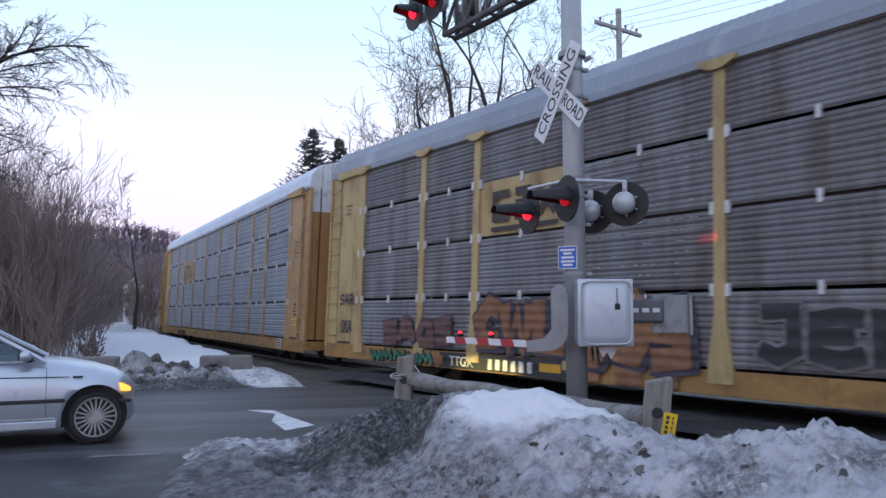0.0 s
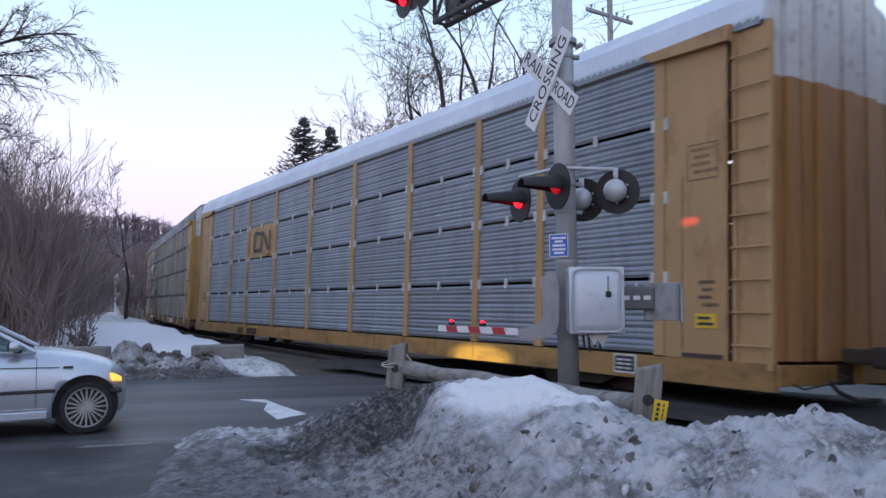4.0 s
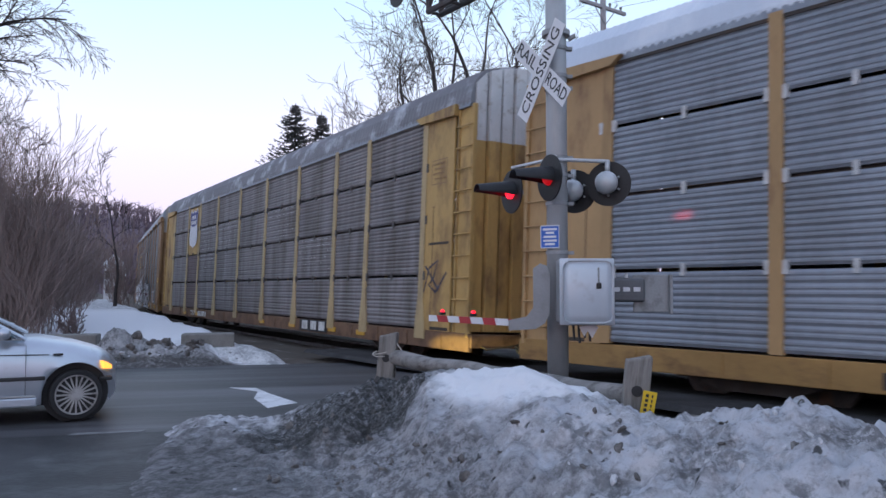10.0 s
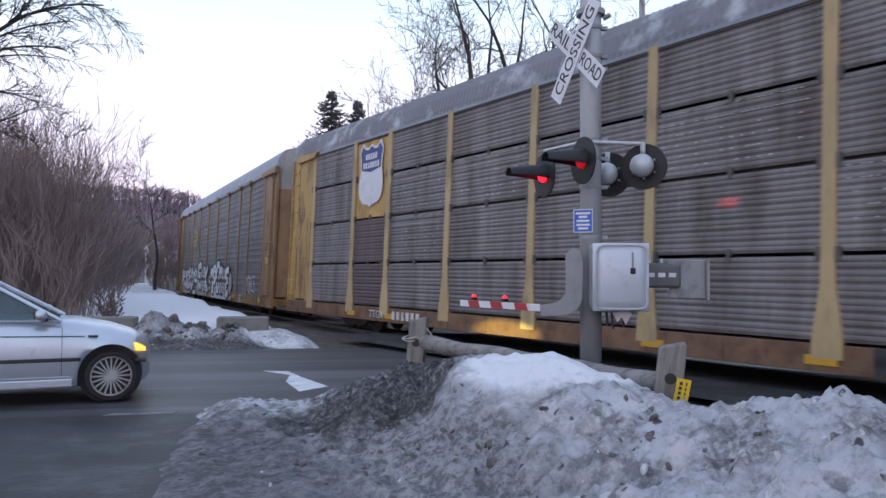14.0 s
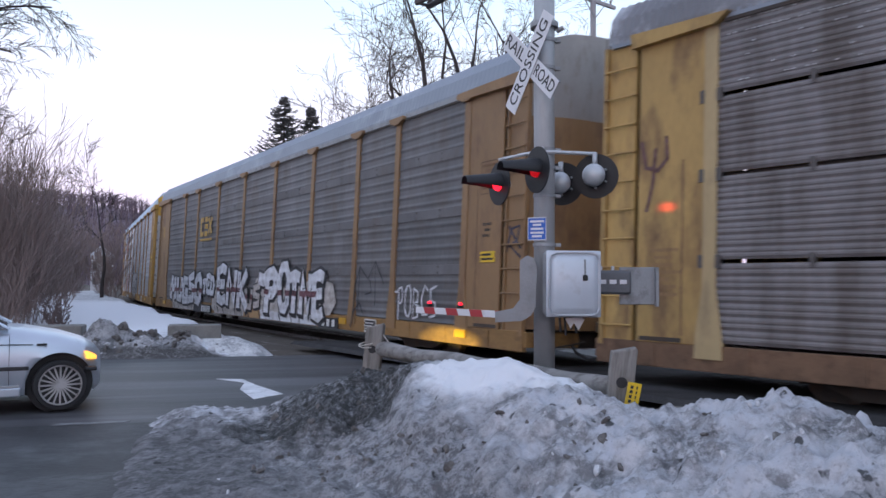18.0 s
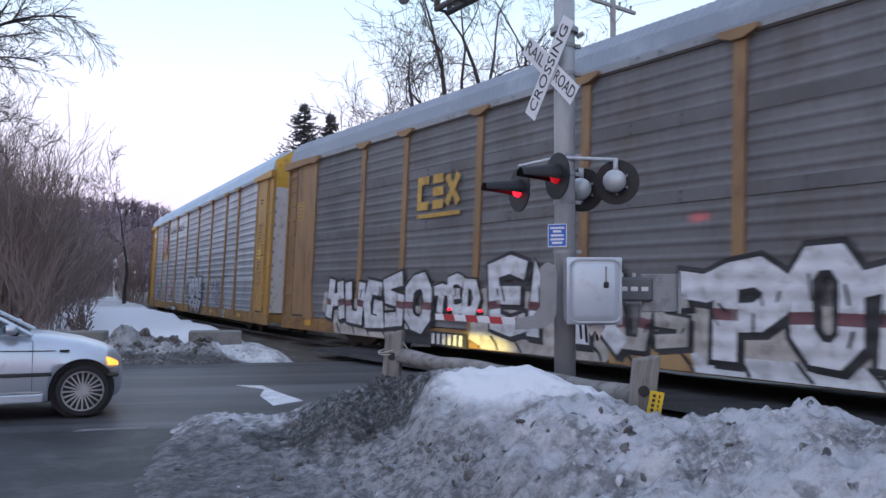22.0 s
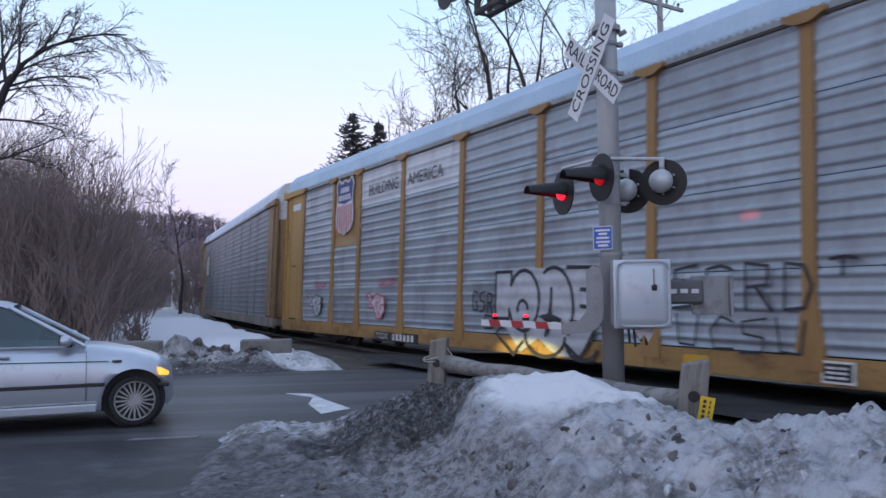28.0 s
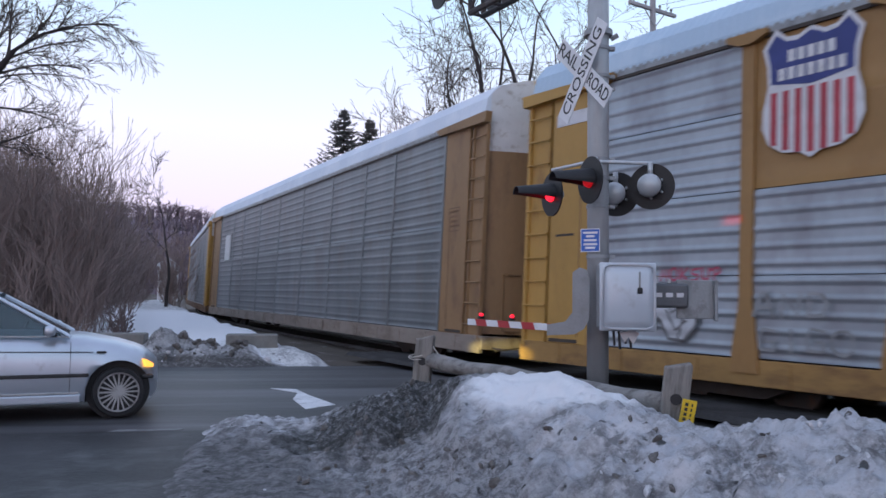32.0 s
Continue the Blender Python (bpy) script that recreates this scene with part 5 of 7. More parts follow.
# overhead cantilever
ARM_A, ARM_L = 5.62, 2.55
side_v = Vector((GATE.y, -GATE.x, 0)) * 0.11
for sgn in (-1, 1):
    o = side_v * sgn
    for z in (ARM_A, ARM_A + 0.75):
        rod_part("truss_chord", Vector((0, 0, z)) + o, GATE * ARM_L + Vector((0, 0, z)) + o, 0.045, M_truss, mast, n=8)
    for k in range(6):
        p0, p1 = GATE * (ARM_L * k / 5), GATE * (ARM_L * min(k + 1, 5) / 5)
        rod_part("truss_brace", p0 + o + Vector((0, 0, ARM_A)), p0 + o + Vector((0, 0, ARM_A + 0.75)), 0.03, M_truss, mast, n=8)
        if k < 5:
            rod_part("truss_brace", p0 + o + Vector((0, 0, ARM_A + 0.75)), p1 + o + Vector((0, 0, ARM_A)), 0.025, M_truss, mast, n=8)
for k in range(6):
    for z in (ARM_A, ARM_A + 0.75):
        p0 = GATE * (ARM_L * k / 5) + Vector((0, 0, z))
        rod_part("truss_brace", p0 - side_v, p0 + side_v, 0.025, M_truss, mast, n=8)
for off, n_, lit in ((0.42, SIGN_N, True), (-0.12, SIGN_N, False), (0.10, -SIGN_N, False)):
    lamp_head("lamp_head", GATE * (ARM_L + off) + Vector((0, 0, ARM_A + 0.42)) + n_ * 0.35, n_, SIGN_E if n_ == SIGN_N else -SIGN_E, lit, mast)
bm = bmesh.new()
add_rod(bm, GATE * (ARM_L - 0.5) + Vector((0, 0, ARM_A + 0.62)), GATE * (ARM_L + 0.5) + Vector((0, 0, ARM_A + 0.62)), 0.03, n=8)
for off in (0.28, -0.22):
    p0 = GATE * (ARM_L + off) + Vector((0, 0, ARM_A + 0.60))
    add_rod(bm, p0, p0 + SIGN_N * 0.36, 0.025, n=8)
part("lamp_crossarm", bm, M_alu_grey, mast)

# ---- guard rail by the track ----
fence = thing("guard_rail", "weathered timber posts with a log rail and cable", "fence")
P1, P2 = Vector((-0.70, 9.0, 0)), Vector((1.50, 6.55, 0))
RAILD = (P2 - P1).normalized()
fence_turn = math.atan2(RAILD.y, RAILD.x)
for p, lean, h, w in ((P1, 5, 1.13, 0.10), (P2, 6, 1.08, 0.105)):
    bm = bmesh.new()
    add_box(bm, (-w, -0.07, -0.3), (w, 0.07, h), 0.02)
    bmesh.ops.subdivide_edges(bm, edges=bm.edges, cuts=1)
    for v in bm.verts:
        if v.co.z > h - 0.05:
            v.co.z += 0.03 * math.sin(v.co.x * 25)
    po = part("fence_post", bm, M_post_wood, fence)
    po.matrix_local = Matrix.Translation(p) @ Matrix.Rotation(radians(-8), 4, "Z") @ Matrix.Rotation(radians(lean), 4, "Y")
    bm = bmesh.new()
    add_rod(bm, (0.0, -0.076, h - 0.27), (0.0, -0.068, h - 0.27), 0.045, n=14)
    part("bolt_hole", bm, M_black, po)
for a, b, z0, z1 in ((P1 - RAILD * 0.05, P2 + RAILD * 0.1, 0.86, 0.74), (P2 + RAILD * 0.5, P2 + RAILD * 3.4, 0.57, 0.50)):
    bm = bmesh.new()
    a2, b2 = a + Vector((0.05, 0.09, z0)), b + Vector((0.05, 0.09, z1))
    add_tube(bm, [a2.lerp(b2, k / 12) + Vector((0, 0, 0.012 * math.sin(k * 1.7))) for k in range(13)], [0.083 + 0.006 * math.sin(k * 1.3) for k in range(13)], 14)
    part("log_rail", bm, M_rail_wood if z0 > 0.7 else M_post_wood, fence, smooth=True)
bm = bmesh.new()
for loop in range(2):
    bm = bmesh.new()
    pts = []
    for k in range(17):
        an = 2 * math.pi * k / 16
        pts.append(P1 + Vector((0.095 * math.cos(an) + 0.01 * loop, 0.085 * math.sin(an) - 0.01, 0.90 + 0.025 * loop + 0.025 * math.sin(an + loop))))
    add_tube(bm, pts, 0.005, 5)
    part("cable_loop", bm, M_rope, fence)
bm = bmesh.new()
add_rod(bm, P1 + Vector((0.12, -0.05, 1.10)), P1 + Vector((0.32, -0.12, 0.84)), 0.006, n=5)
part("cable_loop", bm, M_rope, fence)
marker = thing("marker_sign", "small yellow marker plate leaning on a post", "sign", pose(1.61, 6.38, 0.55) @ Matrix.Rotation(radians(11), 4, "Y"))
bm = bmesh.new()
add_box(bm, (-0.055, -0.004, 0.0), (0.055, 0.004, 0.27), 0.0)
part("plate", bm, M_yellow_sign, marker)
for k in range(6):
    for x, w in ((-0.02, 0.012), (0.022, 0.006)):
        box_part("lettering_bar", (x - w, -0.006, 0.03 + k * 0.038), (x + w, -0.0035, 0.055 + k * 0.038), M_letter, marker)

# ---- concrete blocks across the road ----
for x, y, rot, w in ((-5.35, 18.1, 15, 1.15), (-8.35, 17.65, 14, 1.3)):
    bm = bmesh.new()
    add_box(bm, (-w / 2, -0.3, -0.15), (w / 2, 0.3, 0.62), 0.03)
    tagged(part("concrete_block", bm, M_concrete), "weathered grey concrete barrier block in the snow", "barrier", "barrier blocks").matrix_world = pose(x, y, 0, 0, 0, rot)

# ---- utility pole behind the track ----
UP = Vector((6.15, 30.0, 0.25))
pole = thing("utility_pole", "grey timber utility pole with a crossarm", "utility pole", Matrix.Translation(UP))
rod_part("pole", (0, 0, -0.5), (0, 0, 13.0), 0.13, M_pole_wood, pole, r2=0.11)
bm = bmesh.new()
add_box(bm, (-1.3, -0.06, 12.15), (1.3, 0.06, 12.28), 0.01)
arm_ob = part("crossarm", bm, M_pole_wood, pole)
arm_ob.matrix_local = Matrix.Rotation(radians(38), 4, "Z")
for x in (-1.05, -0.4, 0.4, 1.05):
    bm = bmesh.new()
    add_rod(bm, (x, 0, 12.28), (x, 0, 12.36), 0.03, n=8)
    add_ball(bm, (x, 0, 12.41), 0.06, 10, 6)
    part("insulator", bm, M_alu_grey, arm_ob)
for sgn in (-1, 1):
    rod_part("brace", (sgn * 0.6, -0.08, 12.15), (0, -0.1, 11.5), 0.02, M_alu_grey, arm_ob)
WAY = Vector((-math.sin(radians(38)), math.cos(radians(38)), 0))
CROSS = Vector((math.cos(radians(38)), math.sin(radians(38)), 0))
for x in (-1.05, -0.4, 0.4, 1.05):
    bm = bmesh.new()
    for sgn, reach in ((-1, 30),):
        p0 = UP + CROSS * x + Vector((0, 0, 12.46))
        last = p0
        for k in range(1, 13):
            f = k / 12
            q = p0 + WAY * sgn * reach * f + Vector((0, 0, -4.0 * 0.9 * f * (1 - f) - 0.5 * f))
            add_rod(bm, last, q, 0.007, n=4, caps=False)
            last = q
    tagged(part("power_line", bm, M_wire), "thin dark overhead wire sagging between poles", "cable", "overhead wires")

# ---- silver saloon waiting at the crossing ----
CAR_TURN = 27
car = thing("saloon_car", "silver-blue four-door saloon waiting with its indicator lit", "car", pose(-4.838, 10.438, 0.045, 0, 0, CAR_TURN))
# x forward from the front axle; sections of the lower body: x, half width, belt height, bottom height
def body_section(x):
    xs = [-3.75, -3.55, -3.2, -2.72, -2.0, -1.2, -0.4, 0.0, 0.28, 0.40, 0.485]
    wid = [0.66, 0.76, 0.84, 0.865, 0.87, 0.87, 0.865, 0.855, 0.80, 0.62, 0.30]
    top = [0.74, 0.95, 1.01, 1.02, 1.00, 0.985, 0.945, 0.865, 0.775, 0.70, 0.60]
    low = [0.42, 0.28, 0.22, 0.20, 0.20, 0.20, 0.20, 0.20, 0.19, 0.20, 0.26]
    return (float(np.interp(x, xs, v)) for v in (wid, top, low))


def arch(x):
    """Height of the wheel opening over x, or 0."""
    best = 0.0
    for c in (0.0, -2.725):
        if abs(x - c) < 0.375:
            best = max(best, 0.315 + math.sqrt(0.375 ** 2 - (x - c) ** 2))
    return best


bm = bmesh.new()
rows = []
xs = sorted(set([round(v, 3) for v in np.linspace(-3.75, 0.485, 90)] + [-0.375, 0.375, -2.35, -3.1]))
for x in xs:
    w, top, low = body_section(x)
    lo = max(low, arch(x)) if arch(x) else low
    mid = (top + low) / 2
    row = []
    for y, z in ((w * 0.93, lo), (w * 0.985, max(lo, low + 0.10)), (w, max(lo, mid - 0.05)), (w * 0.995, max(lo + 0.01, mid + 0.10)), (w * 0.965, max(lo + 0.02, top - 0.10)), (w * 0.90, top - 0.02), (w * 0.80, top + 0.02), (w * 0.45, top + 0.045), (0, top + 0.055)):
        row.append(bm.verts.new((x, -y, z)))
    row += [bm.verts.new((v.co.x, -v.co.y, v.co.z)) for v in row[-2::-1]]
    rows.append(row)
for r0, r1 in zip(rows, rows[1:]):
    for j in range(len(r0) - 1):
        bm.faces.new((r0[j], r1[j], r1[j + 1], r0[j + 1]))
bm.faces.new(rows[0][::-1]), bm.faces.new(rows[-1])
bmesh.ops.recalc_face_normals(bm, faces=bm.faces)
part("body", bm, M_car_paint, car, smooth=True)
box_part("underbody", (-3.4, -0.62, 0.17), (0.28, 0.62, 0.5), M_car_trim, car)
for c in (0.0, -2.725):
    for sgn in (-1, 1):
        rod_part("wheel_housing", (c, sgn * 0.50, 0.32), (c, sgn * 0.70, 0.32), 0.372, M_black, car, n=28)
# greenhouse: roof on pillars, with glass between
def cabin_y(z):
    return 0.80 - 0.26 * (z - 1.0) / 0.50
bm = bmesh.new()
rows = []
for x, z in [(-2.75, 1.43), (-2.5, 1.505), (-2.1, 1.55), (-1.75, 1.548), (-1.50, 1.515), (-1.38, 1.475)]:
    w = cabin_y(z)
    rows.append([bm.verts.new((x, y, zz)) for y, zz in ((-w - 0.01, z - 0.035), (-w + 0.03, z), (-w * 0.5, z + 0.025), (0, z + 0.03), (w * 0.5, z + 0.025), (w - 0.03, z), (w + 0.01, z - 0.035))])
for r0, r1 in zip(rows, rows[1:]):
    for j in range(6):
        bm.faces.new((r0[j], r1[j], r1[j + 1], r0[j + 1]))
bmesh.ops.recalc_face_normals(bm, faces=bm.faces)
part("roof", bm, M_car_paint, car, smooth=True)
for sgn in (-1, 1):
    for nm, a, b, r in (("front_pillar", (-1.42, 1.475), (-0.56, 0.985), 0.026), ("rear_pillar", (-2.72, 1.43), (-3.25, 1.02), 0.055)):
        bm = bmesh.new()
        add_rod(bm, (a[0], sgn * (cabin_y(a[1]) - 0.005), a[1]), (b[0], sgn * (cabin_y(b[1]) + 0.0), b[1]), r, n=8)
        part(nm, bm, M_car_paint, car)
    bm = bmesh.new()
    add_prism(bm, [(-1.92, 0.99), (-1.78, 0.99), (-1.80, 1.48), (-1.90, 1.48)], 0.0, 0.02)
    pb = part("door_pillar", bm, M_car_trim, car)
    pb.matrix_local = pose(0, sgn * 0.785, 0)
    for v in pb.data.vertices:
        v.co.y -= sgn * 0.26 * max(0, v.co.z - 1.0) / 0.50
    # side glass
    for nm, quad in (("front_side_window", [(-1.79, 0.995), (-0.64, 0.985), (-0.72, 1.045), (-1.44, 1.455), (-1.80, 1.49)]), ("rear_side_window", [(-2.95, 1.03), (-1.91, 0.995), (-1.90, 1.48), (-2.60, 1.44)])):
        bm = bmesh.new()
        a = [bm.verts.new((x, sgn * (cabin_y(z) - 0.012), z)) for x, z in quad]
        b = [bm.verts.new((x, sgn * (cabin_y(z) - 0.018), z)) for x, z in quad]
        n = len(a)
        bm.faces.new(a), bm.faces.new(b[::-1])
        for i in range(n):
            bm.faces.new((a[i], b[i], b[(i + 1) % n], a[(i + 1) % n]))
        bmesh.ops.recalc_face_normals(bm, faces=bm.faces)
        g = part(nm, bm, M_glass, car)
        g.visible_shadow = False
    bm = bmesh.new()
    add_rod(bm, (-2.95, sgn * 0.812, 1.01), (-0.60, sgn * 0.812, 0.985), 0.011, n=6)
    part("window_trim", bm, M_alloy, car, "bright strip under the windows")
    bm = bmesh.new()
    add_box(bm, (-2.35, sgn * 0.872 - 0.012, 0.50), (-0.34, sgn * 0.872 + 0.012, 0.545), 0.008)
    part("side_moulding", bm, M_car_trim, car, "black rubbing strip")
    bm = bmesh.new()
    add_box(bm, (-2.35, sgn * 0.85 - 0.03, 0.19), (-0.42, sgn * 0.85 + 0.03, 0.30), 0.02)
    part("side_skirt", bm, M_car_paint, car)
    for x0, x1 in ((-0.55, -0.545), (-1.86, -1.855)):
        bm = bmesh.new()
        add_box(bm, (x0, sgn * 0.862 - 0.011, 0.33), (x1, sgn * 0.862 + 0.009, 0.92))
        part("door_seam", bm, M_car_trim, car)
    bm = bmesh.new()
    add_box(bm, (-1.60, sgn * 0.878 - 0.02, 0.875), (-1.37, sgn * 0.878 + 0.025, 0.915), 0.012)
    part("door_handle", bm, M_car_paint, car)
    bm = bmesh.new()
    add_box(bm, (-0.84, sgn * 0.92 - 0.10, 1.0), (-0.71, sgn * 0.92 + 0.09, 1.125), 0.045)
    mirror = part("door_mirror", bm, M_car_paint, car, smooth=True)
    box_part("mirror_glass", (-0.85, sgn * 0.92 - 0.075, 1.02), (-0.838, sgn * 0.92 + 0.065, 1.105), M_far_dark, mirror)
    box_part("mirror_arm", (-0.78, sgn * 0.83 - 0.06, 0.985), (-0.70, sgn * 0.83 + 0.06, 1.025), M_car_trim, mirror, 0.01)
    bm = bmesh.new()
    add_box(bm, (-0.26, sgn * 0.860 - 0.006, 0.785), (-0.15, sgn * 0.860 + 0.006, 0.81), 0.004)
    part("side_repeater", bm, M_car_trim, car)
    # black rod drawn for the shade along the body's shoulder crease
    rod_part("shoulder_crease", (-2.30, sgn * 0.864, 0.835), (-0.30, sgn * 0.862, 0.800), 0.005, M_car_trim, car, n=6)
    rod_part("sill_edge", (-2.33, sgn * 0.876, 0.315), (-0.44, sgn * 0.876, 0.315), 0.012, M_alloy, car, n=6)
    # lamps at the front corner
    bm = bmesh.new()
    face_ = [(0.30, 0.795, 0.70), (0.365, 0.735, 0.665), (0.415, 0.66, 0.63), (0.405, 0.675, 0.585), (0.315, 0.795, 0.605)]
    outer = [bm.verts.new((x, sgn * y, z)) for x, y, z in face_]
    inner = [bm.verts.new((x - 0.05, sgn * (y - 0.05), z)) for x, y, z in face_]
    bm.faces.new(outer), bm.faces.new(inner[::-1])
    for i in range(5):
        bm.faces.new((outer[i], inner[i], inner[(i + 1) % 5], outer[(i + 1) % 5]))
    bmesh.ops.recalc_face_normals(bm, faces=bm.faces)
    part("indicator_lamp", bm, M_amber_lit, car, "lit amber indicator")
    bm = bmesh.new()
    add_ball(bm, (0.365, sgn * 0.40, 0.60), 0.075, 12, 8, (0.5, 1.4, 0.7))
    part("headlamp", bm, M_headlight, car, smooth=True)
    bm = bmesh.new()
    add_box(bm, (0.27, sgn * 0.765 - 0.03, 0.455), (0.41, sgn * 0.70 + 0.03, 0.505), 0.015)
    part("bumper_strip", bm, M_car_trim, car)
bm = bmesh.new()
a = [(-0.56, -0.76, 0.99), (-0.56, 0.76, 0.99), (-1.42, 0.55, 1.475), (-1.42, -0.55, 1.475)]
bm.faces.new([bm.verts.new(p) for p in a])
bmesh.ops.solidify(bm, geom=bm.faces[:], thickness=0.006)
part("windscreen", bm, M_glass, car).visible_shadow = False
bm = bmesh.new()
a = [(-3.22, -0.70, 1.04), (-3.22, 0.70, 1.04), (-2.72, 0.56, 1.43), (-2.72, -0.56, 1.43)]
bm.faces.new([bm.verts.new(p) for p in a])
bmesh.ops.solidify(bm, geom=bm.faces[:], thickness=0.006)
part("rear_window", bm, M_glass, car).visible_shadow = False
for y in (-0.37, 0.37):
    bm = bmesh.new()
    add_box(bm, (-2.05, y - 0.24, 0.45), (-1.55, y + 0.24, 0.62), 0.06)
    add_box(bm, (-2.20, y - 0.23, 0.55), (-2.02, y + 0.23, 1.08), 0.06)
    add_box(bm, (-2.18, y - 0.12, 1.08), (-2.08, y + 0.12, 1.25), 0.04)
    part("seat", bm, M_seat, car)
box_part("dashboard", (-1.05, -0.7, 0.7), (-0.62, 0.7, 0.99), M_seat, car, 0.05)
bm = bmesh.new()
for k in range(20):
    a0, a1 = 2 * math.pi * k / 20, 2 * math.pi * (k + 1) / 20
    f = lambda t: (-1.16 + 0.06 * math.sin(t), 0.37 + 0.185 * math.cos(t), 0.98 + 0.17 * math.sin(t))
    add_rod(bm, f(a0), f(a1), 0.015, n=6)
part("steering_wheel", bm, M_car_trim, car)


def road_wheel(x, y, turn):
    sgn = -1 if y < 0 else 1
    bm = bmesh.new()
    prof = [(0.243, -0.10), (0.288, -0.10), (0.301, -0.07), (0.303, 0.07), (0.288, 0.10), (0.243, 0.10)]
    n = 40
    rows = [[bm.verts.new((r * math.cos(2 * math.pi * k / n), w, r * math.sin(2 * math.pi * k / n))) for r, w in prof] for k in range(n)]
    for k in range(n):
        for j in range(len(prof)):
            j2 = (j + 1) % len(prof)
            bm.faces.new((rows[k][j], rows[(k + 1) % n][j], rows[(k + 1) % n][j2], rows[k][j2]))
    bmesh.ops.recalc_face_normals(bm, faces=bm.faces)
    tyre = part("tyre", bm, M_rubber, car, smooth=False)
    tyre.matrix_local = pose(x, y, 0.303, 0, 0, turn)
    bm = bmesh.new()
    f = sgn * 0.075
    for k in range(20):
        m = Matrix.Rotation(2 * math.pi * k / 20, 4, "Y")
        add_box(bm, (-0.0095, min(f - 0.025 * sgn, f), 0.05), (0.0095, max(f - 0.025 * sgn, f), 0.232), 0.0, m)
    add_rod(bm, (0, f - 0.03 * sgn, 0), (0, f + 0.006 * sgn, 0), 0.062, n=20)
    for k in range(36):
        a0, a1 = 2 * math.pi * k / 36, 2 * math.pi * (k + 1) / 36
        add_rod(bm, (0.234 * math.cos(a0), f, 0.234 * math.sin(a0)), (0.234 * math.cos(a1), f, 0.234 * math.sin(a1)), 0.011, n=6)
    part("rim", bm, M_alloy, tyre, "many-spoked alloy rim")
    # black backing disc, put in for the shade between the spokes
    bm = bmesh.new()
    add_rod(bm, (0, f - 0.06 * sgn, 0), (0, f - 0.05 * sgn, 0), 0.238, n=32)
    part("brake_disc", bm, M_black, tyre)


for x in (0.0, -2.725):
    for y in (-0.765, 0.765):
        road_wheel(x, y, 0 if x else 4)
beam = new("headlamp_beam", bpy.data.lights.new("headlamp_beam", "SPOT"))
beam.data.energy, beam.data.spot_size, beam.data.spot_blend, beam.data.color, beam.data.shadow_soft_size = 3400, radians(23), 0.8, (1.0, 0.84, 0.22), 0.05
beam.matrix_world = look((-4.05, 11.35, 0.64), (0.45, 15.6, 0.50)) @ Matrix.Diagonal((1.0, 0.22, 1.0, 1.0))

# ---- paint and lettering on the wagons ----
def flat(bm, pts, y):
    """A painted outline on a wagon's near side; pts in metres along and up."""
    vs = [bm.verts.new((a, y, h)) for a, h in pts]
    f = bm.faces.new(vs)
    f.normal_update()
    if f.normal.y > 0:
        f.normal_flip()


PAINT_Y = -HALF_W - 0.06
M_spray_white = material("sprayed_white", (0.58, 0.59, 0.62), 0.6, vary=0.22, dirt=(0.33, 0.31, 0.30), dirt_amount=0.38, ribs=0.24)
M_spray_pale = material("old_whitewash_patch", (0.42, 0.39, 0.36), 0.7, vary=0.25, dirt=(0.25, 0.22, 0.20), dirt_amount=0.45, ribs=0.24)
M_spray_black = material("sprayed_black", (0.025, 0.024, 0.028), 0.6, vary=0.3, ribs=0.24)
M_spray_red = material("sprayed_dark_red", (0.16, 0.065, 0.075), 0.6, vary=0.3, ribs=0.24)
M_spray_crimson = material("sprayed_crimson", (0.40, 0.07, 0.12), 0.6, vary=0.25, dirt=(0.25, 0.08, 0.10), dirt_amount=0.3, ribs=0.24)
M_spray_pink = material("sprayed_pink", (0.50, 0.44, 0.46), 0.6, vary=0.2, dirt=(0.38, 0.28, 0.29), dirt_amount=0.35, ribs=0.24)
M_spray_silver = material("sprayed_silver", (0.48, 0.49, 0.52), 0.5, 0.2, vary=0.2, dirt=(0.36, 0.36, 0.38), dirt_amount=0.3, ribs=0.24)
M_spray_grey = material("sprayed_grey", (0.15, 0.145, 0.15), 0.6, vary=0.3, scale=4, ribs=0.165)
M_spray_orange = material("sprayed_orange", (0.24, 0.11, 0.05), 0.65, vary=0.35, dirt=(0.18, 0.08, 0.045), dirt_amount=0.45, ribs=0.165)
M_spray_violet = material("sprayed_dull_violet", (0.05, 0.045, 0.065), 0.65, vary=0.3, ribs=0.165)
M_spray_brown = material("sprayed_dull_brown", (0.15, 0.075, 0.065), 0.65, vary=0.35, dirt=(0.10, 0.06, 0.05), dirt_amount=0.45, ribs=0.165)
M_spray_green = material("sprayed_green", (0.045, 0.20, 0.125), 0.6, vary=0.3, dirt=(0.05, 0.06, 0.05), dirt_amount=0.3)
M_logo_dark = material("dark_brown_logo", (0.045, 0.032, 0.03), 0.6, vary=0.3)
M_logo_gold = material("gold_logo", (0.50, 0.30, 0.06), 0.6, vary=0.2, dirt=(0.25, 0.15, 0.05), dirt_amount=0.4)
M_shield_blue = material("shield_blue", (0.035, 0.05, 0.20), 0.55, vary=0.2)
M_shield_red = material("shield_red", (0.40, 0.05, 0.07), 0.55, vary=0.2)
M_shield_white = material("shield_white", (0.62, 0.62, 0.64), 0.55, vary=0.1, dirt=(0.45, 0.45, 0.45), dirt_amount=0.3)
M_reflector = material("yellow_reflector", (0.55, 0.30, 0.02), 0.4, vary=0.1)


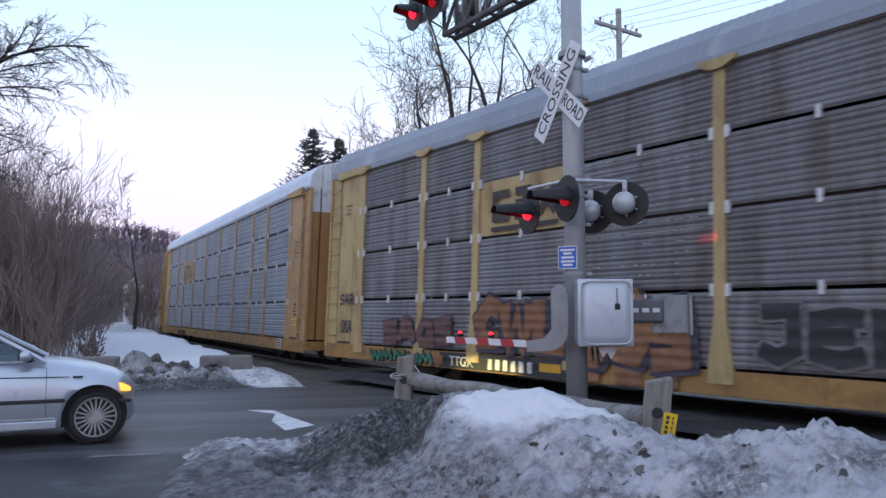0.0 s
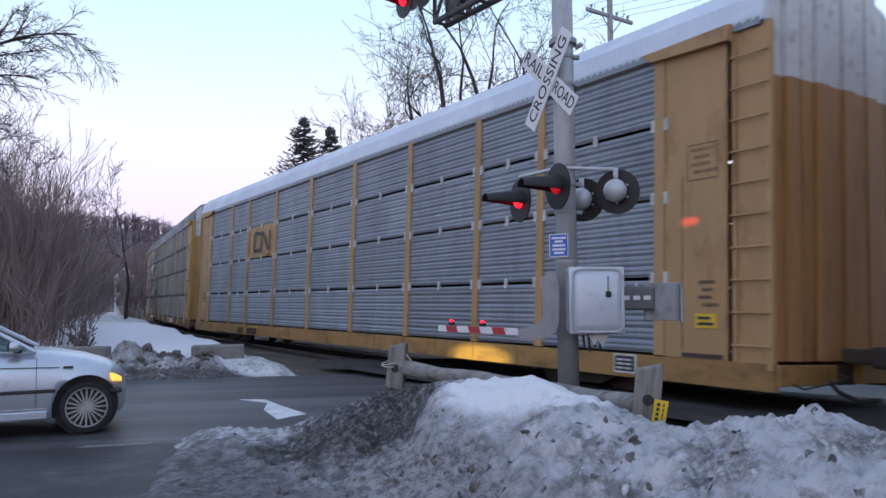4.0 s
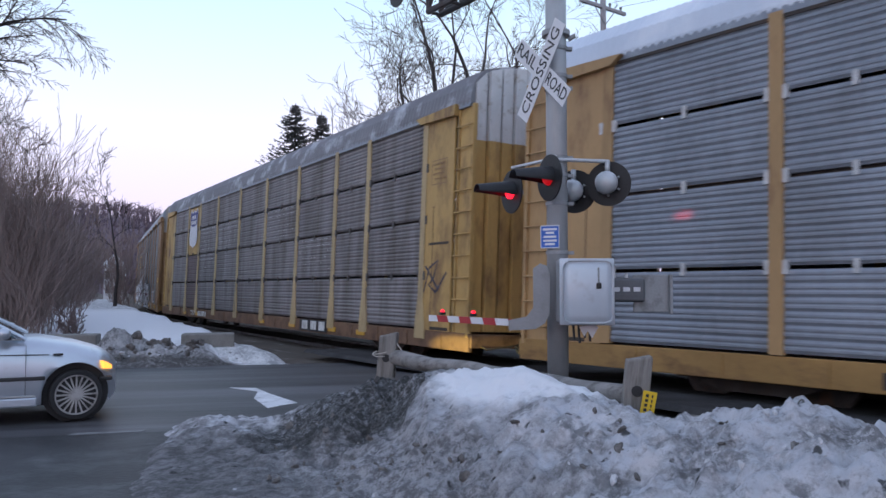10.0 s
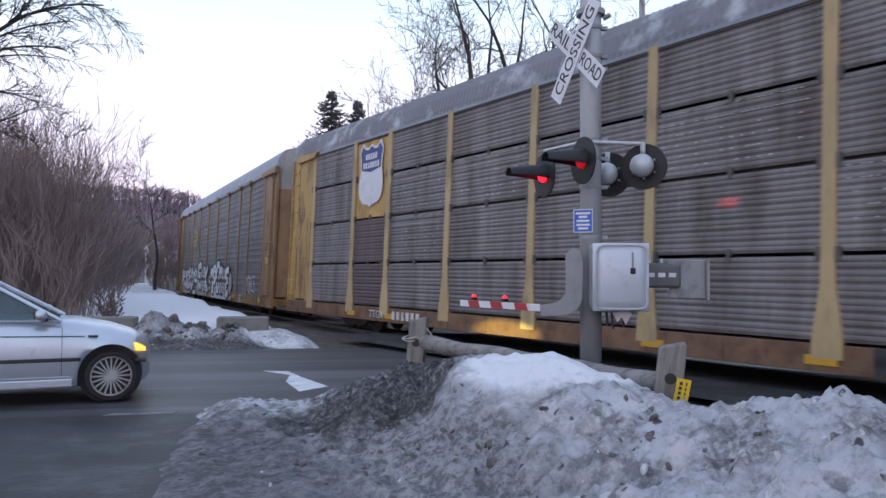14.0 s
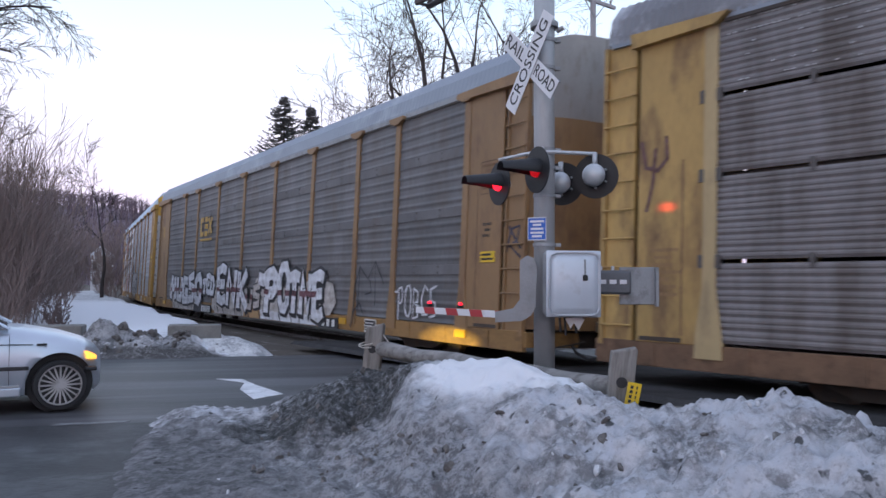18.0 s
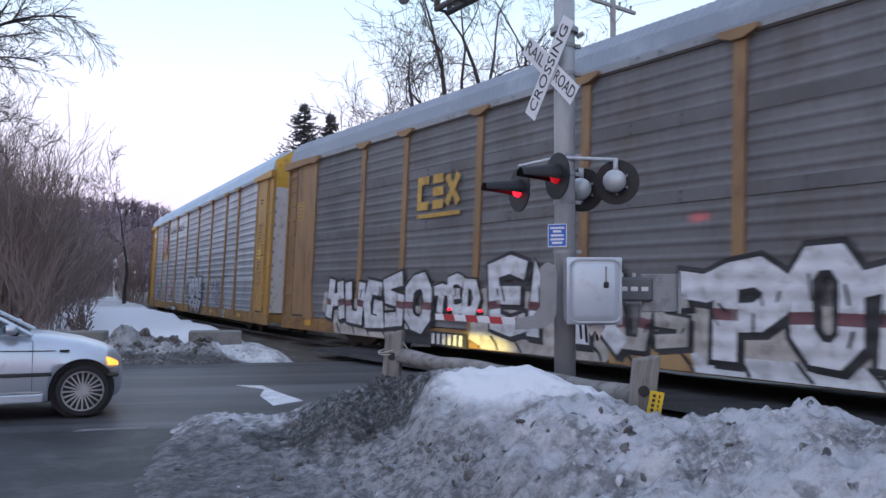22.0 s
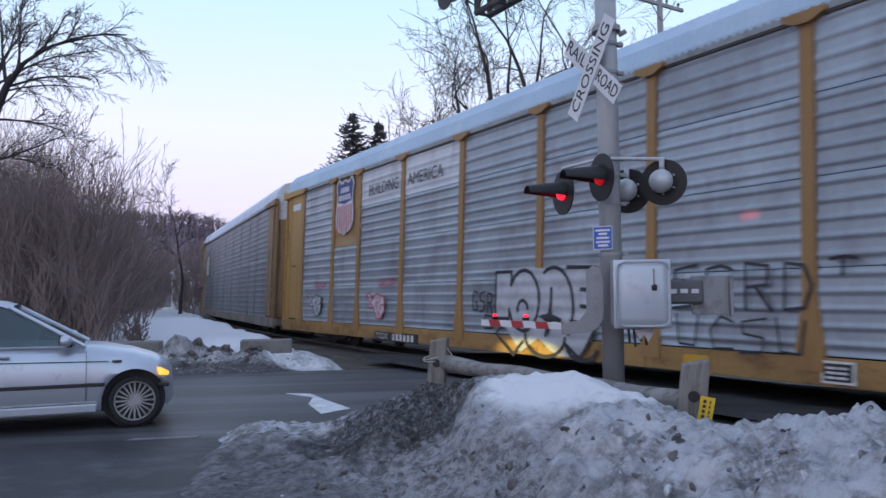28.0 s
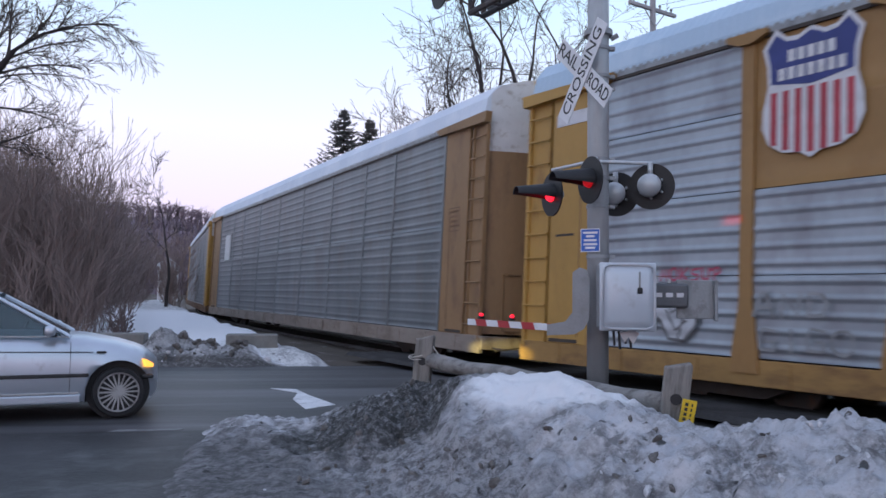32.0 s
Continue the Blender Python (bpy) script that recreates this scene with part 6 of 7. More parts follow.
def path_points(pts, w, grow_=0.0):
    """Both edges of a band of width w that follows pts, with mitred corners."""
    n = len(pts)
    closed = n > 2 and math.hypot(pts[0][0] - pts[-1][0], pts[0][1] - pts[-1][1]) < 1e-6
    lo, hi = [], []
    for i, p in enumerate(pts):
        a = pts[i - 1] if i else (pts[-2] if closed else None)
        b = pts[i + 1] if i < n - 1 else (pts[1] if closed else None)
        dirs = []
        for q, r in ((a, p), (p, b)):
            if q and r:
                ln = math.hypot(r[0] - q[0], r[1] - q[1]) or 1
                dirs.append(((r[0] - q[0]) / ln, (r[1] - q[1]) / ln))
        d = (sum(v[0] for v in dirs), sum(v[1] for v in dirs))
        ln = math.hypot(*d) or 1
        d = (d[0] / ln, d[1] / ln)
        k = 1 / max(0.80, abs(d[0] * dirs[0][0] + d[1] * dirs[0][1]))
        nx, nz = -d[1] * k * w / 2, d[0] * k * w / 2
        ex = 0.0
        if not closed and i in (0, n - 1):
            ex = grow_ * (-1 if i == 0 else 1)
        lo.append((p[0] + d[0] * ex - nx, p[1] + d[1] * ex - nz))
        hi.append((p[0] + d[0] * ex + nx, p[1] + d[1] * ex + nz))
    return lo, hi


def band(bm, pts, w, y, grow_=0.0):
    lo, hi = path_points(pts, w, grow_)
    a = [bm.verts.new((p[0], y, p[1])) for p in lo]
    b = [bm.verts.new((p[0], y, p[1])) for p in hi]
    for i in range(len(pts) - 1):
        f = bm.faces.new((a[i], a[i + 1], b[i + 1], b[i]))
        f.normal_update()
        if f.normal.y > 0:
            f.normal_flip()


# strokes of sprayed letters in a unit square
GLYPHS = {
    "H": [[(.05, 0), (.2, 1)], [(.95, .02), (.78, .95)], [(.15, .48), (.85, .52)]],
    "U": [[(.05, 1), (.18, .12), (.8, .08), (.95, .95)]],
    "G": [[(.95, .9), (.3, 1), (.08, .55), (.2, .06), (.9, .05), (.85, .45), (.5, .45)]],
    "S": [[(.95, .98), (.12, .88), (.18, .55), (.85, .46), (.82, .08), (.05, .02)]],
    "O": [[(.32, .97), (.08, .8), (.06, .25), (.3, .04), (.7, .0), (.94, .2), (.96, .78), (.72, .99), (.32, .97)]],
    "T": [[(-.05, .88), (.5, .98), (1.05, .88)], [(.5, .9), (.45, 0)]],
    "E": [[(1.0, .88), (.6, .97), (.08, .9), (.14, .08), (.6, .0), (1, .1)], [(.15, .5), (.85, .52)]],
    "D": [[(.12, .04), (.15, .96), (.7, .9), (.92, .5), (.7, .08), (.12, .04)]],
    "N": [[(.05, -.05), (.14, 1), (.82, .05), (.92, 1.05)]],
    "K": [[(.1, -.05), (.14, 1.02)], [(.95, 1.02), (.28, .5), (1, -.05)]],
    "P": [[(.30, -.05), (.34, .82)], [(-.28, .86), (.1, .84), (.42, .98), (.75, 1.0), (.95, .84), (.92, .62), (.7, .48), (.38, .48)]],
    "J": [[(.2, .97), (.85, .97), (.8, .2), (.45, .02), (.1, .2)]],
    "R": [[(.12, 0), (.12, .96), (.85, .88), (.8, .5), (.15, .46)], [(.45, .46), (.95, -.02)]],
    "A": [[(.02, 0), (.4, .98), (.62, .98), (.98, 0)], [(.25, .36), (.8, .36)]],
    "B": [[(.12, .02), (.14, .98), (.8, .85), (.75, .55), (.2, .5), (.9, .42), (.85, .08), (.12, .02)]],
    "W": [[(.0, 1), (.22, .02), (.5, .8), (.78, .02), (1, 1)]],
    "C": [[(.95, .85), (.5, 1), (.1, .6), (.25, .08), (.95, .1)]],
    "M": [[(.02, 0), (.2, .98), (.5, .3), (.8, .98), (.98, 0)]],
    "I": [[(.5, 1), (.5, 0)]],
}


def sprayed(car, label, word, a0, a1, h0, h1, fill, edge, seed=1, weight=0.2, rim=0.09, shade=None, shadow=(0.07, -0.06), slashes=2, wild=0.07):
    """A sprayed word: fat crowded strokes with dark edges, a cast edge to one side and a band of a second colour."""
    rng = random.Random(seed)
    edge_bm, fill_bm, cut_bm, in_bm = bmesh.new(), bmesh.new(), bmesh.new(), bmesh.new()
    step, tall = (a1 - a0) / len(word), h1 - h0
    w = weight * min(tall, step * 1.5)
    k = 0
    for i, c in enumerate(word):
        x0 = a0 + step * (i + 0.07) + rng.uniform(-wild, wild) * step
        z0, zt = h0 + w * 0.4 + rng.uniform(-wild, wild) * tall, tall * rng.uniform(0.86, 1.02) - w * 0.8
        lean = rng.uniform(-0.08, 0.08)
        for s_ in GLYPHS[c]:
            pts = [(x0 + step * 0.86 * (x + lean * z + rng.uniform(-0.03, 0.03)), z0 + zt * (z + rng.uniform(-0.025, 0.025))) for x, z in s_]
            if s_[0] == s_[-1]:
                pts[-1] = pts[0]
            if shadow:
                band(edge_bm, [(x + shadow[0], z + shadow[1]) for x, z in pts], w + rim, PAINT_Y - 0.0005 * k, rim * 0.8)
            band(edge_bm, pts, w + 2 * rim, PAINT_Y - 0.0005 * k - 0.0002, rim)
            band(fill_bm, pts, w, PAINT_Y - 0.016 - 0.0005 * k)
            if shade:
                zb0, zb1 = h0 + tall * 0.38, h0 + tall * 0.38 + 0.16
                for (xa, za), (xb, zb) in zip(pts, pts[1:]):
                    if abs(zb - za) > 0.3 * tall and min(za, zb) < zb0 and max(za, zb) > zb1:
                        at = lambda z: (xa + (xb - xa) * (z - za) / (zb - za), z)
                        band(in_bm, [at(zb0), at(zb1)], w * 1.02, PAINT_Y - 0.0165 - 0.0005 * k)
            k += 1
        for _ in range(slashes):
            x, z = x0 + step * rng.uniform(0.1, 0.8), z0 + zt * rng.uniform(0.1, 0.75)
            band(cut_bm, [(x, z), (x + step * rng.uniform(-0.12, 0.12), z + zt * rng.uniform(0.1, 0.28))], rim * rng.uniform(0.3, 0.6), PAINT_Y - 0.034 - 0.0003 * k)
    base = part("painted_tag", edge_bm, edge, car, label)
    base["kind"] = "stuff"
    part("tag_fill", fill_bm, fill, base)["kind"] = "stuff"
    if slashes:
        part("tag_slash", cut_bm, edge, base)["kind"] = "stuff"
    else:
        cut_bm.free()
    if shade:
        part("tag_shading", in_bm, shade, base)["kind"] = "stuff"
    else:
        in_bm.free()


def outline_word(car, label, word, a0, a1, h0, h1, mat, w=0.05, seed=1, wild=0.06):
    """A word in single thin sprayed lines."""
    rng = random.Random(seed)
    bm = bmesh.new()
    step, tall, k = (a1 - a0) / len(word), h1 - h0, 0
    for i, c in enumerate(word):
        x0, z0 = a0 + step * (i + 0.1) + rng.uniform(-wild, wild) * step, h0 + rng.uniform(-wild, wild) * tall
        for s_ in GLYPHS[c]:
            band(bm, [(x0 + step * 0.8 * x, z0 + tall * z) for x, z in s_], w, PAINT_Y - 0.0005 * k, w * 0.3)
            k += 1
    part("painted_tag", bm, mat, car, label)["kind"] = "stuff"


def curve_line(car, name, label, curves, w, mat, y=None):
    """Bent lines of paint on a wagon's side."""
    bm = bmesh.new()
    for k, pts in enumerate(curves):
        band(bm, pts, w, (PAINT_Y if y is None else y) - 0.0006 * k, w * 0.2)
    ob = part(name, bm, mat, car, label)
    ob["kind"] = "stuff"
    return ob


def patch(car, label, pts, mat, y, parent=None):
    bm = bmesh.new()
    flat(bm, pts, y)
    return part("painted_tag", bm, mat, parent or car, label)


def char_bars(car, a0, h, count, step, tall, mat, y=-HALF_W - 0.045, skip=(), label="row of plain bars in place of lettering"):
    """Plain bars, one for each character, along the sill."""
    if tall < 0.1:
        bm = bmesh.new()
        for i in range(count):
            if i not in skip:
                add_box(bm, (a0 + i * step, y, h), (a0 + i * step + step * 0.55, y + 0.02, h + tall))
        part("lettering_bar", bm, mat, car, label)["kind"] = "stuff"
        return
    me = bpy.data.meshes.new("lettering_bar")
    bm = bmesh.new()
    add_box(bm, (0, 0, 0), (step * 0.52, 0.02, tall))
    bm.to_mesh(me), bm.free()
    me.materials.append(mat)
    for i in range(count):
        if i not in skip:
            shared("lettering_bar", me, car, pose(a0 + i * step, y, h), label)


def sill_mark(car, words, a0, h, tall, mat, wide):
    """Stencilled capitals on a sill, from a0 on."""
    o = text_part("lettering", words, tall * 1.38, mat, Matrix.Translation((a0 + wide / 2, -HALF_W - 0.058, h + tall / 2)) @ Matrix.Rotation(math.pi / 2, 4, "X"), car, "stencilled capitals")
    o.data.transform(Matrix.Diagonal((wide / max(o.dimensions.x, 0.1), 1, 1, 1)))


def plate(car, name, a0, a1, h0, h1, mat, y=-HALF_W - 0.043, label=""):
    return box_part(name, (a0, y, h0), (a1, y + 0.03, h1), mat, car, 0.0, label)


def stencil_panel(car, a0, a1, h0, h1):
    """A black data panel in a white frame, with bars for its lines."""
    plate(car, "stencil_panel", a0, a1, h0, h1, M_white_mark, y=-HALF_W - 0.044)
    p = plate(car, "stencil_panel", a0 + 0.035, a1 - 0.035, h0 + 0.03, h1 - 0.03, M_spray_black, y=-HALF_W - 0.049)
    bm = bmesh.new()
    for r in range(3):
        z = h0 + 0.06 + (h1 - h0 - 0.1) * r / 3
        for c in range(2):
            x = a0 + 0.07 + (a1 - a0 - 0.14) * c / 2
            add_box(bm, (x, -HALF_W - 0.053, z), (x + (a1 - a0) * 0.3, -HALF_W - 0.047, z + 0.03))
    part("lettering_bar", bm, M_white_mark, p)["kind"] = "stuff"


def data_block(car, a0, h, rows, mat, wide=0.5, boxed=False):
    """Small stencilled lines on an end plate, as bars, in a frame where there is one."""
    for r in range(rows):
        n = 6 - (r * 2) % 3
        char_bars(car, a0 + (0.06 if r % 2 else 0.0), h - r * 0.105, n, wide / 6.5, 0.05, mat, y=-HALF_W - 0.036)
    if boxed:
        z0, z1, b0, b1 = h - rows * 0.105 + 0.02, h + 0.1, a0 - 0.06, a0 + wide
        curve_line(car, "stencil_frame", "thin stencilled frame", [[(b0, z0), (b1, z0), (b1, z1), (b0, z1), (b0, z0)]], 0.022, mat, y=-HALF_W - 0.034)


def placard(car, a0, a1, h0, h1):
    p = plate(car, "placard", a0, a1, h0, h1, M_yellow_sign, y=-HALF_W - 0.042, label="yellow notice plate")
    bm = bmesh.new()
    for r in range(2):
        z = h0 + (h1 - h0) * (0.2 + 0.4 * r)
        add_box(bm, (a0 + 0.04, -HALF_W - 0.046, z), (a1 - 0.04 - 0.06 * r, -HALF_W - 0.04, z + (h1 - h0) * 0.2))
    part("lettering_bar", bm, M_letter, p)["kind"] = "stuff"


def shield_outline(a, h, w, t):
    right = [(0.0, 0.46), (0.13, 0.41), (0.25, 0.42), (0.36, 0.50), (0.50, 0.36), (0.45, 0.22), (0.44, 0.06), (0.49, -0.10), (0.50, -0.24), (0.43, -0.37), (0.28, -0.44), (0.10, -0.455), (0.0, -0.50)]
    return [(a + x * w, h + z * t) for x, z in right] + [(a - x * w, h + z * t) for x, z in right[-2:0:-1]]


def shield(car, a, h, w, t, striped):
    y = -HALF_W - 0.05
    bm = bmesh.new()
    flat(bm, shield_outline(a, h, w, t), y)
    base = part("emblem", bm, M_shield_white, car, "shield emblem in blue, white and red" if striped else "shield emblem in blue and white")
    bm = bmesh.new()
    top = [(0.0, 0.425), (0.14, 0.375), (0.25, 0.385), (0.355, 0.45), (0.45, 0.35), (0.41, 0.22), (0.405, 0.08), (0.0, 0.03)]
    flat(bm, [(a + x * w, h + z * t) for x, z in top] + [(a - x * w, h + z * t) for x, z in top[-2:0:-1]], y - 0.004)
    part("blue_field", bm, M_shield_blue, base)
    for row, n in ((0.27, 5), (0.14, 7)):
        for k in range(n):
            bm = bmesh.new()
            x = a + (k - (n - 1) / 2) * w * 0.098
            flat(bm, [(x - w * 0.036, h + (row - 0.045) * t), (x + w * 0.036, h + (row - 0.045) * t), (x + w * 0.036, h + (row + 0.045) * t), (x - w * 0.036, h + (row + 0.045) * t)], y - 0.008)
            part("lettering_bar", bm, M_shield_white, base)
    if striped:
        for k in range(7):
            x = (k - 3) * 0.125
            low = -0.46 + 0.10 * (abs(x) / 0.42) ** 2
            bm = bmesh.new()
            flat(bm, [(a + (x - 0.034) * w, h + 0.015 * t), (a + (x + 0.034) * w, h + 0.015 * t), (a + (x + 0.034) * w, h + low * t), (a + (x - 0.034) * w, h + low * t)], y - 0.004)
            part("red_stripe", bm, M_shield_red, base)


def block_emblem(car, a0, a1, h0, h1, mat, y, label):
    """Three chunky open shapes over a bar."""
    step, t = (a1 - a0) / 3, h1 - h0
    w = 0.26 * t
    shapes = ([[(.86, .88), (.12, .88), (.12, .12), (.86, .12)]], [[(.1, .88), (.9, .88)], [(.1, .5), (.9, .5)], [(.1, .12), (.9, .12)]], [[(.08, .92), (.5, .5), (.9, .92)], [(.08, .08), (.5, .5), (.9, .08)]])
    for k, lines in enumerate(shapes):
        bm = bmesh.new()
        for j, pts in enumerate(lines):
            band(bm, [(a0 + step * (k + 0.03 + 0.92 * x), h0 + t * z) for x, z in pts], w, y - 0.0008 * j)
        part("emblem", bm, mat, car, label)["kind"] = "stuff"
    bm = bmesh.new()
    band(bm, [(a0, h0 - 0.14), (a1, h0 - 0.14)], 0.09, y)
    part("emblem", bm, mat, car, label)


wag = [c for c, _ in CARS]
# first wagon: three-block emblem on its yellow panel, tags along the foot
block_emblem(wag[0], -6.8, -4.85, 3.30, 3.92, M_logo_dark, -HALF_W - 0.05, "dark block emblem")
plate(wag[0], "number_panel", -8.5, -4.55, 0.38, 0.70, M_spray_black, y=-HALF_W - 0.041, label="black panel behind the lettering")
sill_mark(wag[0], "TTGX", -8.1, 0.42, 0.2, M_white_mark, 0.82)
char_bars(wag[0], -6.8, 0.42, 6, 0.235, 0.2, M_white_mark, y=-HALF_W - 0.052)
plate(wag[0], "reflector_patch", -5.3, -4.75, 0.47, 0.62, M_reflector, y=-HALF_W - 0.046)
sprayed(wag[0], "faded dark red tag", "SAGS", -10.9, -7.9, 0.78, 1.42, M_spray_brown, M_spray_violet, 3, 0.3, 0.035, None, None, 1)
sprayed(wag[0], "faded orange tag with dull violet edges", "CWUOOS", -7.2, -1.9, 0.70, 1.90, M_spray_orange, M_spray_violet, 8, 0.30, 0.06, None, (0.1, -0.05), 2)
for a, b in ((-4.4, -3.8), (-3.5, -2.9), (-2.7, -2.2)):
    patch(wag[0], "orange paint run over the sill", [(a, 0.74), (b, 0.74), (b - 0.02, 0.38), (a + 0.05, 0.38)], M_spray_orange, -HALF_W - 0.06)
sprayed(wag[0], "black tag with grey edges", "JERKS", -0.95, 3.0, 0.82, 1.66, M_spray_black, M_spray_grey, 12, 0.26, 0.05, None, None, 0)
sprayed(wag[0], "green tag on the sill", "WMNUM", -11.5, -8.7, 0.39, 0.68, M_spray_green, M_spray_black, 15, 0.34, 0.03, None, None, 0)
plate(wag[0], "reflector_patch", -8.9, -8.35, 0.45, 0.62, M_spray_orange, y=-HALF_W - 0.062)
outline_word(wag[0], "black scrawl on the end plate", "SAR", -13.2, -12.4, 1.75, 2.0, M_spray_violet, 0.05, 4)
outline_word(wag[0], "black scrawl on the end plate", "OKA", -13.1, -12.5, 1.02, 1.3, M_spray_violet, 0.045, 5)
data_block(wag[0], -13.1, 4.3, 3, M_sill_rust, 0.4)
# second wagon: dark worm-like emblem on its orange panel
worm = [(-5.97, 3.86), (-6.46, 3.90), (-6.58, 3.82), (-6.62, 3.38), (-6.54, 3.28), (-5.99, 3.29), (-5.91, 3.37), (-5.86, 3.80), (-5.79, 3.88), (-5.70, 3.84), (-5.22, 3.34), (-5.13, 3.30), (-5.06, 3.38), (-5.03, 3.90)]
curve_line(wag[1], "emblem", "dark winding line emblem", [worm], 0.115, M_logo_dark, -HALF_W - 0.05)
plate(wag[1], "emblem", -5.45, -5.0, 3.10, 3.15, M_tan_brown, label="small dull bar under the emblem")
char_bars(wag[1], -8.05, 0.41, 3, 0.2, 0.2, M_logo_dark)
char_bars(wag[1], -7.0, 0.41, 6, 0.175, 0.2, M_logo_dark)
stencil_panel(wag[1], 11.25, 11.72, 0.42, 0.71)
data_block(wag[1], 12.76, 3.62, 4, M_sill_rust, 0.46, True)
data_block(wag[1], 12.9, 1.75, 4, M_letter, 0.3)
placard(wag[1], 12.84, 13.2, 1.14, 1.34)
data_block(wag[1], -13.0, 1.85, 3, M_letter, 0.4)
placard(wag[1], -13.1, -12.62, 1.28, 1.48)
# third wagon: shield on its yellow panel
shield(wag[2], -8.34, 4.20, 1.40, 1.76, False)
plate(wag[2], "number_panel", 5.1, 7.1, 0.40, 0.71, M_spray_black, y=-HALF_W - 0.04, label="black panel behind the lettering")
for x in (5.3, 5.95, 6.55):
    plate(wag[2], "lettering_bar", x, x + 0.42, 0.44, 0.68, M_white_mark, y=-HALF_W - 0.045, label="row of plain bars in place of lettering")
sill_mark(wag[2], "TTGX", -8.08, 0.43, 0.2, M_white_mark, 0.8)
char_bars(wag[2], -6.86, 0.44, 6, 0.235, 0.2, M_white_mark)
for a in (-9.44, -7.25, 1.4, 4.2, 7.23, 9.0):
    plate(wag[2], "reflector_patch", a, a + 0.45, 0.45, 0.57, M_reflector)
curve_line(wag[2], "painted_tag", "dull brown scrawl on the end plate", [[(12.3, 1.5), (12.5, 2.0), (12.85, 2.15), (12.7, 1.8), (12.5, 1.65), (12.8, 1.5), (13.2, 1.9)], [(12.35, 2.05), (12.9, 1.55)]], 0.05, M_spray_violet, -HALF_W - 0.036)
curve_line(wag[2], "painted_tag", "dull brown trident mark on the yellow end plate", [[(-13.30, 3.62), (-13.22, 3.24), (-13.02, 3.18), (-12.86, 3.34), (-12.88, 3.66)], [(-13.06, 3.5), (-13.10, 3.0), (-13.2, 2.6)]], 0.06, M_spray_brown, -HALF_W - 0.036)
data_block(wag[2], -13.1, 2.0, 7, M_tan_brown, 0.5)
data_block(wag[2], 12.55, 4.15, 4, M_tan_brown, 0.55, True)
plate(wag[2], "plate_slot", 12.45, 13.25, 2.48, 2.53, M_steel_dark, y=-HALF_W - 0.036)
# fourth wagon: long white tags, gold block emblem
block_emblem(wag[3], -6.72, -5.08, 3.28, 4.02, M_logo_gold, PAINT_Y, "gold block emblem")
for a, b, z0, z1 in ((-11.3, -10.4, 0.85, 1.5), (-4.6, -3.3, 0.45, 1.6), (4.2, 6.2, 0.62, 1.62), (0.1, 1.0, 0.5, 1.7)):
    patch(wag[3], "patch of old pale overpaint", [(a, z0 + 0.1), (a + 0.3, z0), (b - 0.1, z0 + 0.06), (b + 0.25, (z0 + z1) / 2 - 0.1), (b, z1 - 0.12), ((a + b) / 2, z1), (a + 0.1, z1 - 0.1)], M_spray_pale, PAINT_Y + 0.006)
for a, b, mat in ((-10.6, -7.15, M_spray_pale), (-4.3, -0.9, M_spray_pale), (-0.9, 0.75, M_yel_tan), (0.75, 5.3, M_spray_white)):
    patch(wag[3], "overspray along the sill", [(a, 0.66), (b, 0.66), (b + 0.12, 0.5), (b, 0.38), (a + 0.1, 0.38)], mat, PAINT_Y + 0.004)
curve_line(wag[3], "painted_tag", "black strokes running down the sill", [[(a, 0.64), (a + 0.10 + 0.03 * (k % 3), 0.52), (a + 0.22, 0.40)] for k, a in enumerate((-10.4, -9.6, -8.9, -8.1, -7.5, -3.9, -3.2, -1.9, -1.2, -0.5, 0.6, 1.5, 2.4, 3.3, 3.9, 5.1))], 0.05, M_spray_black, PAINT_Y - 0.002)
for a, b, top in ((-3.85, -0.9, 1.55), (0.95, 5.2, 1.45), (-10.8, -6.2, 1.3)):
    patch(wag[3], "white ground under the tags", [(a, 0.64), (b, 0.64), (b + 0.15, 1.0), (b, top - 0.2), ((a + 3 * b) / 4, top), ((a + b) / 2, top - 0.12), ((3 * a + b) / 4, top), (a, top - 0.25)], M_spray_pale, PAINT_Y + 0.003)
sprayed(wag[3], "large white tag with black edges", "HUGSO", -10.9, -6.1, 0.58, 1.92, M_spray_white, M_spray_black, 21, 0.25, 0.065, M_spray_red, slashes=3)
sprayed(wag[3], "small white tag with black edges", "TED", -5.95, -4.3, 0.98, 1.80, M_spray_white, M_spray_black, 22, 0.26, 0.045)
sprayed(wag[3], "large white tag with black edges", "ENK", -3.95, -0.45, 0.60, 2.08, M_spray_white, M_spray_black, 25, 0.235, 0.075, M_spray_red, slashes=4)
sprayed(wag[3], "pale lower tag with black edges", "US", -0.75, 0.75, 0.62, 1.50, M_spray_pale, M_spray_black, 26, 0.24, 0.05, M_spray_red, slashes=2)
sprayed(wag[3], "large white tag with black edges", "P", 0.95, 2.45, 0.56, 2.08, M_spray_white, M_spray_black, 28, 0.26, 0.08, M_spray_red, slashes=5)
sprayed(wag[3], "large white tag with black edges", "OTNE", 2.35, 5.7, 0.56, 2.04, M_spray_white, M_spray_black, 27, 0.25, 0.085, M_spray_red, slashes=5)
curve_line(wag[3], "painted_tag", "thin black outlined tag", [[(7.45, 0.75), (7.5, 1.4), (7.75, 1.92), (8.2, 1.6), (8.55, 2.02), (8.6, 1.0)], [(7.75, 1.92), (7.7, 0.9)], [(8.55, 2.02), (9.0, 1.5)], [(8.1, 1.25), (8.4, 1.3), (8.3, 1.6)], [(7.35, 0.45), (7.5, 0.85), (7.8, 1.05), (8.0, 0.8)]], 0.04, M_spray_black)
outline_word(wag[3], "thin white scrawl", "POBCS", 9.62, 11.35, 0.80, 1.46, M_spray_white, 0.045, 31)
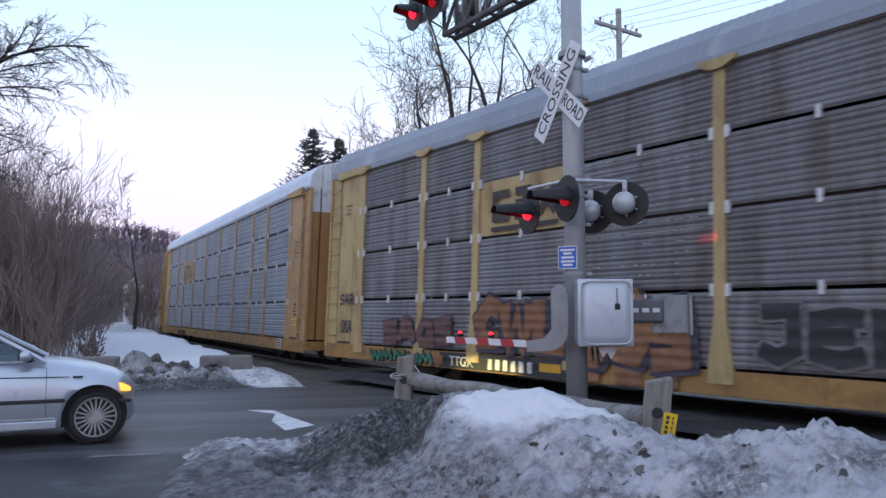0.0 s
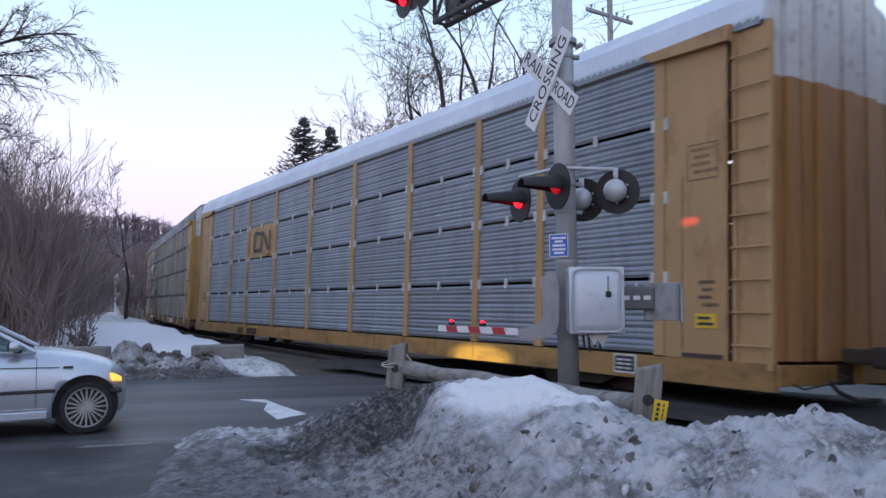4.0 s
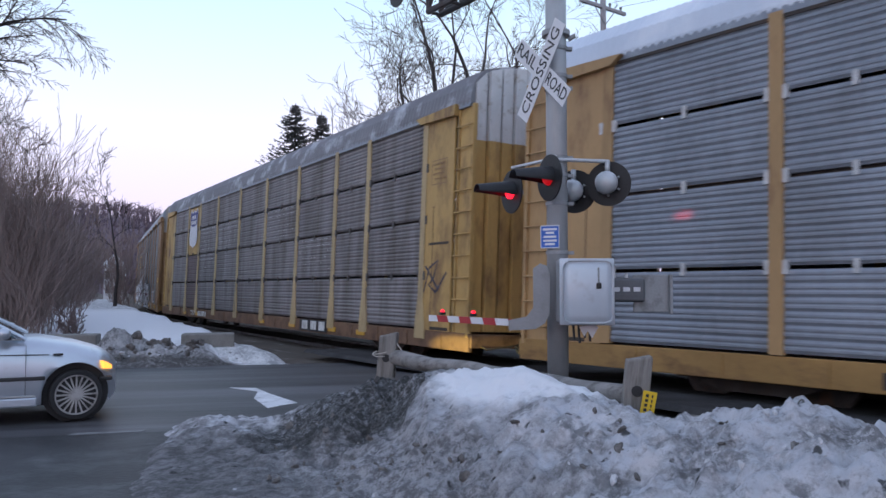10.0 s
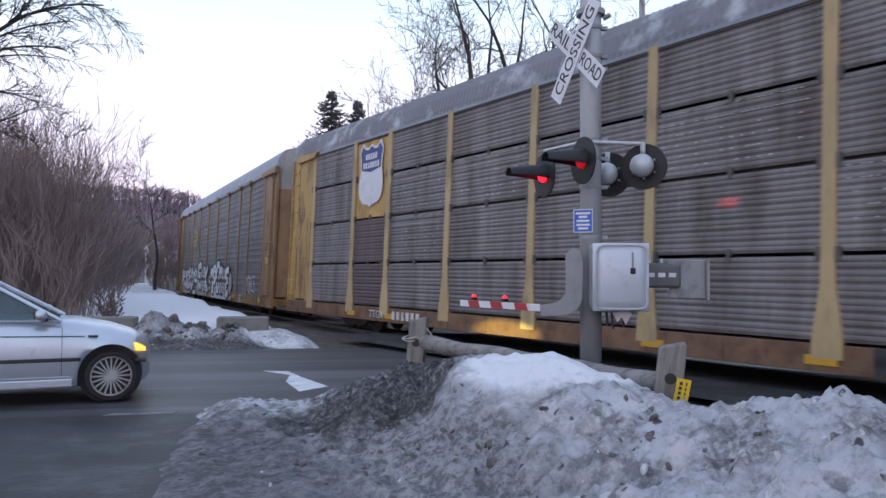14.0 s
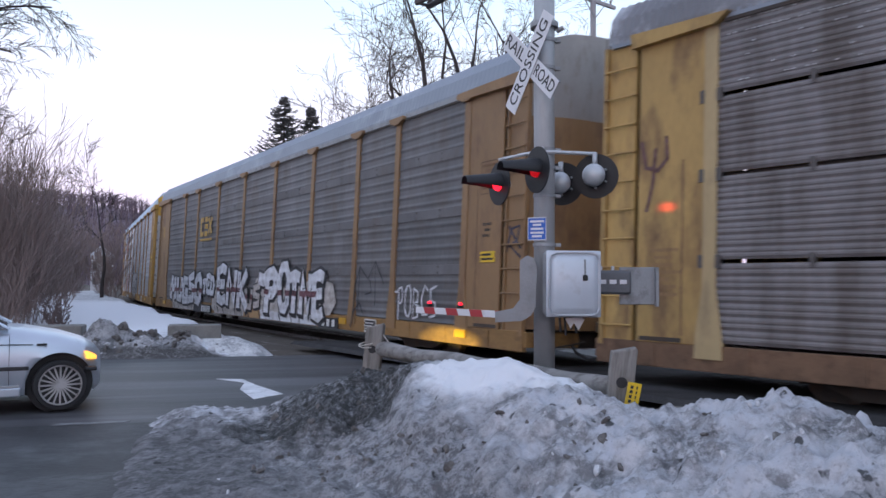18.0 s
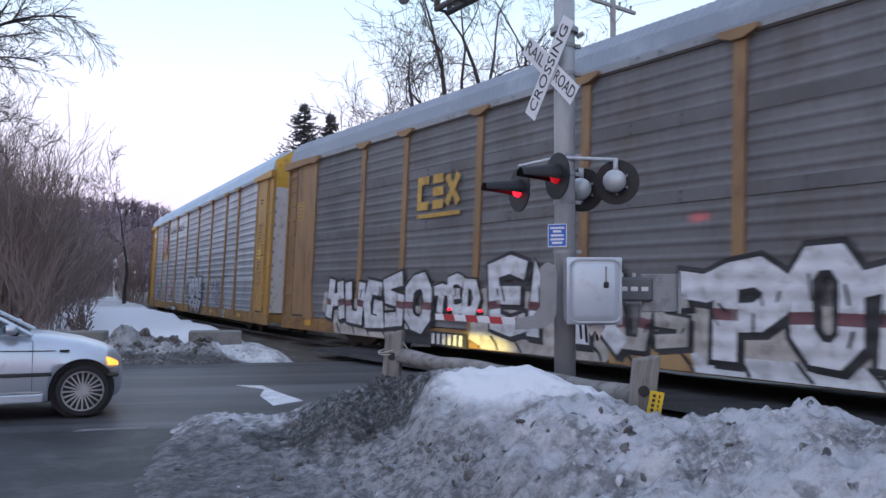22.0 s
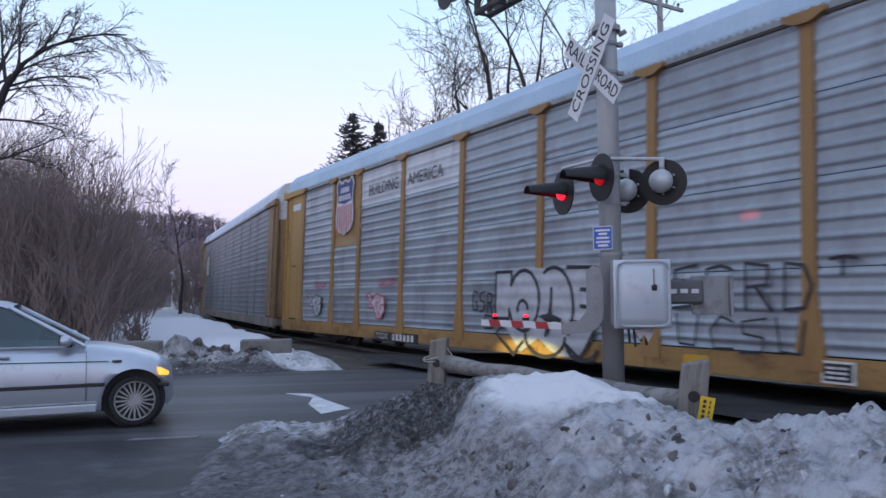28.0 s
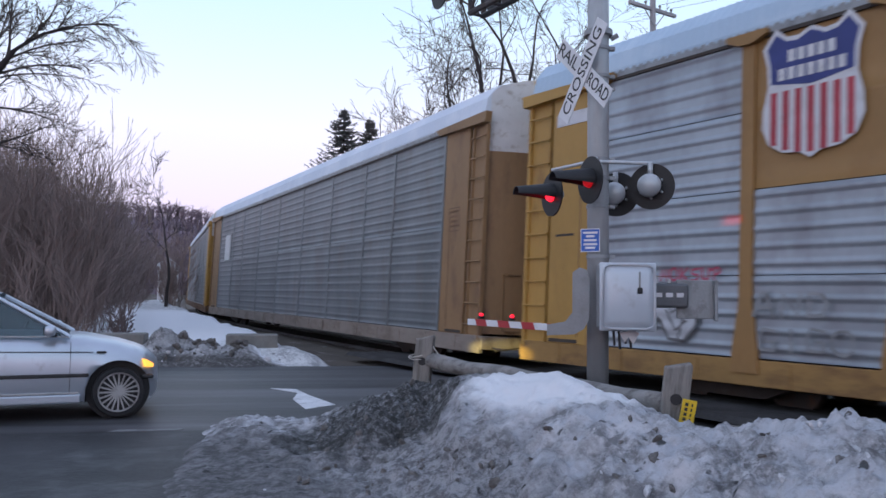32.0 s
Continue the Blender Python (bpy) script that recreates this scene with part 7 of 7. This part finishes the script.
plate(wag[3], "number_panel", -7.08, -4.65, 0.34, 0.64, M_spray_black, y=-HALF_W - 0.062, label="black panel behind the lettering")
sill_mark(wag[3], "TTGX", -6.95, 0.37, 0.22, M_white_mark, 0.95)
for o in wag[3].children:
    if o.name.startswith("lettering") and "stencilled" in o.get("label", ""):
        o.matrix_local = Matrix.Translation((0, -0.012, 0)) @ o.matrix_local
char_bars(wag[3], -5.92, 0.38, 6, 0.2, 0.22, M_white_mark, y=-HALF_W - 0.074)
plate(wag[3], "number_panel", 5.45, 6.6, 0.36, 0.62, M_spray_black, y=-HALF_W - 0.05, label="black panel behind the lettering")
char_bars(wag[3], 5.6, 0.40, 3, 0.32, 0.18, M_white_mark, y=-HALF_W - 0.056)
for a in (6.68, 12.0, -12.35):
    plate(wag[3], "reflector_patch", a, a + 0.36, 0.50, 0.65, M_reflector, y=-HALF_W - 0.064)
stencil_panel(wag[3], 8.08, 8.66, 0.38, 0.68)
placard(wag[3], 12.75, 13.2, 1.92, 2.12)
data_block(wag[3], 12.75, 3.7, 5, M_sill_rust, 0.45, True)
data_block(wag[3], 12.8, 2.6, 3, M_letter, 0.3)
data_block(wag[3], -13.2, 3.9, 4, M_logo_gold, 0.35, True)
curve_line(wag[3], "painted_tag", "black scrawl beside the ladder", [[(13.5, 2.1), (13.62, 2.5), (13.86, 2.55), (13.8, 2.3), (13.6, 2.2), (13.9, 2.0)], [(13.55, 2.55), (13.9, 2.15)]], 0.05, M_spray_violet, -HALF_W + 0.01)
# fifth wagon: shield, slogan, outlined tags
shield(wag[4], -8.42, 4.27, 1.40, 1.82, True)
for words, a in (("BUILDING", -5.67), ("AMERICA", -3.26)):
    o = text_part("lettering", words, 0.45, M_logo_dark, Matrix.Translation((a, -HALF_W - 0.055, 4.50)) @ Matrix.Rotation(math.pi / 2, 4, "X"), wag[4], "slogan in dark capitals")
    o.data.transform(Matrix.Diagonal((1.86 / max(o.dimensions.x, 0.1), 1, 1, 1)))
patch(wag[4], "silver ground of a tag", [(0.05, 1.05), (0.05, 2.0), (0.65, 2.0), (1.4, 2.05), (2.2, 1.98), (3.15, 2.0), (3.15, 0.75), (2.7, 0.40), (2.1, 0.40), (1.55, 0.70), (0.95, 0.40), (0.4, 0.92)], M_spray_silver, PAINT_Y + 0.006)
arc = lambda cx, cz, rx, rz, t0, t1, n=14: [(cx + rx * math.cos(radians(t0 + (t1 - t0) * k / n)), cz + rz * math.sin(radians(t0 + (t1 - t0) * k / n))) for k in range(n + 1)]
curve_line(wag[4], "painted_tag", "black outlined block letters on silver", [
    [(0.62, 1.78), (0.62, 2.0), (0.05, 2.0), (0.05, 1.05), (0.55, 1.05), (0.55, 1.25)],
    [(0.5, 1.02), (0.08, 0.74), (0.72, 0.34), (1.05, 0.62)],
    arc(1.05, 1.42, 0.52, 0.60, 150, -160),
    arc(1.02, 1.25, 0.17, 0.17, 200, 0, 8),
    arc(2.0, 1.28, 0.60, 0.76, 120, -40),
    arc(1.75, 0.74, 0.62, 0.38, 170, 360),
    [(1.95, 1.65), (1.93, 1.25), (1.78, 0.75)],
    [(1.7, 1.12), (2.25, 1.05)],
    [(2.52, 1.05), (3.2, 0.98)],
    [(2.40, 2.03), (3.2, 2.0), (3.16, 0.86), (2.8, 0.38), (2.4, 0.62)],
    [(2.8, 1.62), (3.15, 1.60)], [(2.8, 1.32), (3.15, 1.30)],
    arc(2.85, 0.60, 0.42, 0.24, 180, 350, 8),
], 0.075, M_spray_black)
patch(wag[4], "black star in a tag", [(1.55, 1.12), (1.86, 1.18), (1.93, 1.42), (2.0, 1.16), (2.3, 1.08), (1.98, 1.02), (1.88, 0.72), (1.82, 1.02)], M_spray_black, PAINT_Y - 0.012)
outline_word(wag[4], "small black scrawl", "GSR", -0.9, 0.0, 1.18, 1.62, M_spray_black, 0.05, 45)
outline_word(wag[4], "small black scrawl", "D", -0.5, 0.1, 0.82, 1.12, M_spray_black, 0.045, 46)
outline_word(wag[4], "small black scrawl", "TOD", 3.28, 3.95, 1.42, 1.70, M_spray_black, 0.05, 47)
outline_word(wag[4], "small black scrawl", "SR", 3.3, 3.9, 1.02, 1.32, M_spray_black, 0.045, 48)
outline_word(wag[4], "black outlined letters", "SERD", 4.95, 7.5, 1.28, 1.95, M_spray_black, 0.05, 43)
outline_word(wag[4], "black outlined letters", "UCSU", 5.0, 7.4, 0.72, 1.22, M_spray_black, 0.035, 44)
outline_word(wag[4], "small black scrawl", "T", 7.65, 8.05, 1.75, 1.98, M_spray_black, 0.045, 49)
outline_word(wag[4], "dark red scrawl", "MOKSUP", -5.86, -4.78, 1.80, 1.98, M_spray_crimson, 0.035, 50)
outline_word(wag[4], "dark red scrawl", "MOKSUP", -10.82, -9.72, 1.78, 1.96, M_spray_crimson, 0.035, 51)
for a in (-11.4, -6.65):
    wing = [(a, 1.55), (a + 0.35, 1.62), (a + 0.45, 1.38), (a + 0.75, 1.60), (a + 1.25, 1.50), (a + 1.28, 1.15), (a + 1.05, 0.90), (a + 0.78, 0.92), (a + 0.62, 1.18), (a + 0.22, 1.22), (a + 0.38, 1.36)]
    base = patch(wag[4], "pale pink hand-like tag with crimson edge" if a > -8 else "whitish hand-like tag with grey edge", wing, M_spray_pink if a > -8 else M_spray_silver, PAINT_Y)
    bm = bmesh.new()
    band(bm, wing + wing[:1], 0.045, PAINT_Y - 0.003)
    for k, line in enumerate(([(0.72, 1.35), (0.9, 1.05), (1.1, 1.2)], [(0.75, 1.60), (0.82, 1.30), (1.0, 1.42), (1.02, 1.55)], [(0.38, 1.36), (0.62, 1.18)], [(1.28, 1.30), (1.05, 1.28), (0.95, 0.93)], [(0.1, 1.56), (0.3, 1.46)])):
        band(bm, [(a + x, z) for x, z in line], 0.038, PAINT_Y - 0.0036 - 0.0004 * k)
    part("tag_outline", bm, M_spray_crimson if a > -8 else M_spray_grey, base)["kind"] = "stuff"
outline_word(wag[4], "faint grey scrawl", "AND", -9.25, -8.1, 1.30, 1.62, M_alu_grey, 0.05, 61)
outline_word(wag[4], "faint grey scrawl", "GIGO", -9.2, -7.8, 0.85, 1.15, M_alu_grey, 0.04, 62)
plate(wag[4], "number_panel", -5.98, -3.45, 0.33, 0.57, M_spray_black, label="black panel with bars in place of lettering")
sill_mark(wag[4], "TTGX", -5.88, 0.37, 0.165, M_white_mark, 0.75)
char_bars(wag[4], -4.85, 0.37, 6, 0.215, 0.165, M_white_mark, y=-HALF_W - 0.055)
stencil_panel(wag[4], 7.5, 7.95, 0.40, 0.68)
for a in (5.2, 10.1):
    plate(wag[4], "reflector_patch", a, a + 0.5, 0.50, 0.62, M_reflector)
data_block(wag[4], 12.55, 3.55, 5, M_sill_rust, 0.6, True)
data_block(wag[4], 12.6, 4.4, 2, M_sill_rust, 0.4)
data_block(wag[4], 12.55, 2.35, 3, M_spray_red, 0.5)
placard(wag[4], 12.55, 12.9, 2.5, 2.78)
outline_word(wag[4], "faint brown scrawl", "NS", 12.4, 13.2, 1.65, 2.05, M_sill_rust, 0.05, 63)
data_block(wag[4], 13.0, 2.9, 3, M_sill_rust, 0.3)
plate(wag[4], "plate_slot", 12.9, 13.3, 2.58, 2.62, M_steel_dark, y=-HALF_W - 0.036)
plate(wag[4], "plate_label", -13.25, -12.45, 4.55, 4.78, M_shield_white, y=-HALF_W - 0.042, label="pale strip label near the roof")
plate(wag[4], "plate_slot", -13.2, -12.75, 2.58, 2.62, M_steel_dark, y=-HALF_W - 0.036)
# sixth wagon: a dull panel where an emblem was
plate(wag[5], "faded_panel", -10.9, -9.8, 3.0, 4.2, M_white_door, y=-HALF_W - 0.046, label="faded pale panel")
data_block(wag[5], 12.6, 3.3, 4, M_sill_rust, 0.45, True)

# ---- trees ----
def grow(rng, start, way, length, radius, depth, out, bend=0.25, fork=(2, 4), gravity=0.05, shrink=0.68, min_r=0.006, steps=4):
    """Adds the sticks of a bough and of all that grow from it."""
    p, d = np.array(start, float), np.array(way, float)
    d /= np.linalg.norm(d)
    seg = length / steps
    curl = rng.normal(0, bend, 3) * 0.42
    for i in range(steps):
        r0 = radius * (1 - 0.55 * i / steps)
        r1 = radius * (1 - 0.55 * (i + 1) / steps)
        d = d + curl + rng.normal(0, bend, 3) * 0.22 + np.array([0, 0, gravity])
        d /= np.linalg.norm(d)
        q = p + d * seg
        out.append((*p, *q, max(r0, min_r), max(r1, min_r)))
        if depth > 0 and i >= (1 if depth > 2 else 0):
            for _ in range(rng.randint(fork[0], fork[1]) if i else 1):
                side = np.cross(d, rng.normal(0, 1, 3))
                side /= np.linalg.norm(side) + 1e-9
                w = d * rng.uniform(0.7, 1.0) + side * rng.uniform(0.4, 0.8)
                grow(rng, p + d * seg * rng.uniform(0.2, 1.0), w, length * shrink * rng.uniform(0.6, 1.05), max(r1 * rng.uniform(0.45, 0.7), min_r), depth - 1, out, bend, fork, gravity, shrink, min_r, max(2, steps - 1))
        p = q
    return p, d


def bare_tree(label, at, height, seed, radius=0.22, depth=4, lean=(0, 0), fork=(1, 3), min_r=0.011, limbs=5, first=0.30, spread=0.75, group="bare trees", twig=None, bend=0.3, droop=0.06, stout=(0.5, 0.78), reach=1.0, taper=0.85, bark=None, wander=0.06):
    rng = np.random.RandomState(seed)
    tree = thing("tree", label, "tree", pose(*at), group=group)
    trunk, twigs = [], []
    p, d = np.zeros(3), np.array([lean[0], lean[1], 1.0])
    d /= np.linalg.norm(d)
    n = 9
    for i in range(n):
        q = p + d * height * 0.8 / n
        r0, r1 = radius * (1 - taper * i / n), radius * (1 - taper * (i + 1) / n)
        trunk.append((*p, *q, r0, r1))
        if i / n >= first:
            for _ in range(max(1, limbs // 3)):
                an = rng.uniform(0, 2 * math.pi)
                w = d * rng.uniform(0.5, 1.0) + spread * np.array([math.cos(an), math.sin(an), 0.15])
                grow(rng, q, w, reach * height * rng.uniform(0.26, 0.40) * (1 - 0.35 * i / n), r1 * rng.uniform(*stout), depth - 1, twigs, bend=bend, fork=fork, min_r=min_r, gravity=droop)
        d = d + rng.normal(0, wander, 3)
        d /= np.linalg.norm(d)
        p = q
    grow(rng, p, d, height * 0.28, radius * (1 - taper) * 0.9, depth - 1, twigs, bend=bend, fork=fork, min_r=min_r)
    finish_tree(tree, trunk, twigs, bark or M_bark, twig or M_twig)
    return tree


def finish_tree(tree, trunk, twigs, bark, twig):
    """Trunk, the stout limbs and the fine crown as three parts."""
    stout = [t for t in twigs if t[6] > 0.034]
    tubes("trunk", trunk, bark, 8, tree)
    if stout:
        tubes("limb_clump", stout, bark, 5, tree)["kind"] = "stuff"
    tubes("crown", [t for t in twigs if t[6] <= 0.034], twig, 3, tree)


def roadside_tree(label, at, seed):
    """A leaning trunk that forks into long boughs which arch out over the road."""
    rng = np.random.RandomState(seed)
    tree = thing("tree", label, "tree", pose(*at), group="bare trees")
    stem = [(-1.2, 0, -0.2), (-0.8, 0.05, 1.5), (-0.3, 0.0, 3.1), (0.1, 0.0, 4.2), (0.46, 0.02, 5.2), (0.74, 0.0, 5.85), (1.08, 0.0, 6.3)]
    rad = [0.19, 0.16, 0.135, 0.11, 0.09, 0.07, 0.05]
    trunk = [(*p, *q, a, b) for p, q, a, b in zip(stem, stem[1:], rad, rad[1:])]
    out = []
    # where each bough starts, its way, length, thickness and how it bends up or down
    boughs = [((1.08, 0, 6.3), (0.66, 0.1, 0.72), 2.5, 0.05, -0.09), ((0.95, 0, 6.15), (0.40, 0.3, 0.9), 2.1, 0.045, -0.04), ((1.0, 0, 6.2), (0.10, -0.2, 1.0), 2.0, 0.042, 0.0), ((0.74, 0, 5.85), (-0.30, 0.2, 1.0), 2.0, 0.05, 0.03),
              ((0.78, 0, 5.85), (1.0, 0.1, 0.46), 1.9, 0.04, -0.06), ((0.70, 0, 5.75), (1.0, -0.1, 0.26), 1.8, 0.032, -0.08), ((0.46, 0, 5.2), (1.0, 0.2, 0.04), 1.7, 0.036, 0.01), ((0.55, 0, 5.4), (1.0, -0.4, 0.40), 1.5, 0.028, 0.0),
              ((0.12, 0, 4.25), (0.95, 0.1, 0.30), 2.1, 0.036, 0.02), ((0.05, 0, 4.1), (0.9, -0.4, 0.10), 1.9, 0.030, 0.03), ((0.46, 0, 5.2), (-0.16, 0.1, 1.0), 2.6, 0.07, 0.02), ((0.25, 0, 4.6), (-0.6, -0.2, 0.9), 2.4, 0.06, 0.05), ((0.0, 0, 3.9), (-0.9, 0.3, 0.5), 2.2, 0.05, 0.05),
              ((1.3, 0.02, 6.5), (0.9, -0.3, 0.35), 1.5, 0.028, -0.06), ((0.9, 0, 6.1), (0.7, 0.3, 0.60), 1.9, 0.036, -0.03), ((0.9, 0, 6.05), (0.25, 0.2, 0.9), 1.7, 0.03, 0.0)]
    for start, way, ln, r, drop in boughs:
        grow(rng, start, way, ln * 0.84, r * 0.8, 3, out, bend=0.16, fork=(1, 3), gravity=drop, shrink=0.48, min_r=0.0045, steps=6 if start[2] > 5.8 else 5)
    finish_tree(tree, trunk, out, M_bark_dark, M_bark)


def shrub(label, at, height, seed, stems=60, width=1.6, min_r=0.008, mat=None, group="bare brush", depth=2):
    rng = np.random.RandomState(seed)
    bush = thing("shrub", label, "shrub", pose(*at), group=group)
    out = []
    for _ in range(stems):
        an, r = rng.uniform(0, 2 * math.pi), width * math.sqrt(rng.rand())
        base = (r * math.cos(an), r * math.sin(an), -0.1)
        w = np.array([base[0] * 0.12 + rng.normal(0, 0.12), base[1] * 0.12 + rng.normal(0, 0.12), 1.0])
        grow(rng, base, w, height * rng.uniform(0.45, 1.0), rng.uniform(0.007, 0.013), depth, out, bend=0.12, fork=(1, 3), gravity=0.14, shrink=0.46, min_r=min_r, steps=5)
    thin = max(0.009, min_r * 1.02)
    stems_, twigs_ = [s_ for s_ in out if s_[6] > thin], [s_ for s_ in out if s_[6] <= thin]
    if stems_:
        tubes("stem_clump", stems_, mat or M_brush, 3, bush)["kind"] = "stuff"
    tubes("crown", twigs_, mat or M_brush, 3, bush)
    return bush


# thicket beyond the road
rng = random.Random(4)
for k in range(16):
    y = 21.5 + 2.0 * (k % 4) + rng.uniform(-0.7, 0.7)
    x = -0.414 * y - 3.2 - (k // 4) * 2.0 - rng.uniform(0, 1.2)
    hgt = 5.6 + rng.uniform(-0.8, 0.8) - (0.7 if k // 4 == 0 else 0)
    shrub("dense brown leafless brush beyond the road", (x, y, 0), hgt, 100 + k, stems=88, width=1.5, min_r=0.006)
for k in range(5):
    y = 33 + 5 * k
    shrub("brown leafless brush along the line", (-0.40 * y - 3.4 - rng.uniform(0.0, 2.0), y, 0), 5.0 + rng.uniform(-1, 1), 140 + k, stems=30, width=1.8, min_r=0.014)
shrub("thin leafless brush before the house", (-20.6, 51, 0), 5.0, 160, stems=26, width=0.9, min_r=0.014)
shrub("low dark twiggy bush by the snow heap", (-9.2, 19.6, 0.1), 1.15, 170, stems=7, width=0.3, min_r=0.009, mat=M_twig, depth=3)
for k in range(5):
    bare_tree("slender leafless tree standing in the brush", (-13.4 - 1.9 * k, 24 + 1.7 * (k % 3), 0), 7.0 - 0.4 * (k % 3), 30 + k, 0.08, 4, fork=(1, 3), min_r=0.007, reach=0.7)
bare_tree("slender dark leafless tree at the edge of the brush", (-16.6, 40.0, 0.3), 7.2, 61, 0.11, 4, (0.05, 0.0), (1, 3), 0.011, limbs=4, first=0.4, spread=0.5, twig=M_bark, reach=0.6, wander=0.13)
# large trees at the roadside, their boughs hanging into view
roadside_tree("large leaning leafless tree with boughs over the road", (-10.45, 15.0, 0), 77)
bare_tree("leafless roadside tree with fine hanging twigs", (-15.9, 19.5, 0), 11.0, 79, 0.20, 4, (0.03, 0.0), (1, 3), 0.006, limbs=4, first=0.3, spread=0.8, twig=M_bark, bend=0.26, droop=0.03, reach=0.6)
# trees behind the train
for k, (b, dist, h, r) in enumerate(((-0.018, 44, 17.5, 0.30), (0.004, 46, 19.0, 0.24), (0.012, 43, 19.0, 0.31), (0.040, 45, 20.0, 0.29), (0.066, 44, 20.5, 0.30), (0.095, 46, 21.0, 0.27))):
    bare_tree("tall leafless tree with crooked limbs behind the track", (b * dist, dist, 0), h, 200 + k, r, 5, ((-0.03, 0.01)[k % 2], 0), fork=(1, 3), min_r=0.010, limbs=3, first=0.48, spread=0.85, twig=M_bark, bend=0.34, stout=(0.42, 0.66), taper=0.74, bark=M_bark, reach=0.72, droop=0.07, wander=0.10)
for k, (b, dist, h) in enumerate(((-0.050, 44, 14.6), (-0.062, 46, 14.0))):
    bare_tree("slender leafless tree behind the track", (b * dist, dist, 0), h, 220 + k, 0.14, 4, (0.05, 0), fork=(1, 3), min_r=0.012, limbs=3, first=0.5, spread=0.5, twig=M_bark, bend=0.25, reach=0.6)
for k, (b, dist, h) in enumerate(((-0.105, 60, 15.2), (-0.085, 58, 15.6), (-0.120, 62, 14.6))):
    bare_tree("pale leafless tree behind the track", (b * dist, dist, 0), h, 230 + k, 0.18, 4, fork=(1, 3), min_r=0.015, limbs=4, first=0.45, spread=0.7, twig=M_twig_far, reach=0.8, bend=0.4)


def spruce(at, height, seed, wide, lift):
    """A conifer with separate boughs whose tips turn up, and sky between them."""
    rng = np.random.RandomState(seed)
    tree = thing("spruce_tree", "dark green spruce with ragged open boughs", "tree", pose(*at), group="spruces")
    tubes("trunk", [(0, 0, -0.5, 0, 0, height, 0.25, 0.03)], M_bark, 8, tree)
    limbs, needles = [], []
    z = height * 0.30
    while z < height - 0.15:
        reach = wide * (height - z) ** 0.86 + 0.10
        for k in range(6):
            an = rng.uniform(0, 2 * math.pi)
            ln = reach * rng.uniform(0.5, 1.12)
            c, s_ = math.cos(an), math.sin(an)
            p, n = np.array([0.0, 0.0, z]), 6
            for i in range(n):
                slope = -0.28 + lift * (i / n) ** 1.5
                q = p + np.array([c, s_, slope]) * ln / n
                limbs.append((*p, *q, 0.035 * (1 - i / n) + 0.01, 0.035 * (1 - (i + 1) / n) + 0.008))
                for _k in range(6 if i else 2):
                    a2 = an + rng.choice((-1, 1)) * rng.uniform(0.3, 1.0)
                    l2 = rng.uniform(0.18, 0.42) * (1.15 - 0.5 * i / n) * min(1.0, 0.30 + (height - z) / 2.6)
                    o = p + (q - p) * rng.rand()
                    needles.append((*o, *(o + np.array([math.cos(a2) * l2, math.sin(a2) * l2, rng.uniform(-0.20, 0.16)])), 0.045, 0.015))
                p = q
        z += rng.uniform(0.16, 0.30)
    for k in range(30):
        needles.append((0, 0, height - 0.05 * k, *(rng.normal(0, 0.03 + 0.006 * k, 2)), height - 0.05 * k + 0.12, 0.025, 0.008))
    tubes("bough", limbs, M_bark, 3, tree)
    tubes("crown", needles, M_needle, 3, tree)
    return tree


spruce((-14.2, 75, 0), 19.3, 1, 0.72, 1.25)
spruce((-12.0, 77, 0), 18.9, 2, 0.54, 0.8)

# far wooded hill
def hill_height(X, Y):
    return -2 + 33 * np.exp(-(((X + 165) / 95) ** 2 + ((Y - 330) / 90) ** 2)) + 12 * np.exp(-(((X + 20) / 170) ** 2 + ((Y - 420) / 90) ** 2)) + 3 * rough_field(X, Y, 40, 3, 21)


hill = sheet("hill", np.linspace(-420, 320, 75), np.linspace(190, 560, 38), hill_height, M_hill)
tagged(hill, "far wooded hill under the dusk sky", "hill", kind="structure")
hr = np.random.RandomState(9)
segs = []
for _ in range(5200):
    x, y = hr.uniform(-330, 120), hr.uniform(200, 400)
    z = float(hill_height(np.array([[x]]), np.array([[y]]))[0, 0])
    h = hr.uniform(4, 7)
    segs.append((x, y, z - 1, x + hr.normal(0, 0.5), y, z + h, 0.30, 0.05))
    for _k in range(7):
        zz = z + h * hr.uniform(0.35, 0.95)
        segs.append((x, y, zz, x + hr.normal(0, 2.0), y + hr.normal(0, 2.0), zz + hr.uniform(0.8, 3.0), 0.14, 0.04))
tagged(tubes("far_woods", segs, M_hill, 3), "bare far-off woods on the hill", "woods", kind="stuff")

# white house seen through the brush
house = thing("house", "small white clapboard house far behind the brush", "house", pose(-46.5, 112, 0, 0, 0, 20))
bm = bmesh.new()
add_box(bm, (-1.3, -3, -0.5), (1.3, 3, 5.0))
part("wall", bm, M_far_white, house)
bm = bmesh.new()
add_prism(bm, [(-1.6, 4.95), (1.6, 4.95), (0, 6.4)], -3.3, 3.3)
part("roof", bm, M_snow_cap, house)
for x in (-0.8, 0.7):
    for z in (1.0, 3.0):
        win = box_part("window", (x - 0.28, -3.04, z), (x + 0.28, -2.98, z + 1.1), M_far_dark, house)


motions()
